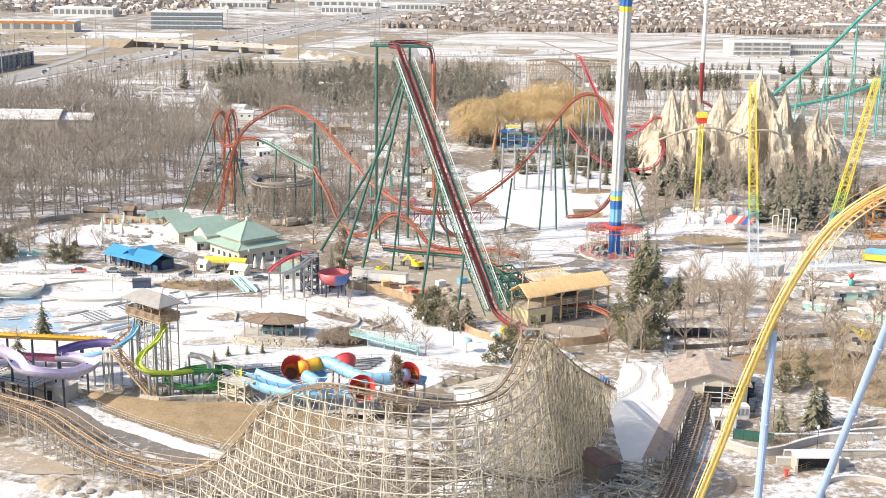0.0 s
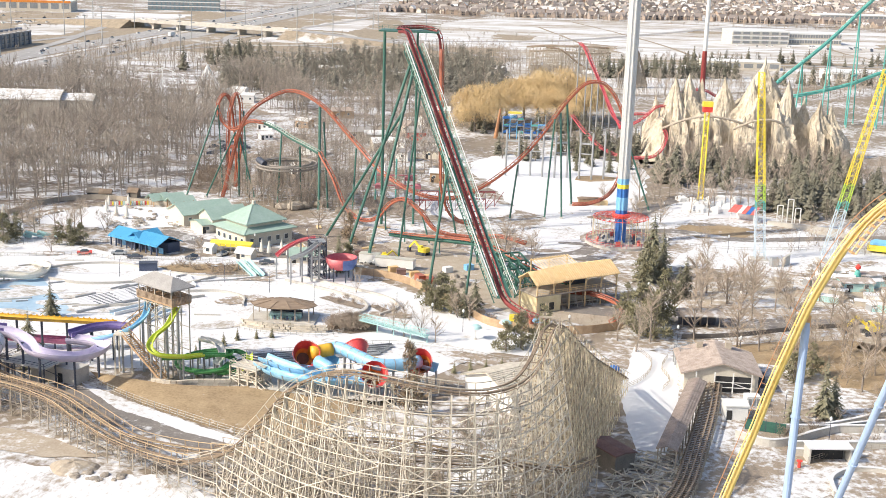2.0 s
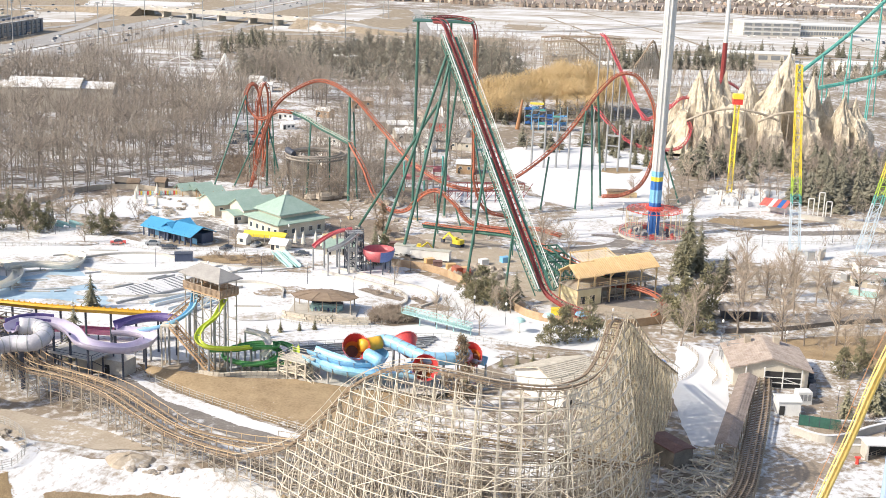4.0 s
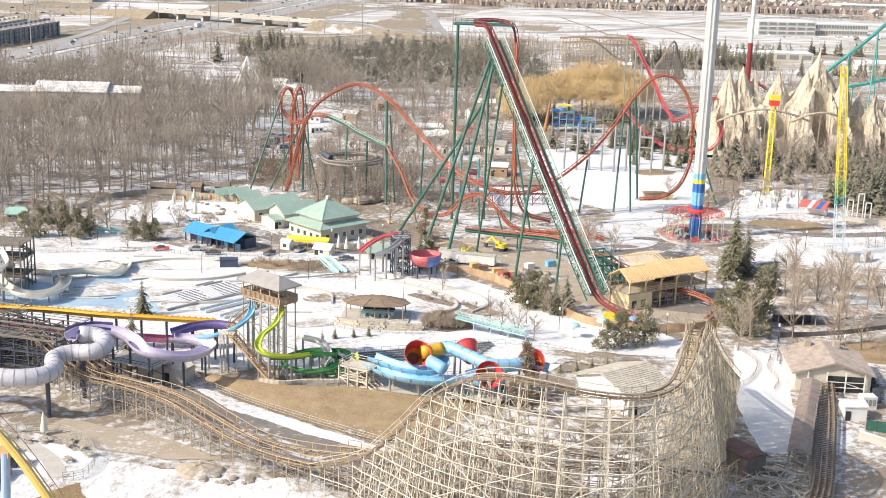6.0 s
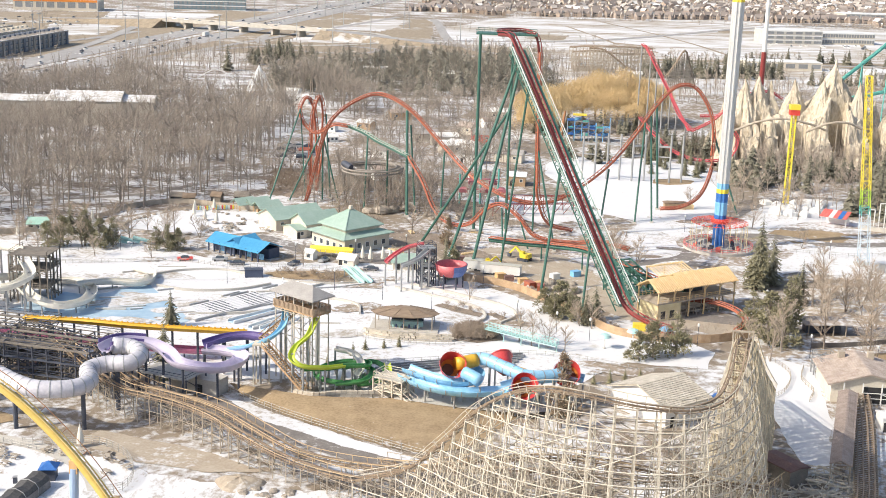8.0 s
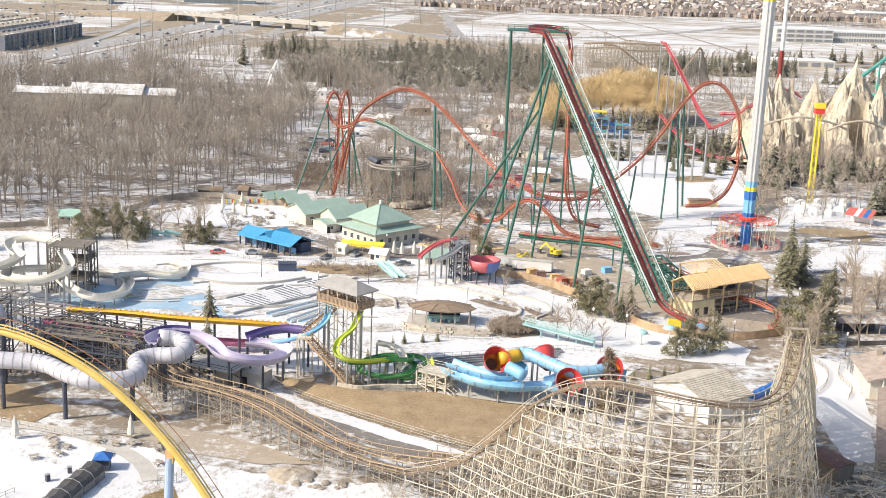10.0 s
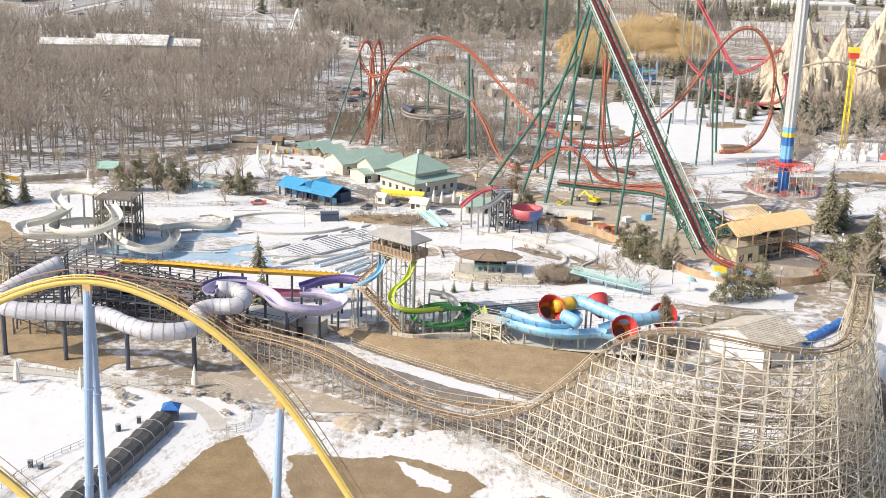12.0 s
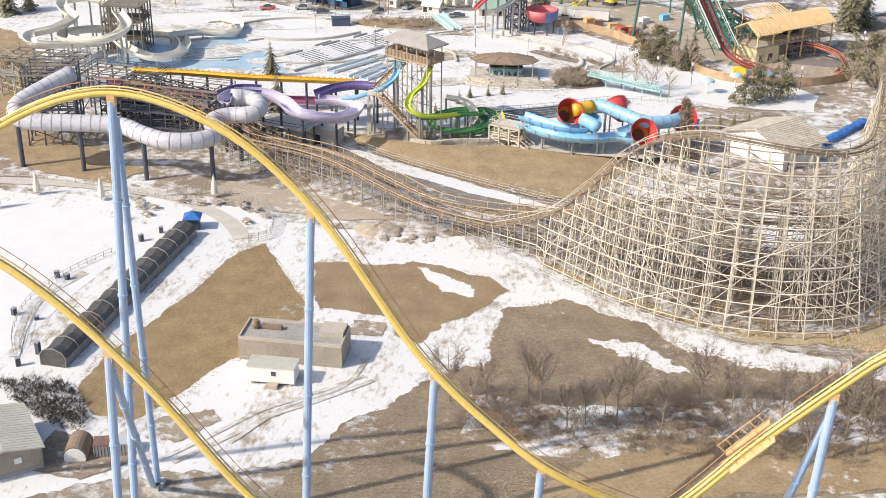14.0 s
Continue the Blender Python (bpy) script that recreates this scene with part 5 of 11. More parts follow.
def far_conifer(seed, h, width=0.2, layers=11):
    """A conical evergreen of ragged drooping fans, for distant belts."""
    rng = random.Random(seed)
    tr, cr = MB(), MB()
    tr.sweep([(0, 0, -0.2), (0, 0, h * 0.9)], [h * 0.02, 0.03], 4, cap=False)
    for k in range(layers):
        u = 0.05 + 0.92 * k / layers
        rad = h * width * (1 - u) ** 0.8 * rng.uniform(0.75, 1.2) + 0.1
        n = max(5, int(10 * (1 - u) + 4))
        for i in range(n):
            t = 2 * math.pi * (i + rng.random()) / n
            rr = rad * rng.uniform(0.55, 1.25)
            w = rr * rng.uniform(0.35, 0.6)
            d, q = Vector((math.cos(t), math.sin(t), 0)), Vector((-math.sin(t), math.cos(t), 0))
            z = h * (u + rng.uniform(-0.02, 0.03))
            for sg in (-1, 1):
                cr.add([(0, 0, z + 0.3 * rr + 0.4), tuple(d * rr * 0.7 + q * w * sg + Vector((0, 0, z - 0.22 * rr))), tuple(d * rr + Vector((0, 0, z - 0.05 * rr)))], [(0, 1, 2)])
    cr.add([(-0.15, 0, h * 0.93), (0.15, 0, h * 0.93), (0, 0, h)], [(0, 1, 2)])
    return tr, cr


def conifer(seed, h, width=0.2, droop=0.25):
    rng = random.Random(seed)
    tr, cr = MB(), MB()
    tr.sweep([(0, 0, -0.2), (0, 0, h * 0.5), (0, 0, h * 0.96)], [h * 0.016, h * 0.01, 0.02], 6, cap=False)
    z = h * 0.06
    while z < h * 0.99:
        u = z / h
        rad = h * width * (1 - u) ** 0.85 * rng.uniform(0.7, 1.2) + 0.1
        n = max(5, int(13 * (1 - u) + 4))
        for k in range(n):
            t = 2 * math.pi * (k + rng.random()) / n
            if rng.random() < 0.14:
                continue
            r = rad * rng.uniform(0.5, 1.2)
            d = Vector((math.cos(t), math.sin(t), 0))
            s = Vector((-d.y, d.x, 0))
            a = Vector((0, 0, z + 0.25 * r))
            b = d * r + Vector((0, 0, z - droop * r))
            for j in range(4):
                v0 = 0.15 + 0.22 * j
                c = a.lerp(b, v0)
                w = r * 0.3 * (1.15 - v0) * rng.uniform(0.7, 1.3)
                tip = a.lerp(b, min(1, v0 + 0.4)) + Vector((0, 0, rng.uniform(-0.1, 0.1) * r))
                sg = 1 if j % 2 else -1
                cr.add([tuple(c), tuple(c + s * w * sg + d * r * 0.1 + Vector((0, 0, -0.12 * r))), tuple(tip)], [(0, 1, 2)])
                cr.add([tuple(c), tuple(c - s * w * sg * 0.8 + d * r * 0.12 + Vector((0, 0, -0.08 * r))), tuple(tip)], [(0, 1, 2)])
        z += h * 0.032 + 0.1 * (1 - u)
    return tr, cr


def bushy_pine(seed, h, r, tuft=60):
    rng = random.Random(seed)
    tr, cr = MB(), MB()
    tr.sweep([(0, 0, -0.2), (0, 0, h * 0.8)], [0.28, 0.08], 6, cap=False)
    for _ in range(34):
        t, u = rng.uniform(0, 6.283), rng.uniform(0.1, 1.0)
        rr = r * math.sqrt(rng.random()) * (1.15 - u) * min(1, 0.45 + u * 2.2)
        c = Vector((rr * math.cos(t), rr * math.sin(t), u * h))
        q = rng.uniform(0.5, 1.1) * r * 0.36 * (1.2 - 0.6 * u)
        tr.sweep([(0, 0, u * h * 0.7), tuple(c)], [0.07, 0.03], 3, cap=False)
        for _ in range(tuft):
            d = Vector((rng.gauss(0, 1), rng.gauss(0, 1), rng.gauss(0, 0.8))).normalized()
            a = c + d * q * rng.uniform(0.15, 0.9)
            sliver(cr, a, a + (d + Vector((0, 0, 0.4))).normalized() * q * 0.5, q * 0.28, rng)
    return tr, cr


def willow(seed, h, r):
    """Rounded heads of fine hanging twigs on a forked trunk."""
    rng = random.Random(seed)
    tr, cr = MB(), MB()
    tr.sweep([(0, 0, -0.3), (0.3, 0, h * 0.3), (0, 0.3, h * 0.55)], [h * 0.03, h * 0.024, h * 0.014], 7, cap=False)
    for k in range(17):
        t = rng.uniform(0, 6.283)
        rr = r * math.sqrt(k / 17) * rng.uniform(0.8, 1.05)
        q = r * rng.uniform(0.3, 0.46)
        c = Vector((rr * math.cos(t), rr * math.sin(t), h * (0.8 - 0.36 * (rr / r) ** 2) * rng.uniform(0.8, 1.06)))
        tr.sweep([(0, 0.3, h * 0.5), tuple(Vector((0, 0, h * 0.5)).lerp(c, 0.6) + Vector((0, 0, 1.0))), tuple(c)], [h * 0.009, h * 0.006, h * 0.002], 3, cap=False)
        for _ in range(600):
            d = Vector((rng.gauss(0, 1), rng.gauss(0, 1), rng.gauss(0.35, 0.9))).normalized()
            a = c + d * q * rng.uniform(0.55, 1.0)
            out = Vector((d.x, d.y, 0)) * rng.uniform(0.1, 0.9)
            ln = q * rng.uniform(0.2, 0.7)
            sliver(cr, a, a + (out + Vector((rng.uniform(-0.25, 0.25), rng.uniform(-0.9, 0.9), -0.7))) * ln, 0.095, rng)
    return tr, cr


def plant(name, meshes, m_trunk, m_crown, label, group=""):
    th = thing(name, label, "tree", group=group)
    part("trunk", meshes[0], m_trunk, th)
    part("crown", meshes[1], m_crown, th)
    return th


def inside(x, y, poly):
    c = False
    for i in range(len(poly)):
        (x1, y1), (x2, y2) = poly[i], poly[i - 1]
        if (y1 > y) != (y2 > y) and x < (x2 - x1) * (y - y1) / (y2 - y1) + x1:
            c = not c
    return c


def grove(poly, gap, seed, size=(0.8, 1.25), hold=None):
    rng = random.Random(seed)
    xs, ys = [p[0] for p in poly], [p[1] for p in poly]
    out, y = [], min(ys)
    while y < max(ys):
        x = min(xs)
        while x < max(xs):
            q = (x + rng.uniform(-0.5, 0.5) * gap, y + rng.uniform(-0.5, 0.5) * gap)
            if inside(*q, poly) and (hold is None or hold(*q)):
                out.append((q[0], q[1], 0.0, rng.uniform(0, 6.28), rng.uniform(*size)))
            x += gap
        y += gap * rng.uniform(0.9, 1.1)
    rng.shuffle(out)
    return out


def wood(name, trees, rows, m_trunk, m_crown, label):
    """Many trees as one mesh, bark and twigs in their own materials."""
    v1, t1 = scatter([arrays(a) for a, _ in trees], rows)
    v2, t2 = scatter([arrays(b) for _, b in trees], rows)
    ob = tri_mesh(name, np.concatenate([v1, v2]), np.concatenate([t1, t2 + len(v1)]), m_trunk)
    ob.data.materials.append(m_crown)
    ob.data.polygons.foreach_set("material_index", np.r_[np.zeros(len(t1), np.int32), np.ones(len(t2), np.int32)])
    return tagged(ob, label, "forest", kind="stuff")


def tufts(scale, low, seed):
    return lambda x, y: noise.noise(Vector((x * scale + seed, y * scale, seed))) > low


M_FTWIG = mat("grey_forest_twigs", (0.35, 0.30, 0.25), (0.53, 0.465, 0.39), 0.035, 0.95)
FOREST = [(-250, 360), (-207, 378), (-165, 410), (-130, 450), (-120, 490), (-127, 560), (-112, 640), (-150, 770), (-230, 745), (-310, 700), (-390, 650), (-340, 520)]
HALL = [(-294, 584), (-210, 592), (-210, 618), (-298, 612)]
CLEARING = [(-143, 510), (-122, 496), (-114, 560), (-118, 640), (-146, 668), (-152, 716), (-182, 724), (-176, 676), (-150, 640), (-144, 590)]
M_FBARK = mat("dark_forest_bark", (0.22, 0.19, 0.165), (0.345, 0.30, 0.26), 0.3, 0.95)
clear = lambda x, y: not inside(x, y, HALL) and not (-234 < x < -176 and 652 < y < 750) and not inside(x, y, CLEARING)


def lower(rows):
    """Trees before the hall and beside the clearing are young and low."""
    return [(x, y, z, t, s * (0.8 if 540 < y < 592 and -330 < x < -200 else 0.62 if 430 < y < 520 and x > -146 else 1.0)) for x, y, z, t, s in rows]


fm = [forest_tree(s, 18 + 1.2 * s) for s in range(8)]
wood("woodland", fm, lower(grove(FOREST, 6.7, 1, (0.55, 1.1), clear)) + grove(FOREST, 13, 71, (0.28, 0.5), clear), M_FBARK, M_FTWIG, "dense leafless grey-brown woodland on snowy ground")
PARKWOOD = [(-112, 455), (-60, 470), (-30, 520), (-45, 640), (-40, 720), (-150, 735), (-108, 640), (-108, 560)]
wood("park_wood", fm[:5], grove(PARKWOOD, 7.2, 2, (0.4, 0.85), tufts(0.03, -0.3, 5.0)) + grove([(-108, 428), (-60, 426), (-52, 470), (-108, 470)], 6.4, 72, (0.4, 0.7), lambda x, y: (x + 84.5) ** 2 + (y - 438) ** 2 > 30), M_FBARK, M_FTWIG, "open stand of leafless trees among rides")
PINES = [(-186, 740), (-134, 752), (-60, 745), (-12, 800), (-30, 930), (-60, 985), (-150, 950), (-200, 800)]
BACKWOOD = [(-330, 820), (-120, 830), (0, 780), (60, 760), (150, 800), (320, 900), (320, 1000), (160, 900), (20, 900), (-30, 1080), (-90, 1090), (-130, 960), (-220, 980), (-330, 990)]
far_bare = [bare_tree(s + 60, 11, 0.34, 8, 3, 0.2, 0.2) for s in range(5)]
wood("far_wood", far_bare, grove(BACKWOOD, 7.6, 3, (0.55, 1.2), lambda x, y: noise.noise(Vector((x * 0.02 + 3, y * 0.02, 3))) > -0.3 and not inside(x, y, PINES)) + grove(PINES, 11, 73, (0.7, 1.3)), M_BARK, M_FTWIG, "far leafless trees and scrub")
M_FARNEEDLE = mat("grey_green_needles", (0.135, 0.132, 0.10), (0.235, 0.222, 0.168), 0.08, 0.95)
fp = [far_conifer(s, 13, 0.24) for s in (44, 45, 43)] + [bushy_pine(40, 11, 4.6, 12), bushy_pine(41, 10, 4.2, 12)]
rp = [bushy_pine(s, h, r, 15) for s, h, r in ((40, 15, 6.0), (41, 13, 5.6), (42, 17, 6.4))] + [far_conifer(49, 17, 0.27)]
wood("far_pine_wood", rp, grove(PINES, 9.2, 14, (0.55, 1.15), tufts(0.02, -0.24, 1.0)), M_BARK, mat("grey_pine_needles", (0.18, 0.172, 0.142), (0.31, 0.29, 0.24), 0.06, 0.95), "dense dark rounded pines behind the park")
wood("far_clumps", fp, grove([(-236, 880), (-191, 895), (-200, 975), (-250, 956)], 8.0, 4, (0.7, 1.25), tufts(0.04, -0.2, 2.0)) + [(-238, 846, 0, 0, 1.4)] + grove([(118, 1030), (300, 1065), (300, 1085), (118, 1052)], 9, 6, (0.6, 1.1), tufts(0.03, -0.05, 4.0)) + grove([(-38, 622), (-16, 618), (8, 630), (32, 630), (34, 648), (-10, 644), (-36, 640)], 7.0, 17, (0.6, 1.1)) + grove([(-16, 546), (8, 542), (10, 558), (-14, 562)], 6.5, 18, (0.6, 0.95)) + grove([(14, 566), (48, 562), (54, 590), (40, 606), (16, 596)], 6.5, 19, (0.6, 1.1)), M_BARK, M_FARNEEDLE, "far clumps of dark grey-green conifers")
wood("far_pines", [far_conifer(s, 13, 0.2) for s in (46, 47, 48)], grove([(45, 900), (152, 926), (150, 950), (44, 925)], 6.0, 5, (0.8, 1.3)) + grove([(150, 880), (300, 930), (300, 955), (150, 900)], 9.0, 61, (0.7, 1.2), tufts(0.02, -0.1, 9.0)), M_BARK, M_FARNEEDLE, "far belt of dark conifers")

# conifers one by one
spruce = [plant("spruce", conifer(s, h, w), M_BARK, M_NEEDLE, "dark green spruce standing in snow", "spruces") for s, h, w in ((70, 15, 0.25), (71, 13, 0.29), (72, 16, 0.22))]
SPRUCE = [(-199, 337, 0.95), (-204, 340, 0.85), (-195, 342, 0.75), (-114, 290, 0.72), (-10, 314, 0.75), (-12.5, 309, 0.62), (40, 366, 1.3), (37, 352, 1.25), (42, 357, 1.1), (47, 340, 0.8), (45, 337, 0.75), (66, 251, 0.85), (68.5, 253, 0.7), (58.5, 245, 0.66), (84, 246, 0.7), (86, 250, 0.8), (-105.2, 255, 1.0), (-51, 346, 0.8), (-49, 352, 0.75), (-168, 380, 0.8), (-172, 378, 0.7), (-19, 246, 0.62)]
place = [(x, y, s) for x, y, s in SPRUCE]
rng = random.Random(9)
wood("rock_conifers", [far_conifer(s, 13, w, 14) for s, w in ((50, 0.22), (51, 0.27), (52, 0.24), (53, 0.3))] + [bushy_pine(54, 10, 3.8, 16)], grove([(54, 500), (150, 490), (170, 545), (165, 560), (100, 556), (60, 558), (48, 545)], 7.4, 7, (0.5, 1.05), tufts(0.05, -0.15, 2.0)) + grove([(84, 452), (120, 446), (150, 500), (96, 490)], 6.2, 8, (0.6, 1.05)), M_BARK, M_FARNEEDLE, "dark grey-green conifers at the foot of the rocks")
for x, y, z, t, s in grove([(14, 520), (46, 520), (44, 570), (12, 575)], 10, 12, (0.5, 0.8)):
    place.append((x, y, s))
for i, (x, y, s) in enumerate(place):
    m = pose(x, y, 0, 0, 0, rng.uniform(0, 360)) @ Matrix.Diagonal((s, s, s * rng.uniform(0.92, 1.1), 1))
    if i < 3:
        spruce[i].matrix_basis = m
    else:
        o = copy_thing(spruce[i % 3], pose(0, 0, 0))
        o.matrix_basis = m
small = plant("young_spruce", conifer(80, 3.2, 0.24), M_BARK, M_PINE, "small olive-green spruce in snow", "young spruces")
YOUNG = [(-64.8, 280.6, 1.0), (-57.2, 283.9, 1.0), (-60.6, 282.5, 0.9), (-67, 276, 1.1), (-8.5, 267, 1.15), (-5, 269, 1.0), (-12, 266, 0.9), (-1.5, 271, 0.95), (-72, 270, 0.7), (-54, 290, 0.8), (-66.5, 257, 0.9)]
for i, (x, y, s) in enumerate(YOUNG):
    m = pose(x, y, 0, 0, 0, 67 * i) @ Matrix.Diagonal((s, s, s, 1))
    if i:
        copy_thing(small, pose(0, 0, 0)).matrix_basis = m
    else:
        small.matrix_basis = m
bp = [plant("bushy_pine", bushy_pine(s, h, r), M_BARK, M_PINE, "rounded olive-green pine standing in snow", "pines") for s, h, r in ((90, 9, 4.2), (91, 10, 3.6))]
for i, (x, y, s) in enumerate([(2.5, 286, 1.0), (8, 288, 1.05), (-1, 283.5, 0.8), (-20.5, 313, 0.85), (32, 304, 1.4), (38, 310, 1.5), (35, 299, 1.1), (29, 309, 1.1), (-24, 250, 0.3), (40.5, 360, 0.9), (-168, 361, 1.05), (-162, 363, 1.1), (-157, 362, 1.0), (-153.5, 363.5, 0.9), (-172, 359, 0.9), (-139.4, 361.6, 0.72), (-133.4, 363.6, 0.75), (-136.2, 362.4, 0.8), (-19, 316, 1.05), (-16, 311, 0.9), (-23, 317, 0.8), (37, 352, 1.2), (64, 272, 0.8), (69, 277, 0.8), (-49, 349, 0.9), (-6, 362, 0.8)]):
    m = pose(x, y, 0, 0, 0, 50 * i) @ Matrix.Diagonal((s, s, s, 1))
    if i < 2:
        bp[i].matrix_basis = m
    else:
        copy_thing(bp[i % 2], pose(0, 0, 0)).matrix_basis = m
wl = [plant("weeping_willow", willow(s, 20, 12), M_BARK, M_WILLOW, "golden yellow weeping willow without leaves", "willows") for s in (100, 101, 102)]
for i, (x, y, s) in enumerate([(-24, 645, 1.15), (-15, 664, 1.0), (-3, 672, 1.3), (8, 662, 1.35), (19, 668, 1.4), (30, 682, 1.2), (4, 684, 1.35), (26, 660, 1.0), (-27, 622, 0.85), (-22, 630, 0.95), (14, 652, 1.0)]):
    m = pose(x, y, 0, 0, 0, 80 * i) @ Matrix.Diagonal((s, s, s, 1))
    if i < 3:
        wl[i].matrix_basis = m
    else:
        copy_thing(wl[i % 3], pose(0, 0, 0)).matrix_basis = m
# leafless park trees one by one
bt = [plant("bare_tree", bare_tree(s, 11, 0.46, 19, 12, 0.075, 0.25, 1, 0.024), M_BARK, M_TWIGRED, "leafless deciduous park tree", "bare trees") for s in (110, 111, 112, 113)]
bt += [plant("bare_tree", bare_tree(s, 10, 0.46, 21, 13, 0.075, 0.1, 3, 0.024), M_BARK, M_TWIGRED, "leafless multi-stemmed reddish tree", "bare trees") for s in (114, 115)]
PARK = [(56, 306, 1.2), (62, 318, 1.1), (70, 306, 1.2), (50, 328, 1.1), (58, 334, 1.0), (74, 330, 1.1), (82, 318, 1.0), (66, 345, 1.0), (45, 300, 1.0), (80, 296, 1.2), (90, 300, 1.2), (72, 286, 1.1), (84, 280, 1.1), (94, 284, 1.1), (55, 296, 1.0), (78, 268, 1.1), (86, 262, 1.2), (90, 250, 1.0), (42, 320, 0.9), (34, 296, 1.1), (30, 288, 0.9), (26, 296, 0.8), (5, 293, 0.8), (10, 289, 0.7), (-22, 292, 0.7), (-26, 290, 0.7), (-29, 293, 0.7), (-18, 287, 0.6), (-43, 326, 0.6), (-14, 308, 0.75), (-11, 306, 0.7), (-4, 360, 1.1), (4, 366, 1.0), (-2, 374, 1.0), (40, 425, 1.0), (48, 430, 0.9), (44, 470, 1.1), (52, 478, 1.1), (30, 460, 0.8), (-155, 352, 0.6), (-138, 352, 0.6), (-170, 346, 0.7), (-93, 352, 0.55), (-66, 358, 0.6), (60, 405, 0.6), (-78, 396, 0.8), (-66, 398, 0.9), (-58, 404, 0.9), (-92, 410, 1.0), (100, 330, 1.1), (112, 322, 1.1), (98, 306, 1.2), (110, 300, 1.2), (104, 282, 1.1), (64, 330, 1.1), (48, 312, 1.1)]
for x, y, z, t, s in grove([(48, 292), (62, 300), (80, 306), (100, 296), (118, 300), (118, 275), (96, 262), (76, 262), (70, 284), (56, 284)], 10.5, 32, (0.7, 1.3)) + grove([(44, 346), (60, 352), (84, 346), (90, 330), (70, 324), (46, 328)], 12, 33, (0.8, 1.3)) + grove([(-205, 372), (-170, 350), (-140, 362), (-128, 380), (-165, 404)], 9, 34, (0.5, 0.9)):
    PARK.append((x, y, s))
wood("midway_wood", [bare_tree(s, 10, 0.36, 13, 8, 0.08, 0.25) for s in (116, 117, 118)], grove([(-95, 425), (-60, 420), (-40, 450), (-90, 470), (-118, 450)], 7.5, 21, (0.8, 1.3)) + grove([(60, 440), (100, 470), (88, 500), (52, 500), (48, 470)], 9, 22, (0.8, 1.2)) + grove([(68, 566), (150, 566), (150, 540), (60, 540)], 6.0, 35, (0.8, 1.4)) + grove([(58, 500), (150, 490), (160, 545), (60, 545)], 7.5, 36, (0.7, 1.15)), M_BARK, M_TWIG, "leafless trees between the rides and the rocks")
rng = random.Random(31)
for i, (x, y, s) in enumerate(PARK):
    m = pose(x, y, 0, 0, 0, rng.uniform(0, 360)) @ Matrix.Diagonal((s, s, s * rng.uniform(0.85, 1.2), 1))
    if i < 6:
        bt[i].matrix_basis = m
    else:
        copy_thing(bt[rng.randrange(6)], pose(0, 0, 0)).matrix_basis = m
SIDE = [(46, 292), (62, 302), (84, 308), (104, 298), (124, 302), (150, 320), (150, 262), (98, 252), (78, 258), (70, 284), (56, 284)]
wood("brush_wood", [bare_tree(s, 6, 0.45, 14, 8, 0.07, 0.1, 3) for s in (140, 141, 142)], grove(SIDE, 8.0, 51, (0.5, 1.1), lambda x, y: not (80 < x < 120 and 292 < y < 326)) + grove([(44, 328), (60, 326), (90, 332), (150, 340), (150, 366), (90, 360), (50, 350)], 9.0, 52, (0.5, 1.2), tufts(0.06, -0.15, 3.0)) + grove([(86, 395), (150, 400), (150, 470), (110, 470), (96, 430)], 6.5, 53, (0.7, 1.3), tufts(0.05, -0.1, 6.0)) + grove([(48, 236), (100, 238), (110, 256), (60, 258)], 5.5, 54, (0.4, 0.9), tufts(0.1, -0.1, 2.0)) + grove([(4, 303), (24, 304), (27, 314), (8, 312)], 3.4, 57, (0.2, 0.5)) + grove([(-101, 342), (-96, 339), (-84, 340), (-80, 346), (-90, 346)], 2.4, 56, (0.14, 0.24)) + grove([(-112, 442), (-60, 420), (-30, 410), (-40, 470), (-20, 520), (-110, 470)], 6.0, 55, (0.5, 1.0)), M_BARK, M_TWIGRED, "tangled reddish-brown brush without leaves")
dry = plant("dry_conifer", bushy_pine(95, 10, 3.4), M_BARK, mat("dry_brown_needles", (0.25, 0.19, 0.13), (0.36, 0.285, 0.20), 0.4, 0.95), "broad upright tree with dry brown foliage", "dry conifers")
dry.matrix_basis = pose(-52.8, 379.9, 0)
copy_thing(dry, pose(0, 0, 0)).matrix_basis = pose(-19.6, 239, 0, 0, 0, 70) @ Matrix.Diagonal((1.05, 1.05, 1.55, 1))
# thicket below the hill track
M_THICK = mat("dark_thicket_twigs", (0.20, 0.155, 0.12), (0.31, 0.25, 0.19), 0.1, 0.95, vary=0.15)
M_GREYTW = mat("grey_brown_fan_twigs", (0.21, 0.17, 0.135), (0.33, 0.275, 0.22), 0.3, 0.95, vary=0.1)
bush = [plant("thicket_tree", forest_tree(s, 9.5, 17, 20, 0.06), M_BARK, M_GREYTW, "small leafless grey tree with a fan of fine twigs", "thicket trees") for s in (120, 123, 127)]
wood("thicket_brush", [bare_tree(s, 2.4, 0.55, 14, 7, 0.055, 0.05, 4) for s in (124, 125, 126)], grove([(-58, 148), (-40, 152), (-14, 158), (12, 157), (22, 142), (-8, 138), (-36, 138), (-58, 141)], 1.7, 75, (0.5, 1.2), tufts(0.12, -0.25, 3.0)), M_BARK, M_GREYTW, "low leafless brush under the thicket trees")
M_DKSCRUB = mat("blackish_creeper", (0.055, 0.045, 0.04), (0.12, 0.10, 0.085), 0.6, 0.95)
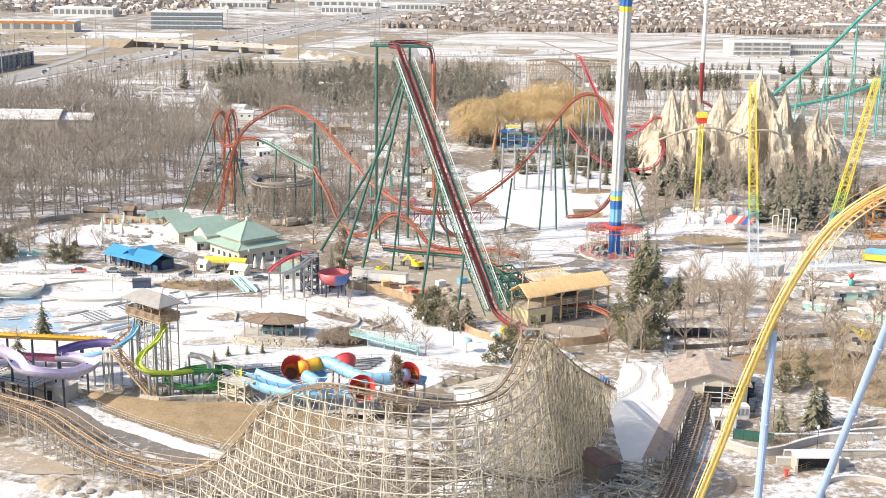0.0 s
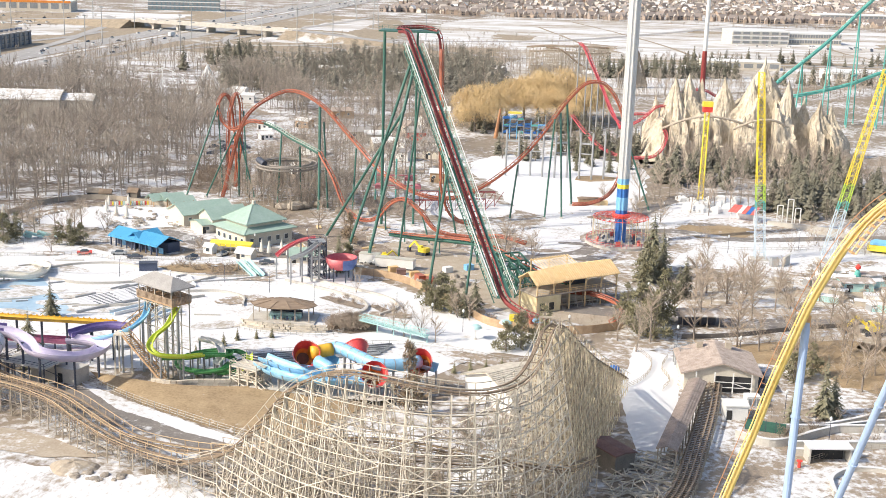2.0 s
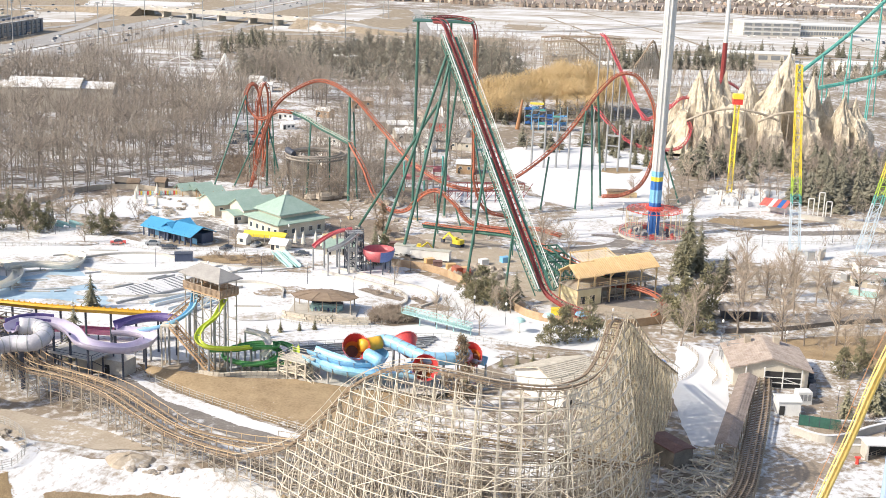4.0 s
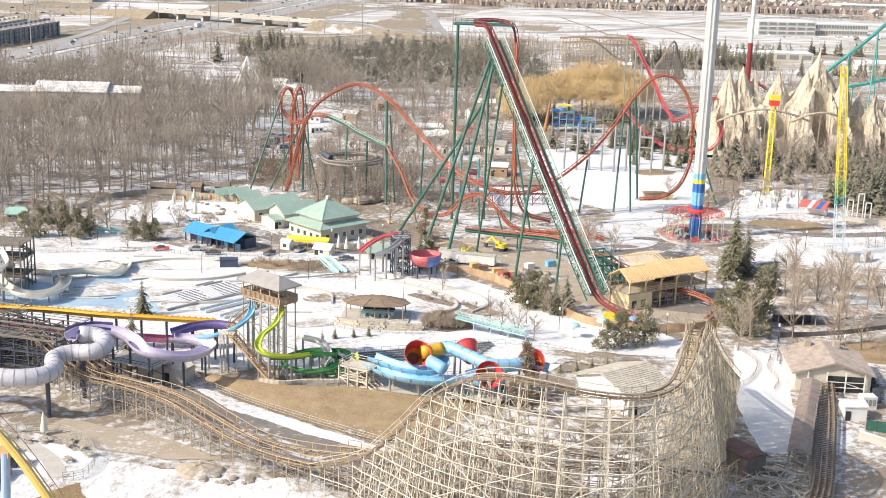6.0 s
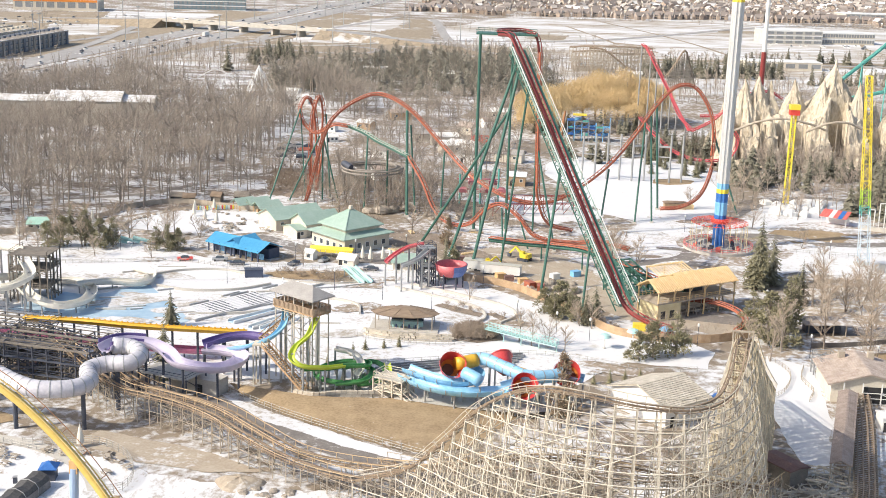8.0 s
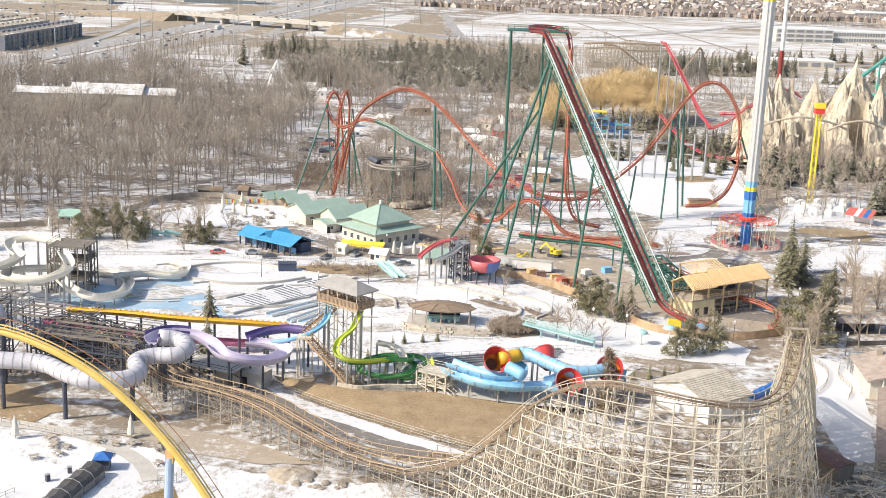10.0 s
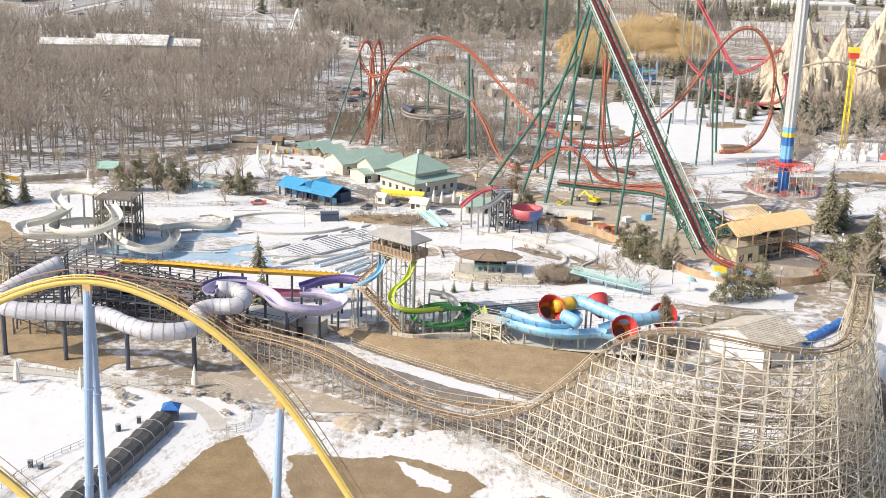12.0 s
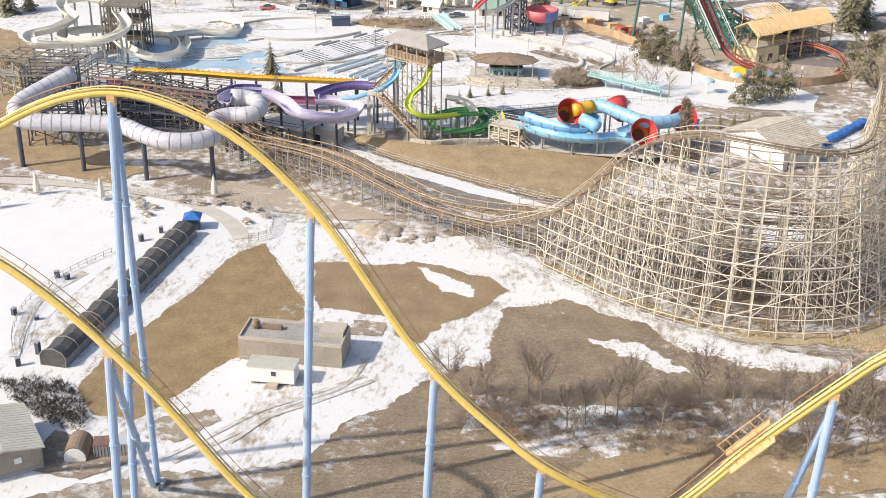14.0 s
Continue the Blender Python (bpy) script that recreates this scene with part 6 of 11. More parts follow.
wood("creeper", [bare_tree(s, 1.1, 0.9, 14, 6, 0.06, 0.02, 4) for s in (128, 129)], grove([(-124, 147), (-114.6, 148), (-108, 141), (-107.5, 136), (-112, 136), (-118, 141)], 0.72, 26, (0.5, 1.1), tufts(0.35, -0.25, 2.0)), M_DKSCRUB, M_DKSCRUB, "low dark creeper on the snow beside the shed")
wood("dark_brush", [bare_tree(s, 5, 0.5, 16, 8, 0.11, 0.05, 3) for s in (150, 151)], grove([(-124, 448), (-112, 446), (-110, 470), (-114, 498), (-131, 502), (-128, 474)], 3.6, 74, (0.5, 1.1)), M_BARK, M_THICK, "dark tangled brush beside the coaster")
wood("coaster_brush", [bare_tree(s, 3.4, 0.5, 16, 8, 0.06, 0.05, 4) for s in (180, 181)], grove([(-38, 194), (-24, 184), (-6, 180), (6, 184), (10, 200), (2, 232), (-14, 232), (-26, 214)], 3.3, 78, (0.5, 1.2), lambda x, y: not inside(x, y, SPOT)), M_BARK, M_GREYTW, "leafless brush inside the timber frames")
TH = grove([(-60, 152), (-40, 150), (-14, 158), (12, 156), (20, 142), (-10, 138), (-38, 138), (-60, 142)], 5.2, 23, (0.7, 1.2))
for i, (x, y, z, t, s) in enumerate(TH):
    m = pose(x, y, 0, 0, 0, math.degrees(t)) @ Matrix.Diagonal((s, s, s, 1))
    if i < 3:
        bush[i].matrix_basis = m
    else:
        copy_thing(bush[i % 3], pose(0, 0, 0)).matrix_basis = m
# brush against the shed and in the garden beds
hedge = plant("garden_shrub", bare_tree(130, 1.8, 0.7, 22, 10, 0.05, 0.05, 4), M_BARK, M_TWIGRED, "low reddish-brown leafless shrub", "garden shrubs")
HB = grove([(-101, 346), (-98, 340), (-80, 337), (-76, 341), (-82, 345)], 2.6, 24) + grove([(-45, 302), (-40, 299), (-36, 301), (-40, 305)], 1.8, 25) + grove([(-56, 322), (-46, 318), (-38, 312), (-42, 320)], 2.6, 27) + grove([(-14, 312), (-6, 306), (-2, 308), (-8, 315)], 2.4, 28)
HB += grove([(-45, 291.5), (-44.5, 298), (-40, 301), (-35, 299), (-34, 293.5), (-39, 291)], 1.35, 29, (1.2, 1.9))
HB += grove([(-50, 318), (-40, 312.5), (-39, 314.5), (-49, 320)], 2.2, 37, (0.5, 0.9)) + grove([(-37, 313), (-29, 305.5), (-28, 307), (-35, 314)], 2.0, 38, (0.6, 1.1))
for i, (x, y, z, t, s) in enumerate(HB):
    m = pose(x, y, 0, 0, 0, math.degrees(t)) @ Matrix.Diagonal((s, s, s * 0.9, 1))
    if i:
        copy_thing(hedge, pose(0, 0, 0)).matrix_basis = m
    else:
        hedge.matrix_basis = m

for i, ol in enumerate(([(-46, 291), (-45.5, 299), (-40, 302), (-34, 300), (-33, 293), (-39, 290)], [(-52, 319), (-46, 314), (-39.5, 311), (-38.5, 314), (-46, 319), (-50, 321)], [(-38, 314), (-33, 308), (-28.5, 304.5), (-27, 307), (-33, 312), (-36, 315.5)])):
    patch("ground_bed", ol, 0.16 + 0.004 * i, M_MUD, "dark brown planting bed in the snow", "ground", 0.5, 0.6, 140.0 + i)

# dead grass standing in rows on the near banks
def blades(name, ol, step, seed, m, label, turn=0.5, holes=-0.25, size=0.24):
    rng = random.Random(seed)
    xs, ys = [p[0] for p in ol], [p[1] for p in ol]
    co, si = math.cos(turn), math.sin(turn)
    cx, cy, ext = (min(xs) + max(xs)) / 2, (min(ys) + max(ys)) / 2, math.hypot(max(xs) - min(xs), max(ys) - min(ys)) / 2
    mb = MB()
    v = -ext
    while v < ext:
        u = -ext
        while u < ext:
            a, b = u + rng.uniform(-0.3, 0.3), v + rng.gauss(0, 0.16) + 0.5 * noise.noise(Vector((u * 0.2, v * 0.2, seed)))
            x, y = cx + a * co - b * si, cy + a * si + b * co
            if inside(x, y, ol) and noise.noise(Vector((x * 0.12, y * 0.12, seed))) + 0.5 * noise.noise(Vector((x * 0.5, y * 0.5, 2))) > holes:
                h = size * rng.uniform(0.5, 1.3)
                mb.v += [(x - 0.14, y - 0.05, 0.08), (x + 0.14, y + rng.uniform(-0.08, 0.08), 0.08), (x + rng.uniform(-0.2, 0.2), y + rng.uniform(0.0, 0.3), h)]
                mb.f.append((len(mb.v) - 3, len(mb.v) - 2, len(mb.v) - 1))
            u += step
        v += 0.85
    return tagged(part(name, mb, m), label, "grass", kind="stuff")


M_BLADE = mat("dead_grass_blades", (0.35, 0.245, 0.135), (0.48, 0.355, 0.21), 0.15, 0.95)
M_BLADE2 = mat("grey_weed_blades", (0.31, 0.25, 0.18), (0.45, 0.375, 0.275), 0.15, 0.95)
blades("bank_grass", [(-96.5, 197.5), (-88, 184), (-82.8, 173.9), (-84.8, 162), (-91.8, 155), (-95.5, 147), (-100, 138), (-108.3, 139), (-113.3, 146.2), (-111.8, 156.6), (-105.0, 175.6), (-101.5, 189.5)], 0.24, 5, M_BLADE, "dead brown grass in mown rows", 0.35, size=0.11)
blades("meadow_grass", [(-85.3, 190.2), (-71.7, 190.8), (-64.9, 191.2), (-55.1, 188.6), (-51.6, 183.6), (-56.4, 176.9), (-60.5, 171.8), (-65.1, 163.8), (-68.3, 165.5), (-70.4, 172.0), (-77.4, 174.2), (-81.9, 173.5), (-84.7, 180.7)], 0.24, 6, M_BLADE, "dead brown grass in mown rows", -0.5, -0.1, size=0.11)
blades("field_weeds", [(-54.2, 169.9), (-51.9, 178.4), (-42.8, 181.4), (-33.1, 176.7), (-23.3, 168.0), (-15.4, 163.9), (3.5, 161.1), (6, 132), (-20, 126), (-50, 122), (-79, 122), (-75.5, 134.7), (-71.4, 142.5), (-63.8, 151.4), (-59.5, 158.1), (-53.8, 160.3)], 0.34, 7, M_BLADE2, "rough grey weeds in rows", 0.2, -0.15)
blades("coaster_weeds", [(-46.7, 193.4), (-40.9, 187.7), (-29.4, 178.0), (-16.8, 171.2), (5.6, 169.3), (14, 172), (16, 200), (-10, 206), (-40, 208)], 0.3, 9, mat("straw_blades", (0.42, 0.33, 0.19), (0.56, 0.46, 0.3), 0.15, 0.95), "straw-coloured weeds under the timber coaster", 0.6, 0.02, 0.5)

# ---------------------------------------------------------------- water park
M_POOL = mat("painted_pool_floor", (0.30, 0.46, 0.60), (0.52, 0.64, 0.72), 0.06, 0.5, fine=6)
M_CREAM = mat("cream_fibreglass", (0.66, 0.63, 0.55), (0.76, 0.74, 0.67), 0.3, 0.4)
M_TUBE = mat("pale_grey_fibreglass", (0.50, 0.49, 0.54), (0.62, 0.61, 0.65), 0.3, 0.4)
M_PURPLE = mat("lilac_fibreglass", (0.50, 0.45, 0.61), (0.62, 0.575, 0.70), 0.1, 0.4)
M_DPURPLE = mat("violet_fibreglass", (0.12, 0.09, 0.26), (0.18, 0.14, 0.34), 0.2, 0.4)
M_PINK = mat("magenta_fibreglass", (0.46, 0.13, 0.25), (0.56, 0.21, 0.33), 0.2, 0.4)
M_RAFT = mat("sky_blue_fibreglass", (0.22, 0.50, 0.72), (0.34, 0.60, 0.80), 0.2, 0.35)
M_FUNNEL = mat("red_fibreglass", (0.58, 0.05, 0.06), (0.70, 0.10, 0.09), 0.3, 0.35)
M_FUNIN = mat("orange_fibreglass", (0.72, 0.22, 0.04), (0.80, 0.32, 0.08), 0.3, 0.35)
M_YSLIDE = mat("yellow_fibreglass", (0.70, 0.40, 0.03), (0.78, 0.48, 0.06), 0.3, 0.4)
M_GSLIDE = mat("green_fibreglass", (0.06, 0.25, 0.08), (0.11, 0.34, 0.12), 0.3, 0.4)
M_LSLIDE = mat("lime_fibreglass", (0.45, 0.55, 0.05), (0.55, 0.64, 0.10), 0.3, 0.4)
M_TEALS = mat("pale_teal_fibreglass", (0.38, 0.62, 0.60), (0.50, 0.72, 0.70), 0.3, 0.4)
M_STONE = mat("tan_stone", (0.46, 0.41, 0.33), (0.60, 0.55, 0.47), 0.7, 0.9, bump=0.5, vary=0.18)
M_DECK = mat("brown_deck_boards", (0.38, 0.25, 0.14), (0.50, 0.35, 0.22), 0.6, 0.8)
M_PARAPET = mat("weathered_brown_boards", (0.30, 0.22, 0.155), (0.44, 0.34, 0.25), 0.8, 0.85, vary=0.1)
M_SHINGLE = mat("grey_shingles", (0.30, 0.29, 0.28), (0.40, 0.385, 0.37), 0.5, 0.9, bump=0.3)
M_BSHINGLE = mat("brown_shingles", (0.20, 0.145, 0.10), (0.30, 0.23, 0.17), 0.5, 0.9, bump=0.3)
M_DARK = mat("dark_interior", (0.03, 0.03, 0.032), (0.05, 0.05, 0.05), 0.5, 0.8)


def flume(name, pts, r, m, label, posts=6.0, m_post=None, closed=False, rings=None, arc=(-0.27, 0.27), group="", liner=None, ring_mat=None, post_r=0.16):
    """A water slide on posts: open trough or closed tube."""
    th = thing(name, label, "water slide", group=group)
    line = spline(pts, max(0.6, r * 0.7))
    mb = MB()
    if closed:
        mb.sweep(line, r, 14)
    else:
        mb.sweep(line, r, 10, cap=True, arc=arc, thick=0.12)
    body = part("tube" if closed else "trough", mb, m, th, smooth=closed)
    if rings:
        nodes = spline(pts, rings)
        for i in range(1, len(nodes) - 1):
            d = (Vector(nodes[i + 1]) - Vector(nodes[i - 1])).normalized() * 0.09
            c = Vector(nodes[i])
            q = MB()
            if closed:
                q.rod(tuple(c - d), tuple(c + d), r * 1.035, None, 14)
            else:
                q.sweep([tuple(c - d), tuple(c + d)], r * 1.05, 8, True, arc, 0.16)
            part("joint_flange", q, ring_mat or m_post or M_GREYST, body)
    if liner:
        part("trough_lining", MB().sweep(shifted(line, 0, 0.05), r * 0.97, 8, True, (arc[0] * 0.9, arc[1] * 0.9), 0.02), liner, th)
    if posts:
        for p in spline(pts, posts)[0:]:
            if p[2] - r > 1.0:
                part("post", MB().rod((p[0], p[1], 0), (p[0], p[1], p[2] - r * 0.9), post_r + 0.012 * p[2], None, 8), m_post or M_GREYST, th)
    return th


TUBE = [(-143.7, 238.7, 16), (-147.6, 233.6, 14.5), (-151.3, 226.8, 12.5), (-150.1, 224.7, 11.2), (-147.6, 224.4, 10.6), (-139.1, 225.6, 10.2), (-130.2, 226.2, 9.8), (-124.4, 222.6, 9.5), (-119.1, 220.6, 9.2), (-112.6, 222.9, 9), (-111.4, 227.1, 9), (-113.5, 232.2, 9.3), (-110.9, 235.1, 9.6), (-106.0, 235.6, 10), (-105.3, 239.5, 10.6), (-108.3, 242.3, 11), (-111.5, 241.1, 11.5)]
PURP = [(-112.7, 239.4, 12), (-111.0, 244.0, 12), (-105.4, 245.5, 11.5), (-101.6, 244.2, 10.5), (-98.0, 240.5, 9.5), (-93.8, 240.2, 8.8), (-89.6, 242.6, 8), (-87.4, 247.5, 7.5), (-87.8, 253.1, 7.2), (-91.7, 255.8, 7), (-96.7, 256.3, 7)]
flume("tube_slide", TUBE, 1.7, M_TUBE, "pale grey closed tube slide with ribbed joints", 14, M_DARKST, True, 1.9, ring_mat=M_GREYST, post_r=0.36)
flume("bowl_flume", PURP, 1.55, M_PURPLE, "lilac open water slide with a wide bend", 7, M_DARKST, arc=(-0.26, 0.26))
flume("violet_flume", [(-97, 258, 7.5), (-93, 261, 8.2), (-89, 262, 8.6), (-84, 260.5, 8.8)], 1.3, M_DPURPLE, "dark violet open water slide", 5, M_DARKST)
flume("magenta_flume", [(-146, 266.5, 5.4), (-134, 266, 4.6), (-120, 265.6, 3.6), (-106, 267, 2.8), (-96, 269, 2.2)], 1.2, M_PINK, "dark magenta water slide behind the racer", 8, M_DARKST)
flume("violet_flume", [(-113.2, 241, 12.3), (-110.6, 245.2, 12.2), (-106.4, 246.4, 11.8)], 1.75, M_DPURPLE, "dark violet head of the lilac slide", 6, M_DARKST)
flume("green_flume", [(-74, 250, 5.6), (-69, 253, 5.0), (-64, 258, 4.4), (-60, 257, 3.8), (-61, 252, 3.2), (-67, 250.4, 2.6)], 0.55, M_GSLIDE, "dark green open slide in the coil", 4, M_GREYST)
# yellow racer with scalloped covers
YEL = [(-139.6, 264.3, 9), (-126.8, 264.5, 9), (-113.8, 264.3, 8.6), (-101.2, 266.0, 8), (-90.0, 268.8, 7)]
th = thing("racer_slide", "long yellow racer slide with scalloped edge on dark posts", "water slide")
ln = spline(YEL, 1.3)
part("lane_bed", MB().sweep(ln, 0.9, 8, True, (-0.25, 0.25), 0.15), M_YSLIDE, th)
mb = MB()
part("side_rail", MB().sweep([(p[0], p[1] - 1.2, p[2] + 0.1) for p in ln], 0.36, 4), M_YSLIDE, th, "yellow side rail")
for a, b in zip(ln, ln[1:]):
    c = [(a[k] + b[k]) / 2 for k in range(3)]
    mb = MB().sweep([(c[0] - 0.5, c[1] - 0.8, c[2] + 0.2), (c[0], c[1] - 0.8, c[2] + 0.75), (c[0] + 0.5, c[1] - 0.8, c[2] + 0.2)], 0.16, 5)
    part("cover_arch", mb, M_YSLIDE, th)
for p in spline(YEL, 5.5):
    part("post", MB().rod((p[0], p[1], 0), (p[0], p[1], p[2] - 0.9), 0.28, None, 8), M_DARKST, th)

M_TOWER = mat("dark_grey_timber", (0.16, 0.14, 0.12), (0.27, 0.24, 0.20), 0.5, 0.9)
# start towers: steel frames with decks and stairs
def frame_tower(name, x, y, w, d, decks, label, m, deck_mat, rz=0.0, step=3.0, grate=False):
    th = thing(name, label, "tower", pose(x, y, 0, 0, 0, rz))
    top = decks[-1]
    nx, ny = max(1, round(w / step)), max(1, round(d / step))
    for i in range(nx + 1):
        for j in range(ny + 1):
            if i in (0, nx) or j in (0, ny):
                px, py = -w / 2 + w * i / nx, -d / 2 + d * j / ny
                part("post", MB().beam((px, py, 0), (px, py, top), 0.28), m, th)
    for z in decks:
        if grate:
            mb = MB()
            for k in range(int(d / 2.2) + 1):
                mb.box((0, -d / 2 + d * k / int(d / 2.2), z - 0.12), (w, 0.16 if k % 3 else 0.9, 0.2))
            for k in range(nx + 1):
                mb.box((-w / 2 + w * k / nx, 0, z - 0.25), (0.18, d, 0.22))
            part("deck_grating", mb, deck_mat if z == top else m, th)
        else:
            part("deck", MB().box((0, 0, z - 0.12), (w, d, 0.24)), deck_mat, th)
        for a, b in (((-w / 2, -d / 2), (w / 2, -d / 2)), ((w / 2, -d / 2), (w / 2, d / 2)), ((w / 2, d / 2), (-w / 2, d / 2)), ((-w / 2, d / 2), (-w / 2, -d / 2))):
            mb = MB().beam((*a, z + 1.1), (*b, z + 1.1), 0.1).beam((*a, z + 0.55), (*b, z + 0.55), 0.07)
            for q in (a, b):
                mb.beam((*q, z), (*q, z + 1.1), 0.1)
            part("railing", mb, m, th)
    lv = [0.0] + list(decks)
    for k in range(len(lv) - 1):
        mb = MB()
        s = 1 if k % 2 else -1
        mb.beam((-w / 2 * s, -d / 2, lv[k]), (w / 2 * s, -d / 2, lv[k + 1]), 0.16)
        mb.beam((w / 2, -d / 2 * s, lv[k]), (w / 2, d / 2 * s, lv[k + 1]), 0.16)
        mb.beam((-w / 2, d / 2 * s, lv[k]), (-w / 2, -d / 2 * s, lv[k + 1]), 0.16)
        part("brace", mb, m, th)
        mb = MB()
        n = max(3, int((lv[k + 1] - lv[k]) / 0.4))
        for q in range(n):
            u = q / n
            mb.box((-w / 2 * 0.8 * s + w * 0.8 * s * u, d / 2 + 0.8, lv[k] + (lv[k + 1] - lv[k]) * u + 0.1), (0.5, 1.4, 0.12))
        mb.beam((-w / 2 * 0.8 * s, d / 2 + 0.15, lv[k]), (w / 2 * 0.8 * s, d / 2 + 0.15, lv[k + 1]), 0.12, 0.3)
        mb.beam((-w / 2 * 0.8 * s, d / 2 + 1.5, lv[k]), (w / 2 * 0.8 * s, d / 2 + 1.5, lv[k + 1]), 0.12, 0.3)
        part("stair", mb, m, th)
    return th


frame_tower("slide_start_tower", -155, 308, 10, 9, [4, 8.5, 12.5], "dark weathered start tower for the cream slides", M_TOWER, M_TOWER, 0, 2.2)
frame_tower("slide_start_tower", -150, 243, 10, 9, [4, 8, 12, 15.5], "dark steel start tower for the tube slide", M_DARKST, M_TOWER, 10, grate=True)
frame_tower("slide_platform", -134, 254, 18, 6, [4.0, 6.5], "dark steel platform on many posts under the slides", M_DARKST, M_TOWER, 4, 4.2)
frame_tower("slide_platform", -163, 272, 18, 10, [5.5, 9], "grey steel platform with railings and snow", M_GREYST, M_TOWER, -8, 3.6, grate=True)
frame_tower("slide_platform", -127, 250.5, 24, 13, [3.2, 6.4, 9.4], "dark steel platform maze under the slides", M_DARKST, M_TOWER, -12, 3.4, grate=True)
frame_tower("slide_platform", -141, 262, 18, 9, [4.5, 9.0], "dark steel walkway platform above dark posts", M_DARKST, M_TOWER, -10, 3.6, grate=True)
frame_tower("pump_house_canopy", -101, 247, 12, 7, [4.5], "dark steel frame with a grey wall below the slides", M_DARKST, M_CONC, -20, 4)
th = thing("pump_house", "low grey concrete pump house under the slides", "building", pose(-96, 249, 0, 0, 0, -20))
part("wall", MB().box((0, 0, 1.7), (12, 4.5, 3.4)), M_CONC, th)
part("door", MB().box((2, -2.3, 1.1), (1.2, 0.12, 2.1)), M_DARK, th)

W1 = [(-154.3, 299.5, 13), (-150.7, 294.0, 10.5), (-154.4, 290.6, 8.5), (-162.5, 291.3, 7.5), (-167.7, 295.9, 7), (-167.0, 303.2, 6.5), (-159.5, 307.9, 6), (-155.5, 311.5, 5.5)]
W2 = [(-159.4, 308.6, 13), (-168.5, 314.7, 12), (-173.6, 313.5, 11), (-170.9, 308.2, 10), (-167.8, 304.9, 9.5), (-170.0, 298.1, 8.5), (-175.5, 294.4, 7.5), (-173.2, 291.0, 6.5), (-165.6, 294.2, 5.5), (-159.3, 300.2, 4.5)]
W3 = [(-155.0, 298.8, 6), (-150.0, 294.5, 4.5), (-143.7, 292.8, 3.5), (-139.4, 298.2, 3), (-141.3, 311.2, 2.5), (-149.1, 320.1, 2), (-154.5, 320.7, 1.6)]
W4 = [(-145.6, 313.7, 3), (-139.5, 319.3, 2.5), (-131.5, 321.3, 2), (-132.2, 333.0, 1.5), (-138.2, 338.1, 1.3)]
for w, r in ((W1, 1.35), (W2, 1.35), (W3, 1.35), (W4, 1.2)):
    flume("cream_flume", w, r, M_CREAM, "cream fibreglass open water slide, snow lying inside", 4.5, M_GREYST, group="cream slides")

# painted pool, racing lanes and lazy river
patch("pool_floor", [(-158, 297), (-146, 294), (-134, 293.6), (-125, 295.5), (-112, 291.6), (-110.5, 295.5), (-116.4, 305), (-124, 314.6), (-129.4, 324.6), (-135, 321), (-141, 312), (-150, 314)], 0.11, M_POOL, "faded blue painted floor of an empty pool", "pool", 0.8, 2.5, 30.0)
patch("pool_floor_far", [(-118, 332), (-108, 336), (-112, 345), (-124, 349), (-136, 344), (-130, 336)], 0.11, M_CLEAN, "wading pool floor covered with smooth snow", "pool", 0.8, 2.5, 31.0)
patch("pool_drift", [(-136, 309), (-124, 310), (-114, 313), (-118, 319), (-130, 316)], 0.14, M_CLEAN, "snow drift lying in the pool", "snow", 0.8, 2, 32.0)
M_LANE = ground_mat("dark_lane_mats", (0.07, 0.075, 0.085), (0.14, 0.145, 0.155), 0.34, 0.22, 0.9, 0.03)
la, ln_ = Vector((0.63, 0.776, 0)), Vector((0.776, -0.63, 0))
M_MATW = ground_mat("white_lane_mats", (0.55, 0.56, 0.58), (0.66, 0.67, 0.68), 0.85, 0.2, 0.9, 0.05)
for k in range(9):
    th = thing("racing_lane", "white racing lane with dark slots between snow", "water slide", group="racing lanes")
    a = Vector((-114, 306.6, 0.2)) + ln_ * (1.2 * k + 0.6) - la * (0.62 * k)
    part("lane_bed", MB().beam(tuple(a), tuple(a + la * 35), 1.02, 0.3), M_MATW, th)
    for u in (3.0 + 0.5 * (k % 2), 14.2, 25.4 - 0.5 * (k % 2)):
        q = a + ln_ * 0.5 + la * (u + 0.3 * k) + Vector((0, 0, 0.14))
        part("slot", MB().beam(tuple(q), tuple(q + la * 6.6), 0.2, 0.14), M_DARKST, th, "dark slot")
    part("end_kerb", MB().box(tuple(a + la * 35.3 + Vector((0, 0, 0.1))), (0.9, 0.9, 0.7)), M_WHITE, th)
for o, run in ((-0.5, ((0, 6), (13, 19), (24, 29), (31.5, 35))), (11.2, ((0, 30),))):
    for u0, u1 in run:
        q = Vector((-114, 306.6, 0.4)) + ln_ * o - la * (0.56 * o)
        tagged(part("lane_kerb", MB().beam(tuple(q + la * u0), tuple(q + la * u1), 0.4, 0.6), M_GREYST), "grey kerb along the racing lanes", "kerb", kind="structure")
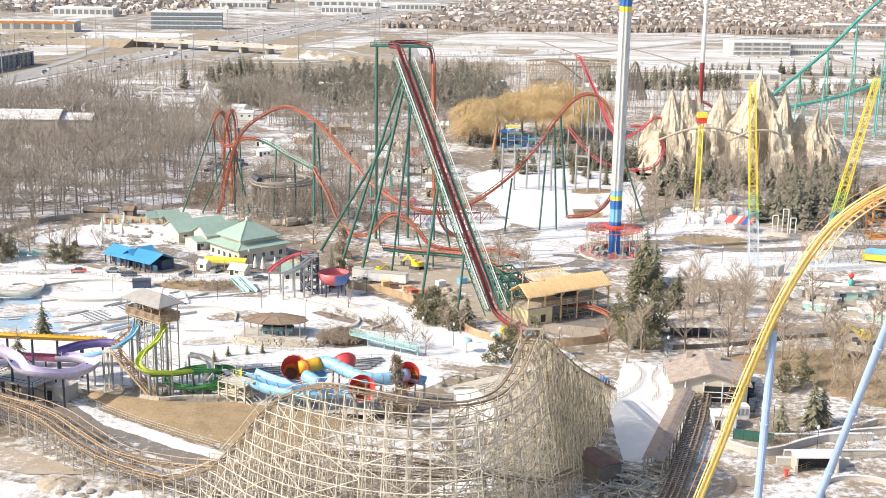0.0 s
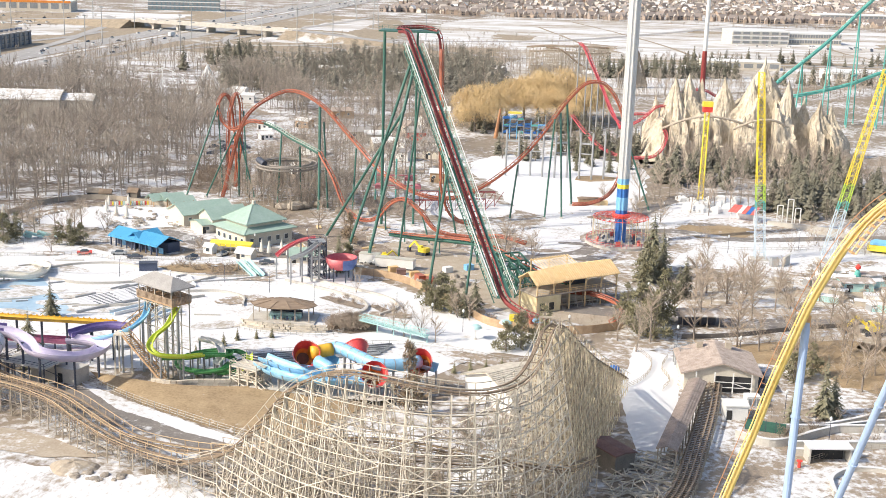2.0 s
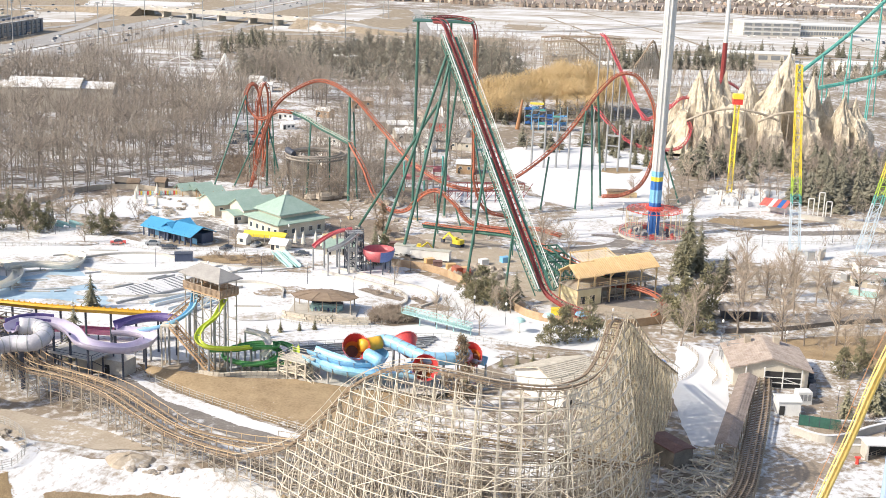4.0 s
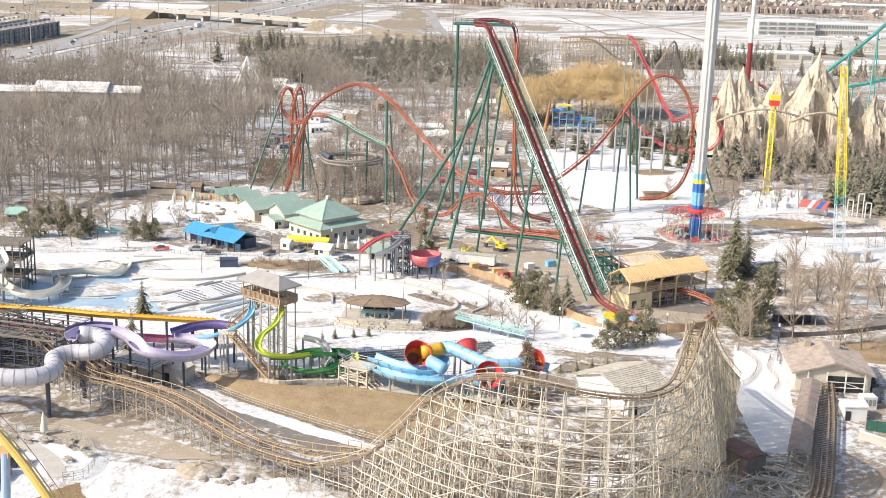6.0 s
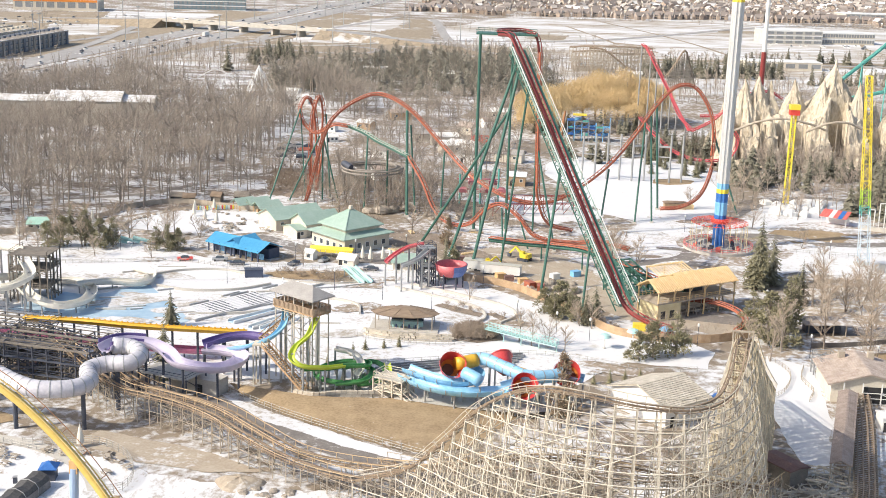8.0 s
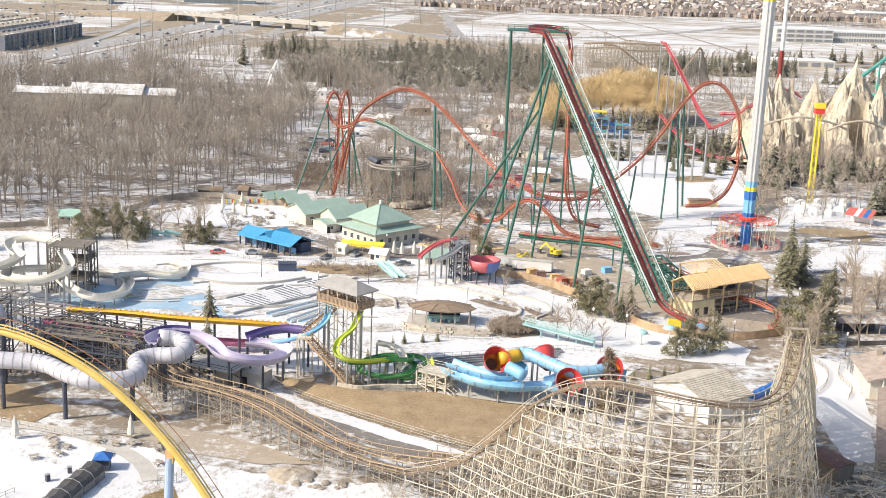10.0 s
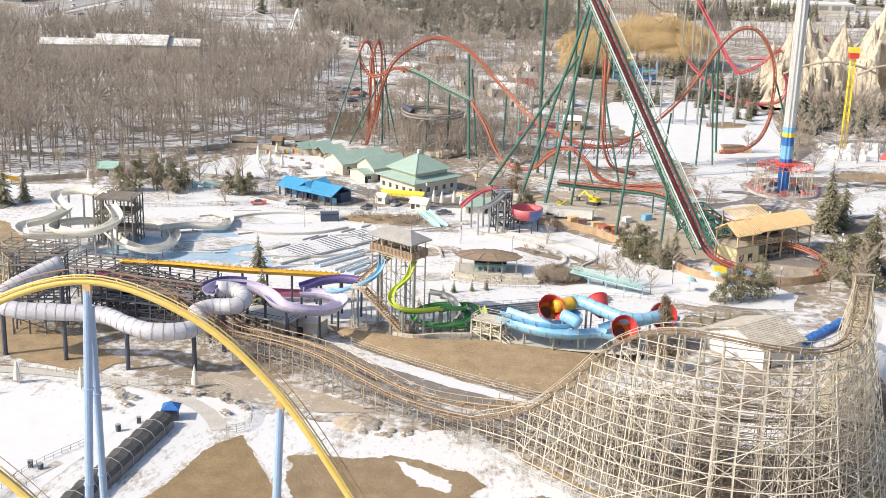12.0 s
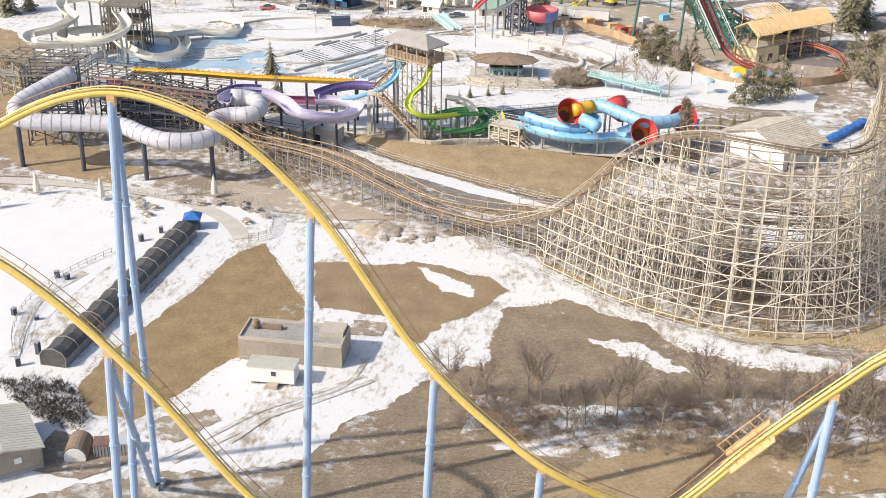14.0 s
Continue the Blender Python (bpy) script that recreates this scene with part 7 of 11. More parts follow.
for a, b, w in (((-100.4, 295.2), (-89.6, 309.1), 2.4), ((-91.3, 290.6), (-85, 301.4), 2.4), ((-94.6, 291.2), (-87.6, 302.6), 1.6)):
    th = thing("landing_channel", "pale blue landing channel with white sides", "water slide", group="landing channels")
    a, b = Vector((*a, 0.2)), Vector((*b, 0.3))
    n = (b - a).cross(Vector((0, 0, 1))).normalized()
    part("channel_floor", MB().beam(tuple(a), tuple(b), w, 0.2), M_POOL, th)
    for sg in (-0.5, 0.5):
        part("side_wall", MB().beam(tuple(a + n * sg * w + Vector((0, 0, 0.3))), tuple(b + n * sg * w + Vector((0, 0, 0.3))), 0.22, 0.8), M_WHITE, th)
patch("ground_hedge_bed", [(-103, 342), (-97, 338), (-90, 337.6), (-82, 340), (-78, 345), (-80, 349), (-90, 347), (-98, 345.4)], 0.2, M_GRASS, "brown planting bed with low dry shrubs", "ground", 0.5, 1.2, 41.0)
for k in range(4):
    th = thing("lane_channel", "long grey racing channel beside the lawn", "water slide", group="racing lanes")
    o = k * 1.9
    a, b = Vector((-62 + o * 0.4, 263 + o, 0)), Vector((-30 + o * 0.4, 276 + o, 0))
    s = Vector((-0.36, 0.93, 0))
    part("channel_floor", MB().beam(tuple(a + Vector((0, 0, 0.25))), tuple(b + Vector((0, 0, 0.5))), 1.0, 0.2), M_LANE, th)
    for sg in (-0.7, 0.7):
        part("kerb", MB().beam(tuple(a + s * sg + Vector((0, 0, 0.35))), tuple(b + s * sg + Vector((0, 0, 0.6))), 0.25, 0.5), M_GREYST, th)
for pts in ([(-128, 324), (-118, 321), (-106, 324), (-98, 331)], [(-100, 322), (-90, 326), (-84, 334)], [(-112, 300), (-100, 303), (-90, 309), (-82, 315)], [(-134, 332), (-126, 340), (-114, 343), (-104, 338)], [(-60, 338), (-46, 330), (-34, 322), (-30, 314), (-34, 306)], [(-64, 334), (-50, 326), (-40, 318), (-38, 310), (-42, 302)], [(-88, 318), (-80, 320), (-72, 316), (-70, 308)]):
    mb = MB()
    l2 = spline([(x, y, 0.35) for x, y in pts], 1.5)
    for a, b in zip(l2, l2[1:]):
        mb.beam(a, b, 0.5, 0.7)
    tagged(part("river_wall", mb, M_CONC), "low curved concrete wall of the lazy river", "wall", kind="structure")

# roofed start tower with blue and lime slides
M_POSTW = mat("grey_beige_post", (0.42, 0.39, 0.33), (0.52, 0.49, 0.42), 0.5, 0.8)
ST = pose(-75.6, 258.2, 0, 0, 0, -35)
th = thing("slide_tower", "timber slide tower with grey hip roof and brown deck", "tower", ST)
for i in range(5):
    for j in (-1, 1):
        part("post", MB().beam((-5.6 + 2.8 * i, j * 2.4, 0), (-5.6 + 2.8 * i, j * 2.4, 19.8), 0.2), M_POSTW, th)
part("deck", MB().box((0, 0, 16.2), (12, 5.2, 0.4)), M_DECK, th)
for y in (-3.25, 3.25):
    mb = MB().beam((-6.1, y * 0.8, 17.75), (6.1, y * 0.8, 17.75), 0.18, 0.14)
    for k in range(31):
        mb.box((-6 + 0.4 * k, y * 0.8, 17.0), (0.27, 0.1, 1.4 - 0.1 * (k % 3)))
    tagged(part("parapet", mb, M_PARAPET, th, "brown board parapet"), kind="stuff")
for x in (-6.05, 6.05):
    mb = MB().beam((x, -2.6, 17.75), (x, 2.6, 17.75), 0.18, 0.14)
    for k in range(13):
        mb.box((x, -2.4 + 0.4 * k, 17.0), (0.1, 0.27, 1.4 - 0.1 * (k % 3)))
    tagged(part("parapet", mb, M_PARAPET, th, "brown board parapet"), kind="stuff")
part("roof", MB().hip(11.6, 5.2, 19.8, 2.1, 0.8, 6.5, 0.25), M_SHINGLE, th, "grey shingled hip roof")
for k in range(3):
    z0, z1 = k * 5.2, (k + 1) * 5.2
    for s in (-1, 1):
        part("brace", MB().beam((-2.8 * s, -2.4, z0), (2.8 * s, -2.4, z1), 0.12).beam((-2.8 * s, 2.4, z0), (2.8 * s, 2.4, z1), 0.12), M_POSTW, th)
    part("tie_beam", MB().beam((-5.6, -2.4, z1), (5.6, -2.4, z1), 0.16).beam((-5.6, 2.4, z1), (5.6, 2.4, z1), 0.16), M_POSTW, th)


def stair_run(name, a, b, w, label, m=M_DECK):
    th = thing(name, label, "stairs")
    a, b = Vector(a), Vector(b)
    n = max(4, int(abs(a.z - b.z) / 0.32))
    d = (b - a)
    s = Vector((-d.y, d.x, 0)).normalized()
    for sg in (-1, 1):
        o = s * w / 2 * sg
        part("stringer", MB().beam(tuple(a + o), tuple(b + o), 0.14, 0.45), m, th)
        mb = MB().beam(tuple(a + o + Vector((0, 0, 1.1))), tuple(b + o + Vector((0, 0, 1.1))), 0.12)
        for k in range(0, n + 1, 3):
            q = a + d * k / n + o
            mb.beam(tuple(q), tuple(q + Vector((0, 0, 1.1))), 0.1)
        part("railing", mb, m, th)
    for k in range(n):
        q = a + d * (k + 0.5) / n
        part("tread", MB().box(tuple(q), (0.4 + 0 * k, w, 0.07), math.atan2(d.y, d.x)), m, th)
    return th


stair_run("timber_stair", (-82.5, 252.5, 9.5), (-73.0, 248.2, 1.4), 2.2, "brown timber stair up to the slide tower", M_DECK)
stair_run("timber_stair", (-76, 262, 16.2), (-84, 255.5, 9.5), 2.0, "brown timber stair below the slide tower deck", M_DECK)
part("landing", MB().box((-83.5, 253.6, 9.4), (3.2, 3.2, 0.3)), M_WOOD, th)
for dx, dy in ((-1.4, -1.4), (1.4, 1.4), (-1.4, 1.4)):
    part("landing_post", MB().beam((-83.5 + dx, 253.6 + dy, 0), (-83.5 + dx, 253.6 + dy, 9.3), 0.3), M_WOOD, th)
for c in list(th.children):
    if c.name.startswith("landing"):
        c.matrix_parent_inverse = ST.inverted()
stair_run("timber_stair", (-57.5, 251, 5.0), (-49.8, 245.6, 1.0), 2.4, "pale timber stair to the raft slide", M_WOOD)
th = frame_tower("raft_slide_platform", -54.5, 249.5, 7, 5, [2.6, 5.2], "pale timber start platform for the raft slide", M_WOOD, M_WOOD, -25, 2.4)
flume("blue_flume", [(-79.5, 260, 16), (-79.4, 256.5, 13), (-81.4, 254.5, 11), (-85.5, 254.6, 9), (-89.2, 256.5, 7.4), (-93, 259, 6.2)], 0.62, M_RAFT, "light blue open slide curving down from the tower", 5, M_GREYST)
flume("lime_flume", [(-71.8, 255.4, 15.6), (-73.2, 252.2, 12.4), (-75.6, 250.6, 10.2), (-75.9, 248.2, 8.6), (-74.0, 247.2, 7.5), (-69.5, 249, 6.6), (-65.4, 252.6, 6)], 0.58, M_LSLIDE, "bright lime green slide spiralling off the tower", 5, M_GREYST)
flume("white_flume", [(-62.8, 253.0, 4.2), (-62.2, 255, 4.8), (-63.1, 258.6, 5.4), (-65.2, 262, 5.8), (-69, 262.5, 6.4)], 0.75, M_CREAM, "short white curved slide piece", 4, M_GREYST)
flume("green_flume", [(-65.4, 252.6, 6), (-61, 256, 5.2), (-62, 260.5, 4.4), (-67, 261.5, 3.8), (-71.3, 258, 3.3), (-71.3, 253.4, 2.9), (-67, 251.8, 2.5), (-62.5, 254, 2.2), (-61.3, 260, 1.9)], 0.6, M_GSLIDE, "dark green coiled open slide", 4, M_GREYST)
flume("green_flume", [(-66, 255, 4.6), (-60.5, 262, 4), (-57.6, 259.5, 3.4), (-57.6, 254.9, 2.6), (-61.5, 253.4, 1.8), (-66, 254.4, 1.4)], 0.58, M_GSLIDE, "green open slide loop near the ground", 4, M_GREYST)
flume("lime_flume", [(-57.2, 260, 4.4), (-56.4, 256.5, 3.6), (-57.4, 253.6, 2.8)], 0.6, M_LSLIDE, "short lime green slide bend", 3, M_GREYST)
# low stone wall of separate blocks round the tower foot
th = thing("stone_wall", "low wall of pale tan stone blocks at the slide foot", "wall")
ln = spline([(-75.5, 246.6, 0), (-71, 245.6, 0), (-66, 247.4, 0), (-60, 248.4, 0), (-55.5, 249.6, 0)], 1.15)
blk = MB().box((0, 0, 0), (1.08, 0.7, 0.68))
shared = None
for row in range(2):
    for i, (a, b) in enumerate(zip(ln, ln[1:])):
        t = math.atan2(b[1] - a[1], b[0] - a[0])
        if shared is None:
            o = part("stone_block", blk, M_STONE, th)
            shared = o.data
        else:
            o = new("stone_block", shared)
            o.parent = th
        o.matrix_basis = pose((a[0] + b[0]) / 2 + 0.35 * row, (a[1] + b[1]) / 2, 1.25 + 0.7 * row - 0.2, 0, 0, math.degrees(t) + (i * 37 % 7) - 3)

# raft slide with red funnels
M_THROAT = mat("tube_throat_shade", (0.10, 0.045, 0.03), (0.16, 0.07, 0.04), 0.3, 0.6)
def funnel(c, face, r, up=0.35):
    """A red cone with an orange inside, open towards face (an angle)."""
    th = thing("slide_funnel", "large red fibreglass funnel, orange inside", "water slide", group="slide funnels")
    d = Vector((math.cos(face), math.sin(face), up)).normalized()
    c = Vector(c)
    back = c - d * r * 1.5
    part("funnel_shell", MB().sweep([tuple(back), tuple(c - d * r * 0.8), tuple(c)], [r * 0.38, r * 0.72, r], 22, cap=False), M_FUNNEL, th, smooth=True)
    part("funnel_lining", MB().sweep([tuple(back + d * 0.1), tuple(c - d * r * 1.15), tuple(c - d * r * 0.8)], [r * 0.34, r * 0.5, r * 0.66], 22, cap=False), M_FUNIN, th, "orange inner lining", smooth=True)
    # dark disc that stands for the shade inside the tube
    part("funnel_throat", MB().rod(tuple(back + d * r * 0.25), tuple(back + d * r * 0.4), r * 0.44, None, 16), M_THROAT, th, "dark disc painting the shade in the tube throat")
    part("rim", MB().sweep([tuple(c - d * 0.12), tuple(c + d * 0.08)], [r * 1.05, r * 1.05], 22, cap=False), M_FUNNEL, th)
    for s in (-0.5, 0.5):
        q = c - d * r * 0.5 + Vector((s * r, 0, -r * 0.5))
        part("post", MB().rod((q.x, q.y, 0), tuple(q), 0.18, None, 8), M_GREYST, th)
    return th


funnel((-42.0, 247.4, 9.2), radians(-62), 2.9, 0.75)
funnel((-32.6, 253.8, 9.0), radians(115), 2.7, 0.6)
funnel((-27.0, 242.6, 7.2), radians(-70), 2.8, 0.6)
funnel((-18.6, 249.6, 8.0), radians(-105), 2.9, 0.6)
RAFT = [[(-52.5, 249.5, 6.4), (-50.3, 247.4, 6), (-45.2, 243.9, 5.8), (-38.1, 243.4, 5.5), (-32.4, 245.4, 5.4), (-28.6, 244.4, 5.6)], [(-52.0, 250.5, 7.4), (-48.6, 248.6, 7), (-43.4, 246.0, 6.8), (-38.4, 246.4, 6.8), (-37.0, 250, 7.2), (-39.5, 252.4, 8)], [(-31.3, 246.4, 6.0), (-25.7, 250.4, 6.6), (-19.8, 253.0, 7), (-15, 252, 6.6)]]
for p in RAFT:
    flume("raft_flume", p, 1.5, M_RAFT, "wide sky blue raft slide on grey posts", 6, M_GREYST, rings=3.0, arc=(-0.24, 0.24), group="raft slides")
flume("raft_tube", [(-40.5, 251.4, 8.2), (-36.5, 252.2, 9.2), (-31.5, 249.2, 8.6), (-26.7, 246.3, 8), (-22.1, 248.0, 7.6), (-18.6, 251.0, 7.6)], 1.35, M_RAFT, "sky blue closed raft tube between funnels", 6, M_GREYST, True, 2.2, group="raft slides")
flume("raft_tube", [(-41.5, 249.2, 8.8), (-39.2, 250.8, 8.8), (-37.4, 251.8, 9.0)], 1.42, M_YSLIDE, "yellow joint piece of the raft tube", 0, M_GREYST, True)
flume("raft_tube", [(-33.4, 251.8, 8.6), (-30.0, 248.4, 8.8), (-27.0, 246.6, 8.6)], 0.8, M_YSLIDE, "yellow narrow piece below the funnel", 0, M_GREYST, True)
flume("raft_tube", [(-39.6, 246.4, 8.0), (-37.6, 245.0, 7.6), (-36.2, 244.2, 7.0)], 1.3, M_RAFT, "sky blue open tube mouth", 3, M_GREYST, True)
patch("raft_pad", [(-54, 246), (-40, 243.2), (-26, 242), (-16, 247), (-18, 256), (-40, 257), (-54, 254)], 1.5, M_CONC, "concrete pad under the raft slide", "floor", 0.4, 2, 33.0)

M_FADED = mat("faded_red_fibreglass", (0.56, 0.10, 0.12), (0.66, 0.19, 0.20), 0.3, 0.45)
M_SKIRT = mat("blue_panel_fibreglass", (0.10, 0.17, 0.42), (0.16, 0.24, 0.52), 0.3, 0.45)
# bowl slide and teal children's slides
th = thing("bowl_slide", "red and blue bowl slide on grey frame", "water slide", pose(-49, 338, 0))
part("bowl", MB().lathe([(1.2, 3.2), (3.2, 3.6), (4.2, 5.2), (4.4, 6.8), (4.2, 6.8), (3.9, 5.3), (3.0, 3.8), (1.2, 3.4)], (0, 0, 0), 26), M_FADED, th, "faded red bowl", smooth=True)
sk = MB()
for k in range(13):
    t = radians(-75 + 14 * k)
    sk.v += [(q * math.cos(t), q * math.sin(t), z) for q, z in ((3.5, 3.6), (4.4, 5.1), (4.62, 6.7))]
sk.f = [(3 * k + j, 3 * k + 3 + j, 3 * k + 4 + j, 3 * k + 1 + j) for k in range(12) for j in range(2)]
part("bowl_skirt", sk, M_SKIRT, th, "blue outer panels")
for k in range(6):
    t = k * math.pi / 3
    part("post", MB().rod((3.4 * math.cos(t), 3.4 * math.sin(t), 0), (3.4 * math.cos(t), 3.4 * math.sin(t), 4.6), 0.2, None, 8), M_DARKST, th)
frame_tower("bowl_stair_tower", -56, 339, 4.4, 4.4, [3, 6, 9, 11], "dark steel stair tower beside the bowl slide", M_DARKST, M_GREYST, 20, 2.2)
flume("red_flume", [(-57, 341, 11.6), (-61, 340.6, 10.6), (-65, 338, 8.6), (-67, 336, 7)], 0.7, M_FADED, "faded red open slide off the stair tower", 4, M_GREYST)
flume("grey_flume", [(-55, 337, 11.4), (-58, 333, 9.2), (-62, 331, 7.6)], 0.8, M_GREYST, "pale grey open slide off the stair tower", 4, M_GREYST)
for k in range(2):
    flume("teal_flume", [(-79.5 + 2.2 * k, 343 + k, 3.2), (-76.5 + 2.2 * k, 339.5 + k, 1.9), (-73.5 + 2.2 * k, 336 + k, 0.9)], 0.8, M_TEALS, "pale teal straight slide", 3, M_GREYST, group="teal slides")
th = thing("teal_footbridge", "pale teal footbridge with mesh railings over snow", "bridge")
a, b = Vector((-37, 293.5, 2.8)), Vector((-20, 286.5, 1.6))
part("deck", MB().beam(tuple(a), tuple(b), 2.0, 0.25), M_TEALS, th)
s = Vector((0.38, 0.92, 0))
for sg in (-1, 1):
    mb = MB()
    for k in range(19):
        q = a.lerp(b, k / 18) + s * sg
        mb.beam(tuple(q), tuple(q + Vector((0, 0, 1.3))), 0.1)
        if k < 18:
            q2 = a.lerp(b, (k + 1) / 18) + s * sg
            mb.beam(tuple(q), tuple(q2 + Vector((0, 0, 1.3))), 0.07)
    mb.beam(tuple(a + s * sg + Vector((0, 0, 1.3))), tuple(b + s * sg + Vector((0, 0, 1.3))), 0.12)
    part("railing", mb, M_TEALS, th)
for k in range(5):
    q = a.lerp(b, k / 4)
    part("post", MB().beam((q.x, q.y, 0), (q.x, q.y, q.z), 0.25), M_TEALS, th)

# open pavilion with stone terrace
M_NAVYS = mat("dark_blue_plastic", (0.06, 0.10, 0.20), (0.10, 0.15, 0.27), 0.4, 0.5)
th = thing("pavilion", "open pavilion with brown shingle roof on timber posts", "pavilion", pose(-57.5, 299.5, 0))
rf = part("roof", MB().lathe([(0.98, 3.75), (1.0, 3.95), (0.8, 4.35), (0.4, 5.1), (0.0, 5.35)], (0, 0, 0), 10), M_BSHINGLE, th)
rf.matrix_basis = Matrix.Diagonal((8.6, 4.9, 1, 1))
for k in range(10):
    t = math.pi * k / 5
    part("hip_cap", MB().beam((8.6 * math.cos(t), 4.9 * math.sin(t), 4.02), (3.4 * math.cos(t), 1.95 * math.sin(t), 5.16), 0.22, 0.1), M_BSHINGLE, th)
    if k % 5:
        part("bar_stool", MB().box((-3.6 + 0.8 * k, -1.6, 0.8), (0.4, 0.4, 0.8)), M_TEALS if k % 2 else M_NAVYS, th, "small stool at the counter")
for i in range(5):
    for y in (-3.9, 3.9):
        part("post", MB().beam((-7.0 + 3.5 * i, y * 0.85, 0), (-7.0 + 3.5 * i, y * 0.85, 4.0), 0.26), M_WOODDK, th)
part("floor_slab", MB().box((0, 0, 0.2), (17, 9, 0.4)), M_CONC, th)
part("bar_counter", MB().box((0.5, 0.2, 1.0), (8, 1.6, 1.2)), M_TEALS, th, "teal counter under the roof")
part("bar_back", MB().box((0.5, 1.6, 1.2), (8, 0.3, 1.6)), M_DARKST, th)
th = thing("stone_terrace", "tan stone retaining wall of the pavilion terrace", "wall")
ln = spline([(-67, 292, 0), (-60, 289.6, 0), (-52, 289.2, 0), (-45, 290, 0)], 1.3)
shared = None
for row in range(3):
    for i, (a, b) in enumerate(zip(ln, ln[1:])):
        t = math.atan2(b[1] - a[1], b[0] - a[0])
        if shared is None:
            o = part("stone_block", MB().box((0, 0, 0), (1.22, 0.8, 0.56)), M_STONE, th)
            shared = o.data
        else:
            o = new("stone_block", shared)
            o.parent = th
        o.matrix_basis = pose((a[0] + b[0]) / 2 + 0.5 * (row % 2), (a[1] + b[1]) / 2 + 0.35 * row, 0.28 + 0.56 * row, (i * 29 % 7) - 3, 0, math.degrees(t) + (i * 53 % 19) - 9) @ Matrix.Diagonal((0.75 + 0.06 * (i * 31 % 9), 0.8 + 0.07 * (i * 17 % 6), 0.8 + 0.05 * (i * 13 % 9), 1))

# ---------------------------------------------------------------- fences, lamps, patches of dirt, small walls
def fence(pts, h, step, m, label, rails=2, post=0.09, board=False):
    th = thing("fence", label, "fence")
    ln = spline([(x, y, 0) for x, y in pts], step)
    shared = None
    for p in ln:
        if shared is None:
            shared = part("post", MB().box((0, 0, h / 2), (post, post, h)), m, th)
            shared.matrix_basis = pose(*p)
        else:
            o = new("post", shared.data)
            o.parent = th
            o.matrix_basis = pose(*p)
    if board:
        for a, b in zip(ln, ln[1:]):
            part("board_panel", MB().beam((a[0], a[1], h * 0.5), (b[0], b[1], h * 0.5), 0.08, h * 0.9), m, th)
    else:
        for k in range(rails):
            z = h * (k + 1) / rails - 0.05
            part("rail", MB().sweep([(p[0], p[1], z) for p in ln], post * 0.5, 4), m, th)
    return th


M_LINK = mat("galvanised_fence", (0.38, 0.37, 0.35), (0.48, 0.47, 0.44), 0.5, 0.6, 0.4)
M_DKFENCE = mat("dark_fence", (0.12, 0.11, 0.10), (0.18, 0.165, 0.15), 0.5, 0.7)
fence([(-92, 250), (-84, 243.5), (-74, 236.5), (-62, 229.5), (-50, 223), (-42, 219)], 1.6, 2.2, M_LINK, "wire fence at the foot of the grass bank", 3)
fence([(-120, 214.6), (-107.6, 217.3), (-100.0, 212.7), (-95.6, 204.2), (-95.8, 198.1), (-98.5, 196.6)], 1.8, 1.8, M_LINK, "chain link fence round the frozen pond", 4)
fence([(-62, 204), (-52, 194), (-44, 186.5), (-30, 176), (-16, 169), (0, 167)], 1.5, 2.6, M_LINK, "wire fence in front of the timber coaster", 3)
fence([(-176, 219), (-150, 221), (-128, 217), (-113, 211.5)], 1.1, 2.0, M_LINK, "low railing along the concrete path", 2)
fence([(-205, 364), (-193.6, 371), (-181.6, 378), (-171.3, 396.8), (-163, 420), (-150, 428), (-134, 424), (-118, 420)], 1.9, 2.4, M_WOODDK, "weathered board fence between park and woods", board=True)
fence([(-160, 384), (-150, 381), (-136, 380), (-126, 382)], 1.2, 2.0, M_LINK, "low fence beside the wading pool", 2)
fence([(-200, 356), (-175, 352), (-150, 362), (-130, 366), (-124, 372)], 1.2, 2.2, M_LINK, "low metal fence along a snowy path", 2)
fence([(-170, 340), (-150, 345), (-130, 350), (-112, 347), (-100, 350), (-84, 350), (-70, 348)], 1.2, 2.0, M_LINK, "low metal fence behind the pools", 3)
fence([(-68, 290), (-60, 287.4), (-52, 287), (-44, 288), (-40, 292)], 1.2, 1.5, M_LINK, "railing in front of the pavilion terrace", 3)
fence([(-70, 268), (-60, 271), (-46, 276), (-30, 283), (-16, 282), (0, 276), (12, 278)], 1.2, 2.0, M_LINK, "railing beside the racing lanes", 2)
fence([(-46, 258), (-34, 259.5), (-20, 259), (-12, 256)], 1.3, 1.6, M_LINK, "railing behind the raft slide", 3)
fence([(26, 262), (30, 268), (33, 280), (30, 290)], 1.2, 1.6, M_WOODDK, "timber queue railing in the snow", 3)
fence([(34, 262), (36, 268), (35, 276), (37, 284)], 1.2, 1.6, M_WOODDK, "timber queue railing by the station", 3)
fence([(58, 226), (66, 232), (80, 236), (96, 236)], 1.4, 1.6, M_WOODDK, "timber railing by the queue house", 3)
fence([(40, 410), (46, 402), (46, 392), (40, 384)], 1.2, 1.5, M_LINK, "metal queue railing beside the tower", 3)
fence([(55, 398), (72, 396), (92, 400), (112, 398)], 1.3, 2.0, M_LINK, "metal railing by the midway path", 2)
fence([(42, 300), (56, 304), (72, 312), (88, 318)], 1.3, 1.8, M_DKFENCE, "dark timber fence among bare shrubs", board=True)
fence([(-100, 337.5), (-92, 335.4), (-82, 334.6), (-75, 337)], 0.6, 1.4, M_CONC, "low kerb wall of a mulch bed", board=True)
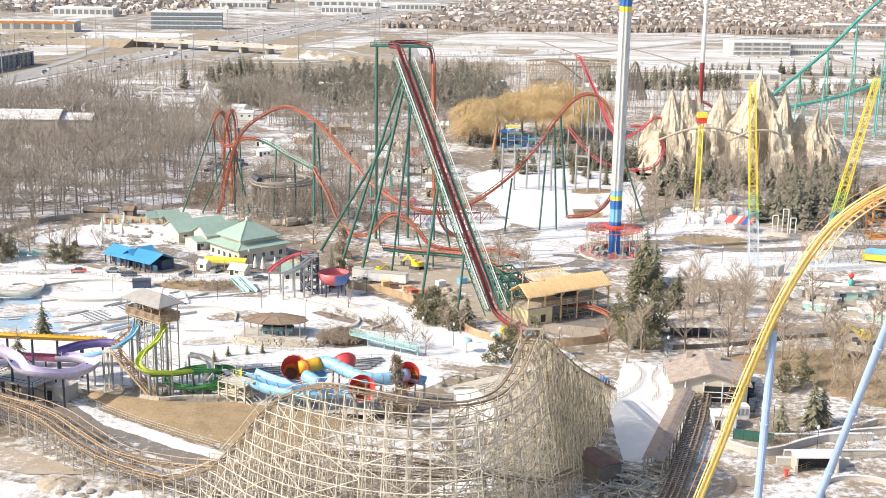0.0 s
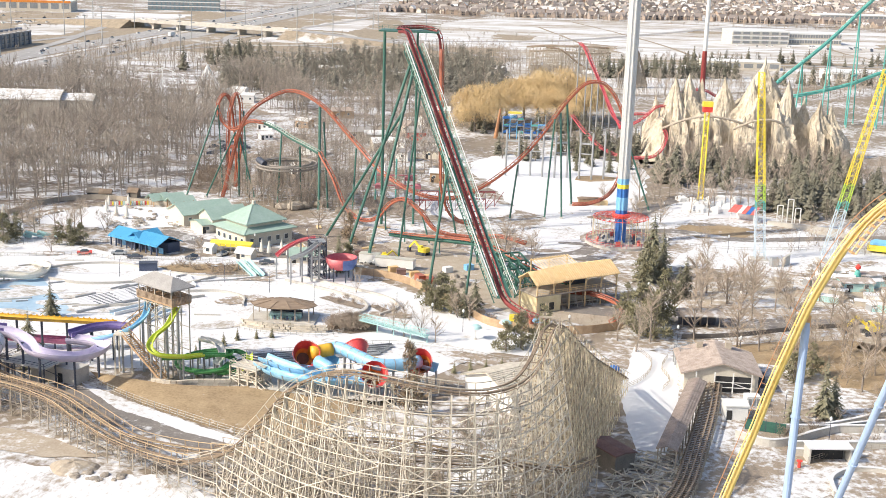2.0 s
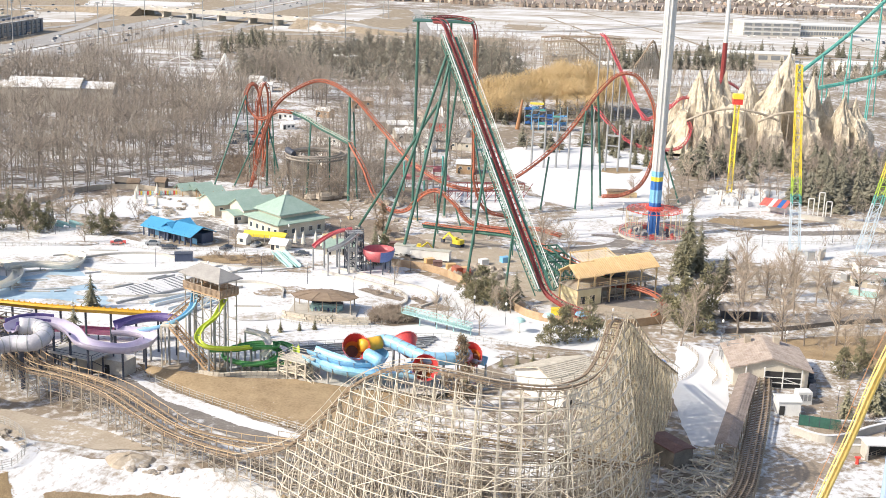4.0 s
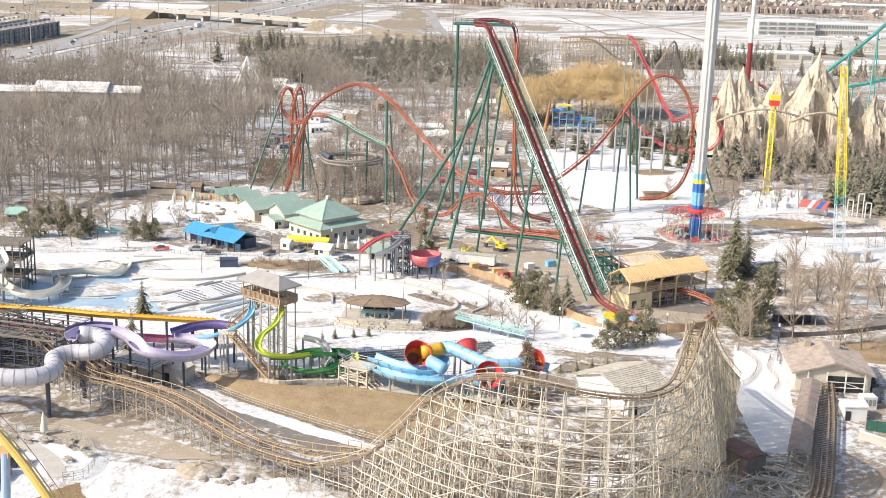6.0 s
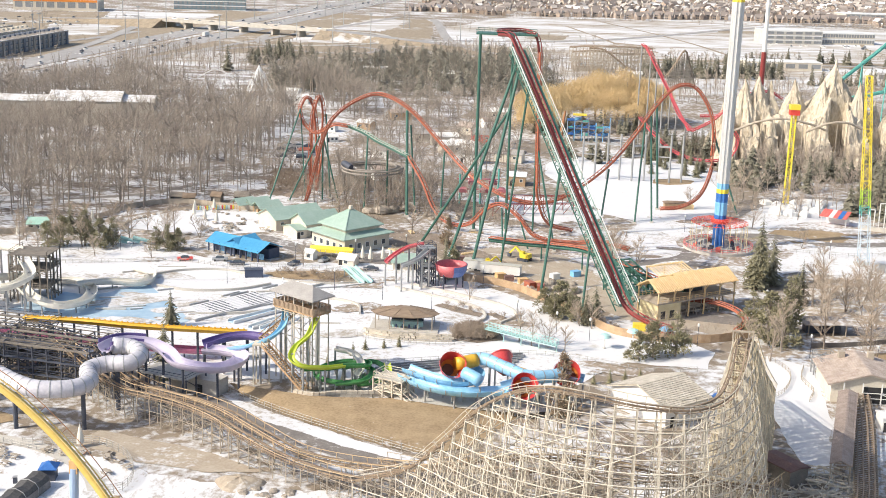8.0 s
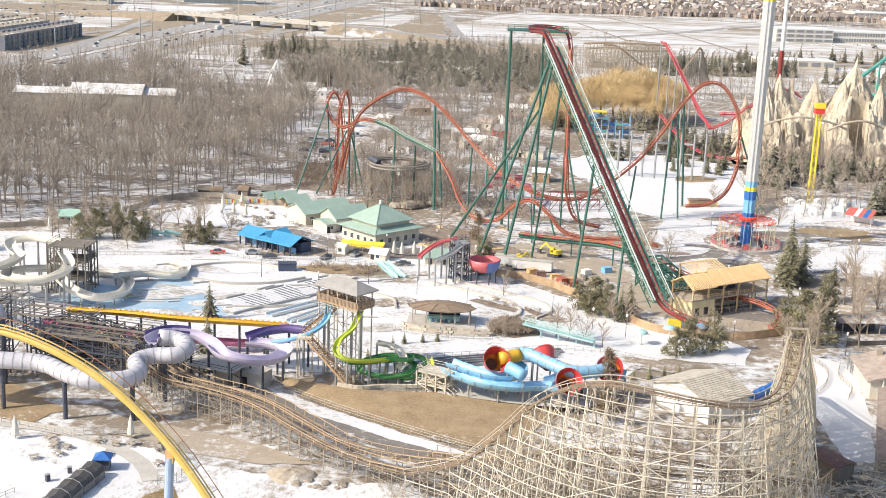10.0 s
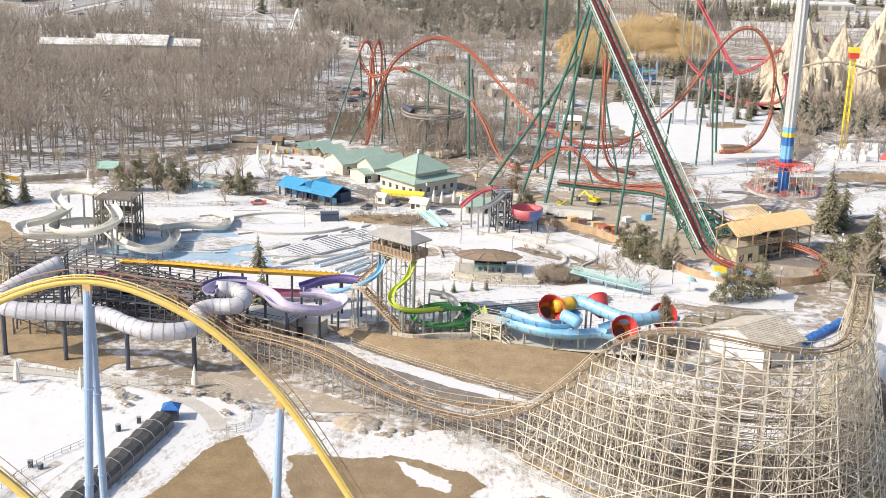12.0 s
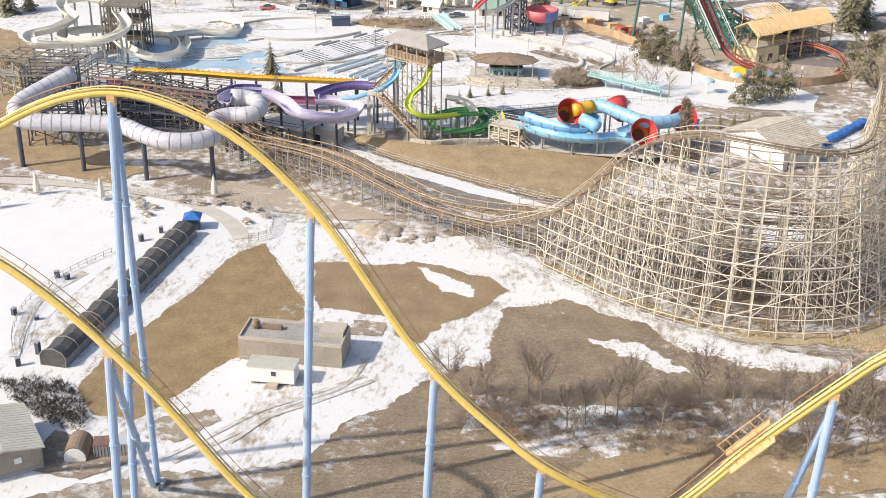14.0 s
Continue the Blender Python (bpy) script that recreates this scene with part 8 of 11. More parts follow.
patch("ground_mulch_bed", [(-101, 346), (-99, 339), (-90, 336.5), (-79, 336.5), (-75, 341), (-84, 346)], 0.16, M_MUD, "dark brown mulch bed", "ground", 0.6, 1.2, 60.0)
patch("ground_mulch_small", [(-45, 304), (-44, 299.5), (-38, 298), (-34, 300.5), (-38, 305)], 0.16, M_MUD, "brown planting bed", "ground", 0.5, 1.0, 61.0)
patch("ground_site_mud", [(-58, 372), (-40, 350), (-26, 338), (-14, 330), (2, 312), (22, 306), (30, 312), (24, 320), (8, 330), (-4, 348), (-12, 372), (-30, 392)], 0.10, M_DIRT, "tan churned soil of the building site", "ground", 1.4, 2.0, 62.0)
patch("ground_shrub_soil", [(46, 292), (60, 300), (84, 306), (104, 298), (122, 300), (122, 272), (98, 258), (80, 258), (70, 284), (56, 284)], 0.09, M_GRASS, "brown soil under bare shrubs", "ground", 2.0, 2.0, 63.0)
patch("ground_digger_yard", [(84, 318), (96, 322), (112, 316), (110, 304), (94, 303)], 0.12, M_DIRT, "tan bare earth by the excavator", "ground", 1.0, 1.6, 64.0)
patch("ground_hall_yard", [(-112, 388), (-96, 376), (-84, 366), (-70, 372), (-62, 366), (-66, 358), (-90, 362), (-104, 372), (-118, 384)], 0.11, M_ROAD, "wet paving in front of the hall", "path", 0.8, 1.6, 65.0)
# broken patches of bare ground in the snow
rg = random.Random(17)
M_TRODDEN = ground_mat("slushy_snow", (0.33, 0.29, 0.235), (0.45, 0.41, 0.35), 0.56, 0.15, 0.8, 0.07)
for i in range(54):
    if i < 34:
        x, y = rg.uniform(-150, -6), rg.uniform(268, 352)
    else:
        x, y = rg.uniform(-10, 110), rg.uniform(360, 440)
    if math.hypot(x + 76, y - 258) < 16:
        continue
    r, e, t = rg.uniform(1.2, 4.2), rg.uniform(1.4, 3.2), rg.uniform(-0.4, 0.6)
    ol = [(x + r * e * math.cos(k * 0.7) * math.cos(t) - r * math.sin(k * 0.7) * math.sin(t) * 0.8, y + r * e * math.cos(k * 0.7) * math.sin(t) + r * math.sin(k * 0.7) * 0.8) for k in range(9)]
    patch("ground_bare_patch", ol, 0.165 + 0.0006 * i, rg.choice([M_THIN, M_TRODDEN, M_ROAD, M_TRODDEN, M_MUD] if i > 33 else [M_TRODDEN, M_TRODDEN, M_THIN]), "bare patch where the snow has melted", "ground", 0.9, 1.0, 70.0 + i)
# short dark retaining walls and kerbs round the pools
for i in range(28):
    x, y = rg.uniform(-140, -72), rg.uniform(296, 346)
    if math.hypot(x + 76, y - 258) < 14:
        continue
    t = rg.gauss(0.35, 0.25)
    ln_ = rg.uniform(2, 7)
    th = thing("pool_kerb", "short dark pool wall dusted with snow", "wall", pose(x, y, 0, 0, 0, math.degrees(t)), group="pool kerbs")
    part("kerb_wall", MB().box((0, 0, 0.22), (ln_ * 1.5, 0.4, 0.44)), rg.choice([M_GREYST, M_CONC, M_CONC]), th)
    part("kerb_snow", MB().box((0, 0.08, 0.48), (ln_ * 1.46, 0.5, 0.1)), M_CLEAN, th, "snow on the wall")
# slender lamp posts
lp = thing("park_lamp", "slender dark park lamp post", "lamp post", group="park lamps")
part("pole", MB().rod((0, 0, 0), (0, 0, 5.2), 0.08, 0.05, 6), M_DARKST, lp)
part("lantern", MB().lathe([(0.02, 5.1), (0.26, 5.3), (0.3, 5.8), (0.02, 6.1)], (0, 0, 0), 8), M_WHITE, lp)
spots2 = [(-172.8, 353.9), (-166.3, 373.2), (-79.4, 363.8), (-65.2, 373.3), (-80.1, 329.4), (-29.9, 308.8), (-52, 312), (-66, 322), (-12, 296), (-40, 340), (-20, 300), (14, 296), (36, 330), (60, 326), (20, 350), (46, 384), (66, 392), (90, 402), (54, 286), (40, 292), (58, 250), (64, 236), (-96, 356), (-122, 372), (-150, 360), (24, 420), (50, 440), (-110, 330), (-92, 318)]
for i, (x, y) in enumerate(spots2):
    if i:
        copy_thing(lp, pose(x, y, 0))
    else:
        lp.matrix_basis = pose(x, y, 0)
# benches, bins, tables lying about the closed park
tb = thing("picnic_table", "weathered picnic table dusted with snow", "table", group="picnic tables")
part("tabletop", MB().box((0, 0, 0.75), (1.8, 0.8, 0.06)), M_WOODDK, tb)
for s in (-0.75, 0.75):
    part("bench", MB().box((0, s, 0.45), (1.8, 0.28, 0.05)), M_WOODDK, tb)
for s in (-0.6, 0.6):
    part("trestle", MB().beam((s, -0.7, 0), (s, 0.3, 0.75), 0.08).beam((s, 0.7, 0), (s, -0.3, 0.75), 0.08).beam((s, -0.8, 0.42), (s, 0.8, 0.42), 0.08), M_WOODDK, tb)
for i in range(60):
    if i < 24:
        x, y = rg.uniform(-136, -112), rg.uniform(386, 404)
    elif i < 40:
        x, y = rg.uniform(-124, -96), rg.uniform(203, 213)
    else:
        x, y = rg.uniform(84, 118), rg.uniform(352, 384)
    m = pose(x, y, 0.1, 0, 0, rg.uniform(0, 180))
    if i:
        copy_thing(tb, m)
    else:
        tb.matrix_basis = m
# queue house by the right-hand column, a dark sheet painting the shade in its opening
th = thing("queue_house", "dark open-fronted queue house with snow roof", "building", pose(62, 228, 0, 0, 0, 6))
part("wall", MB().box((0, 1.6, 1.6), (8, 0.3, 3.2)).box((-3.9, 0, 1.6), (0.3, 3.4, 3.2)).box((3.9, 0, 1.6), (0.3, 3.4, 3.2)), M_CONC, th)
part("roof", MB().box((0, 0, 3.3), (8.6, 4.0, 0.25)), M_CLEAN, th, "snow-covered flat roof")
# added dark sheet, stands for the shade inside
part("screen", MB().box((0, 0.9, 1.4), (6.6, 0.15, 2.6)), M_DARK, th)
th = thing("red_bollard", "small red barrier by the queue house", "barrier", pose(56, 224, 0))
part("post", MB().rod((0, 0, 0), (0, 0, 1.3), 0.35, 0.3, 8), M_RED, th)
part("top", MB().box((0, 0, 1.45), (1.0, 0.5, 0.3)), M_RED, th)

# ---------------------------------------------------------------- buildings
M_GREENROOF = mat("sea_green_metal_roof", (0.315, 0.44, 0.37), (0.40, 0.515, 0.45), 0.25, 0.5, 0.05, fine=5)
M_BLUEROOF = mat("bright_blue_metal_roof", (0.06, 0.31, 0.56), (0.10, 0.39, 0.64), 0.2, 0.45)
M_STUCCO = mat("cream_stucco", (0.58, 0.53, 0.44), (0.68, 0.63, 0.54), 0.3, 0.9, bump=0.15)
M_BEIGE = mat("beige_cladding", (0.44, 0.40, 0.34), (0.52, 0.48, 0.41), 0.3, 0.8)
M_NAVY = mat("navy_boards", (0.05, 0.07, 0.12), (0.08, 0.10, 0.16), 0.4, 0.7)
M_REDROOF = mat("red_brown_roof", (0.15, 0.085, 0.075), (0.25, 0.155, 0.135), 0.4, 0.85)
M_TANROOF = mat("cream_tan_shingles", (0.44, 0.395, 0.32), (0.66, 0.61, 0.52), 0.6, 0.9, bump=0.4)
M_PINKROOF = mat("pinkish_brown_shingles", (0.34, 0.27, 0.225), (0.56, 0.475, 0.415), 0.7, 0.9, bump=0.4)
M_TRACKS = ground_mat("pressed_snow", (0.34, 0.29, 0.23), (0.44, 0.39, 0.33), 0.52, 0.2, 0.9, 0.08)
M_TEALROOF = mat("pale_green_roof", (0.30, 0.50, 0.42), (0.38, 0.58, 0.50), 0.4, 0.6)
M_SNOWROOF = ground_mat("snowy_shingles", (0.34, 0.29, 0.25), (0.44, 0.38, 0.33), 0.36, 0.12, 0.5, 0.06)
M_GLASS = mat("dark_window_glass", (0.06, 0.075, 0.09), (0.09, 0.11, 0.13), 0.4, 0.15)
M_BLACK = mat("black_tarpaulin", (0.06, 0.058, 0.058), (0.12, 0.115, 0.11), 0.3, 0.6, bump=0.4)
M_METAL = mat("ribbed_metal_roof", (0.58, 0.56, 0.47), (0.68, 0.655, 0.56), 0.3, 0.5, 0.3)


def seams(mb, w, d, z0, rise, over, step, gable=True):
    """Standing seams on a gable roof with its ridge along x."""
    n = int((w + 2 * over) / step)
    y = d / 2 + over
    k = rise * y / (d / 2)
    for i in range(n + 1):
        x = -w / 2 - over + i * (w + 2 * over) / n
        for s in (-1, 1):
            mb.beam((x, s * y, z0 + rise - k + 0.02), (x, 0, z0 + rise + 0.02), 0.05, 0.06)
    return mb


def courses(mb, w, d, z0, rise, over, step=0.55):
    """Shingle courses lying across both slopes of a gable roof, each a little proud."""
    y = d / 2 + over
    k = rise / (d / 2)
    n = max(3, int(y / step))
    for s in (-1, 1):
        for i in range(n):
            q0, q1 = y * (n - i) / n, y * (n - i - 1) / n
            za, zb = z0 + rise - k * q0, z0 + rise - k * q1
            x = w / 2 + over + 0.02
            mb.add([(-x, s * q0, za + 0.13), (x, s * q0, za + 0.13), (x, s * q1, zb + 0.03), (-x, s * q1, zb + 0.03), (-x, s * q0, za + 0.01), (x, s * q0, za + 0.01)], [(0, 1, 2, 3), (0, 4, 5, 1)])
    return mb


def gable_house(name, x, y, rz, w, d, h, rise, m_wall, m_roof, label, category="building", over=0.6, doors=2, wins=4, step=1.0, thick=0.25):
    th = thing(name, label, category, pose(x, y, 0, 0, 0, rz))
    wl = MB().box((0, 0, h / 2), (w, d, h))
    for s in (-1, 1):
        wl.add([(s * w / 2, -d / 2, h), (s * w / 2, d / 2, h), (s * w / 2, 0, h + rise - 0.05)], [(0, 1, 2)])
    part("wall", wl, m_wall, th)
    rf = part("roof", MB().gable(w, d, h, rise, over, thick), m_roof, th)
    if step:
        part("roof_seam", seams(MB(), w, d, h, rise, over, step), m_roof, rf)
    for i in range(doors):
        q = part("door", MB().box((-w / 3 + i * w * 0.5, -d / 2 - 0.03, 1.05), (1.1, 0.1, 2.1)), M_DARK, th)
    for i in range(wins):
        px = -w / 2 + (i + 0.5) * w / wins
        wd = part("window", MB().box((px, -d / 2 - 0.03, h * 0.55), (1.3, 0.08, 1.2)), M_WHITE, th)
        part("pane", MB().box((px, -d / 2 - 0.08, h * 0.55), (1.1, 0.04, 1.0)), M_GLASS, wd)
    return th


# green-roofed hall
th = thing("green_roofed_hall", "cream hall with a two-tier sea green hip roof", "building", pose(-83.5, 380.5, 0, 0, 0, 47))
part("wall", MB().box((0, 0, 2.3), (17.5, 16.5, 4.6)), M_STUCCO, th)
part("lower_roof", MB().hip(17.5, 16.5, 4.6, 3.0, 1.2, 3, 0.25), M_GREENROOF, th)
part("clerestory", MB().box((0, 0, 6.2), (13, 12, 1.6)), M_STUCCO, th)
rf = part("upper_roof", MB().hip(13.2, 12.2, 7.0, 4.6, 1.0, 1.0, 0.25), M_GREENROOF, th)
part("cupola", MB().box((0, 0, 12.0), (1.0, 1.0, 1.2)), M_STUCCO, rf)
for i, j in ((-1, -1), (1, -1), (1, 1), (-1, 1)):
    part("hip_cap", MB().beam((7.6 * i, 7.1 * j, 7.05), (0.4 * i, 0, 11.62), 0.24, 0.1), M_GREENROOF, rf)
    part("hip_cap", MB().beam((9.9 * i, 9.4 * j, 4.65), (7.0 * i, 6.4 * j, 5.65), 0.24, 0.1), M_GREENROOF, th)
for s, ax in ((-1, 0), (1, 0), (-1, 1), (1, 1)):
    for k in range(5):
        o = -6.4 + 3.2 * k
        p = (s * 8.8, o, 1.9) if ax == 0 else (o, s * 8.3, 1.9)
        z = (0.1, 1.4, 1.7) if ax == 0 else (1.4, 0.1, 1.7)
        wd = part("window", MB().box(p, z), M_WHITE, th)
        part("pane", MB().box((p[0] * 1.008, p[1] * 1.008, p[2]), tuple(q * 0.85 for q in z)), M_GLASS, wd)
gable_house("green_roofed_wing", -97.0, 395.4, 42, 13, 9.5, 4.4, 2.7, M_STUCCO, M_GREENROOF, "cream wing with sea green gable roof", step=0, thick=0.2)
gable_house("green_roofed_wing", -106.8, 403.6, 42, 18, 11.5, 4.0, 2.6, M_STUCCO, M_GREENROOF, "long cream building with sea green gable roof", step=0, thick=0.2)
gable_house("green_roofed_porch", -102.6, 388.8, 42, 3.6, 8.5, 2.9, 0.9, M_STUCCO, M_GREENROOF, "low cream porch with sea green roof", step=0, over=0.4, thick=0.15, doors=1, wins=1)
for x, y, w, d in ((-127.6, 424, 6, 5), (-123.0, 425.5, 7, 5.5), (-118.6, 420.5, 8, 6)):
    th = thing("green_roofed_kiosk", "small open timber shelter with sea green roof", "pavilion", pose(x, y, 0, 0, 0, 42), group="green kiosks")
    part("roof", MB().gable(w, d, 2.6, 1.6, 0.7, 0.2), M_GREENROOF, th)
    for i in (-1, 0, 1):
        for j in (-1, 1):
            part("post", MB().beam((i * w * 0.45, j * d * 0.45, 0), (i * w * 0.45, j * d * 0.45, 2.8), 0.28), M_DECK, th)
    part("counter", MB().box((0, d * 0.2, 0.6), (w * 0.8, 1.0, 1.2)), M_DECK, th)
gable_house("green_roofed_kiosk", -63, 357, 10, 9, 6, 2.6, 1.6, M_STUCCO, M_GREENROOF, "low store with a sea green roof", step=0.9, wins=1)
# blue-roofed changing pavilions
for x, y, rz, w, d in ((-118.4, 365.8, -32, 9.5, 7.5), (-108.6, 360.6, -32, 9.8, 9), (-113.5, 364.6, 58, 8, 6)):
    th = thing("blue_roofed_pavilion", "navy pavilion with bright blue gable roof and dark stalls", "building", pose(x, y, 0, 0, 0, rz), group="blue pavilions")
    part("back_wall", MB().box((0, d * 0.25, 1.5), (w, d * 0.5, 3.0)), M_NAVY, th)
    rf = part("roof", MB().gable(w, d, 3.3, 2.0, 0.7, 0.2), M_BLUEROOF, th)
    part("roof_seam", seams(MB(), w, d, 3.3, 2.0, 0.7, 0.8), M_BLUEROOF, rf)
    for i in range(5):
        part("post", MB().beam((-w / 2 + i * w / 4, -d / 2, 0), (-w / 2 + i * w / 4, -d / 2, 3.3), 0.35), M_NAVY, th)
    for i in range(4):
        part("stall_front", MB().box((-w / 2 + (i + 0.5) * w / 4, -d * 0.2, 0.9), (w / 5, 0.2, 1.7)), M_LBLUE if i % 2 else M_NAVY, th)
gable_house("ticket_booth", -92.5, 361, -20, 3.2, 2.6, 2.3, 0.9, M_WHITE, M_WHITE, "small white booth with pitched roof", "booth", 0.2, 0, 1, 0)
gable_house("ticket_booth", -80.5, 357, -15, 5, 4, 2.2, 1.2, M_STUCCO, M_WHITE, "small cream booth with white roof", "booth", 0.4, 1, 1, 0)
th = thing("shade_canopy", "yellow striped shade canopy on posts", "canopy", pose(-86.5, 364, 0, 0, 0, -5))
part("cloth", MB().gable(13, 2.6, 2.7, 0.7, 0.1, 0.1), M_STEELY, th)
for k in range(8):
    part("valance", MB().box((-5.7 + 1.63 * k, -1.42, 2.25), (1.5, 0.06, 0.9 + 0.1 * (k % 2))), M_STEELY, th, "yellow hanging valance")
for i in range(5):
    for y in (-1.2, 1.2):
        part("post", MB().beam((-6.2 + 3.1 * i, y, 0), (-6.2 + 3.1 * i, y, 2.8), 0.12), M_GREYST, th)

# coaster station of fresh timber
M_YPLY = mat("pale_yellow_boarding", (0.66, 0.56, 0.33), (0.76, 0.67, 0.44), 0.5, 0.8)
SM = pose(14.4, 326.0, 0, 0, 0, 35)
th = thing("coaster_station", "two-storey station with fresh pale timber roof frame", "building", SM)
part("lower_wall", MB().box((-9.2, -0.4, 2.2), (7.4, 7.6, 4.4)), M_YPLY, th, "pale yellow boarded wall")
part("rear_wall", MB().box((2.5, 2.6, 2.2), (15.5, 2.0, 4.4)), M_STUCCO, th)
for i in range(7):
    x = -4.6 + 2.5 * i
    part("under_beam", MB().beam((x, -3.9, 0.2), (x + 1.4, -0.5, 4.4), 0.22), M_DARKST if i % 2 else M_WOODDK, th)
    part("under_post", MB().beam((x, -2.6, 0), (x, -2.6, 4.4), 0.2), M_WOODDK, th)
for z in (1.4, 2.9):
    part("scaffold_rail", MB().beam((-5.4, -3.7, z), (11, -3.7, z), 0.16), M_WOODDK, th)
part("platform_floor", MB().box((0, 0, 4.6), (27, 8.5, 0.35)), M_WOODDK, th)
rf = part("roof_deck", MB().gable(18.4, 8.6, 8.4, 2.6, 0.4, 0.14, (4.1, 0)).gable(8.0, 8.0, 7.9, 2.4, 0.3, 0.14, (-9.3, 0)), M_NEWWOOD, th)
for i in range(40):
    x = -13.2 + 26.4 * i / 39
    o = part("rafter", MB().beam((x, -4.8, 8.25 + 0.05 * (i * 7 % 3) - (0.5 if x < -5.2 else 0)), (x, 0, 11.1 if x > -5.2 else 10.4), 0.15, 0.16).beam((x, 4.8, 8.25 if x > -5.2 else 7.75), (x, 0, 11.1 if x > -5.2 else 10.4), 0.15, 0.16), M_NEWWOOD, rf)
for i in range(6):
    for y in (-4, 4):
        x = -13 + 5.2 * i
        part("post", MB().beam((x, y, 0), (x, y, 8.5), 0.32), M_NEWWOOD, th)
        part("knee_brace", MB().beam((x, y, 6.8), (x + (1.6 if i < 5 else -1.6), y, 8.4), 0.2), M_NEWWOOD, th)
for y in (-4.1, 4.1):
    mb = MB().beam((-13, y, 5.8), (13, y, 5.8), 0.1).beam((-13, y, 5.3), (13, y, 5.3), 0.08)
    for i in range(20):
        mb.beam((-13 + 26 * i / 19, y, 4.7), (-13 + 26 * i / 19, y, 5.8), 0.08)
    part("railing", mb, M_NEWWOOD, th)
for x in (-11.4, -8.4):
    part("doorway", MB().box((x, -4.2, 1.6), (1.5, 0.1, 2.0)), M_DARK, th)
part("control_cabin", MB().box((4, 2.5, 6), (5, 2.4, 2.4)), M_DARKST, th)
th = thing("timber_pergola", "slanting open timber rafters behind the station", "canopy", pose(10.6, 332.6, 0, 0, 0, 35))
for i in range(13):
    part("rafter", MB().beam((-6 + i, -2.6, 9.0), (-6 + i, 3.0, 10.6), 0.16, 0.26), M_NEWWOOD, th)
for y, z in ((-2.4, 8.8), (2.8, 10.3)):
    part("beam", MB().beam((-6.4, y, z), (6.4, y, z), 0.24, 0.34), M_NEWWOOD, th)
    for x in (-6, 0, 6):
        part("post", MB().beam((x, y, 0), (x, y, z), 0.26), M_NEWWOOD, th)
# maintenance shed beside the wooden coaster
gable_house("maintenance_shed", 0.8, 251.7, 41, 12, 15.6, 4.6, 2.6, M_WHITE, M_TANROOF, "white-walled shed with tan shingle roof", over=0.8, doors=1, wins=0, step=0)
for k in range(9):
    th = thing("tarp_stack", "stack of goods under a bright blue tarpaulin", "tarpaulin", pose(13.4 + 1.3 * k, 259.4 + 1.68 * k, 0, 0, 0, 52 + (k * 37 % 11) - 5), group="blue tarps")
    part("cover", MB().hip(1.9, 1.7, 1.0 + 0.1 * (k % 3), 0.3, 0.1, 1.2, 0.95), M_BLUE, th)
    part("base_pallet", MB().box((0, 0, 0.08), (1.7, 1.5, 0.16)), M_WOODDK, th)
# loading station of the wooden coaster
rf = bpy.data.objects["maintenance_shed"].children[1]
tagged(part("shingle_course", courses(MB(), 12, 15.6, 4.6, 2.6, 0.8), M_TANROOF, rf), kind="stuff")
th = gable_house("loading_station", 46.5, 270.5, 90, 15, 16, 4.6, 2.4, M_STUCCO, M_PINKROOF, "cream loading station with pinkish brown roof", over=0.9, doors=0, wins=0, step=0)
tagged(part("shingle_course", courses(MB(), 15, 16, 4.6, 2.4, 0.9), M_PINKROOF, th.children[1]), kind="stuff")
for y, q in ((3.4, 6.2), (-3.0, 6.3)):
    part("roof_vent", MB().box((5.4, y, q + 0.5), (1.5, 1.3, 1.6)), M_WOODDK, th, "boxed roof vent")
# dark sheet on the wall, painting the shade inside the gate
part("gate_opening", MB().box((-7.55, -2.5, 2.0), (0.12, 8.0, 3.6)), M_DARK, th, "dark sheet for the shaded train gate")
for i in range(4):
    part("post", MB().beam((-8.1, -6.5 + 4 * i, 0), (-8.1, -6.5 + 4 * i, 4.8), 0.25), M_WHITE, th)
part("front_railing", MB().beam((-8.0, -6.5, 2.6), (-8.0, 1.5, 2.6), 0.15).beam((-8.0, -6.5, 1.4), (-8.0, 1.5, 1.4), 0.15).beam((-8.0, -6.5, 1.2), (-8.0, -2, 2.6), 0.15), M_WHITE, th)
th = thing("covered_ramp", "brown shingled roof over the outgoing track", "canopy", pose(35.6, 238, 0, 0, 0, 75.4))
M_RAMPROOF = mat("dark_pinkish_shingles", (0.25, 0.195, 0.165), (0.40, 0.33, 0.285), 0.6, 0.9, bump=0.4)
rf = part("roof", MB().gable(40, 3.6, 4.4, 0.7, 0.2, 0.16), M_RAMPROOF, th)
tagged(part("shingle_course", courses(MB(), 40, 3.6, 4.4, 0.7, 0.2, 0.5), M_RAMPROOF, rf), kind="stuff")
for i in range(10):
    for y in (-1.7, 1.7):
        part("post", MB().beam((-19.5 + 4.33 * i, y, 0), (-19.5 + 4.33 * i, y, 4.5), 0.22), M_WOODDK, th)
th = thing("brake_track", "dark timber track run beside the covered ramp", "track")
ln = spline([(44.5, 262, 2.6), (41.5, 246, 2.4), (37, 226, 2.2), (32, 206, 2.4), (26, 190, 3.5)], 0.9)
for c in (-1.5, -0.5, 0.5, 1.5):
    mb = MB()
    q = shifted(ln, c)
    mb.strip(q, 0.3, 0.3)
    part("rail", mb, M_RAILWOOD, th)
# brown ties, their dark tone partly standing for the shade on the run
mb = MB()
for a, b in zip(shifted(ln, -2.0, -0.3), shifted(ln, 2.0, -0.3)):
    mb.beam(a, b, 0.2, 0.16)
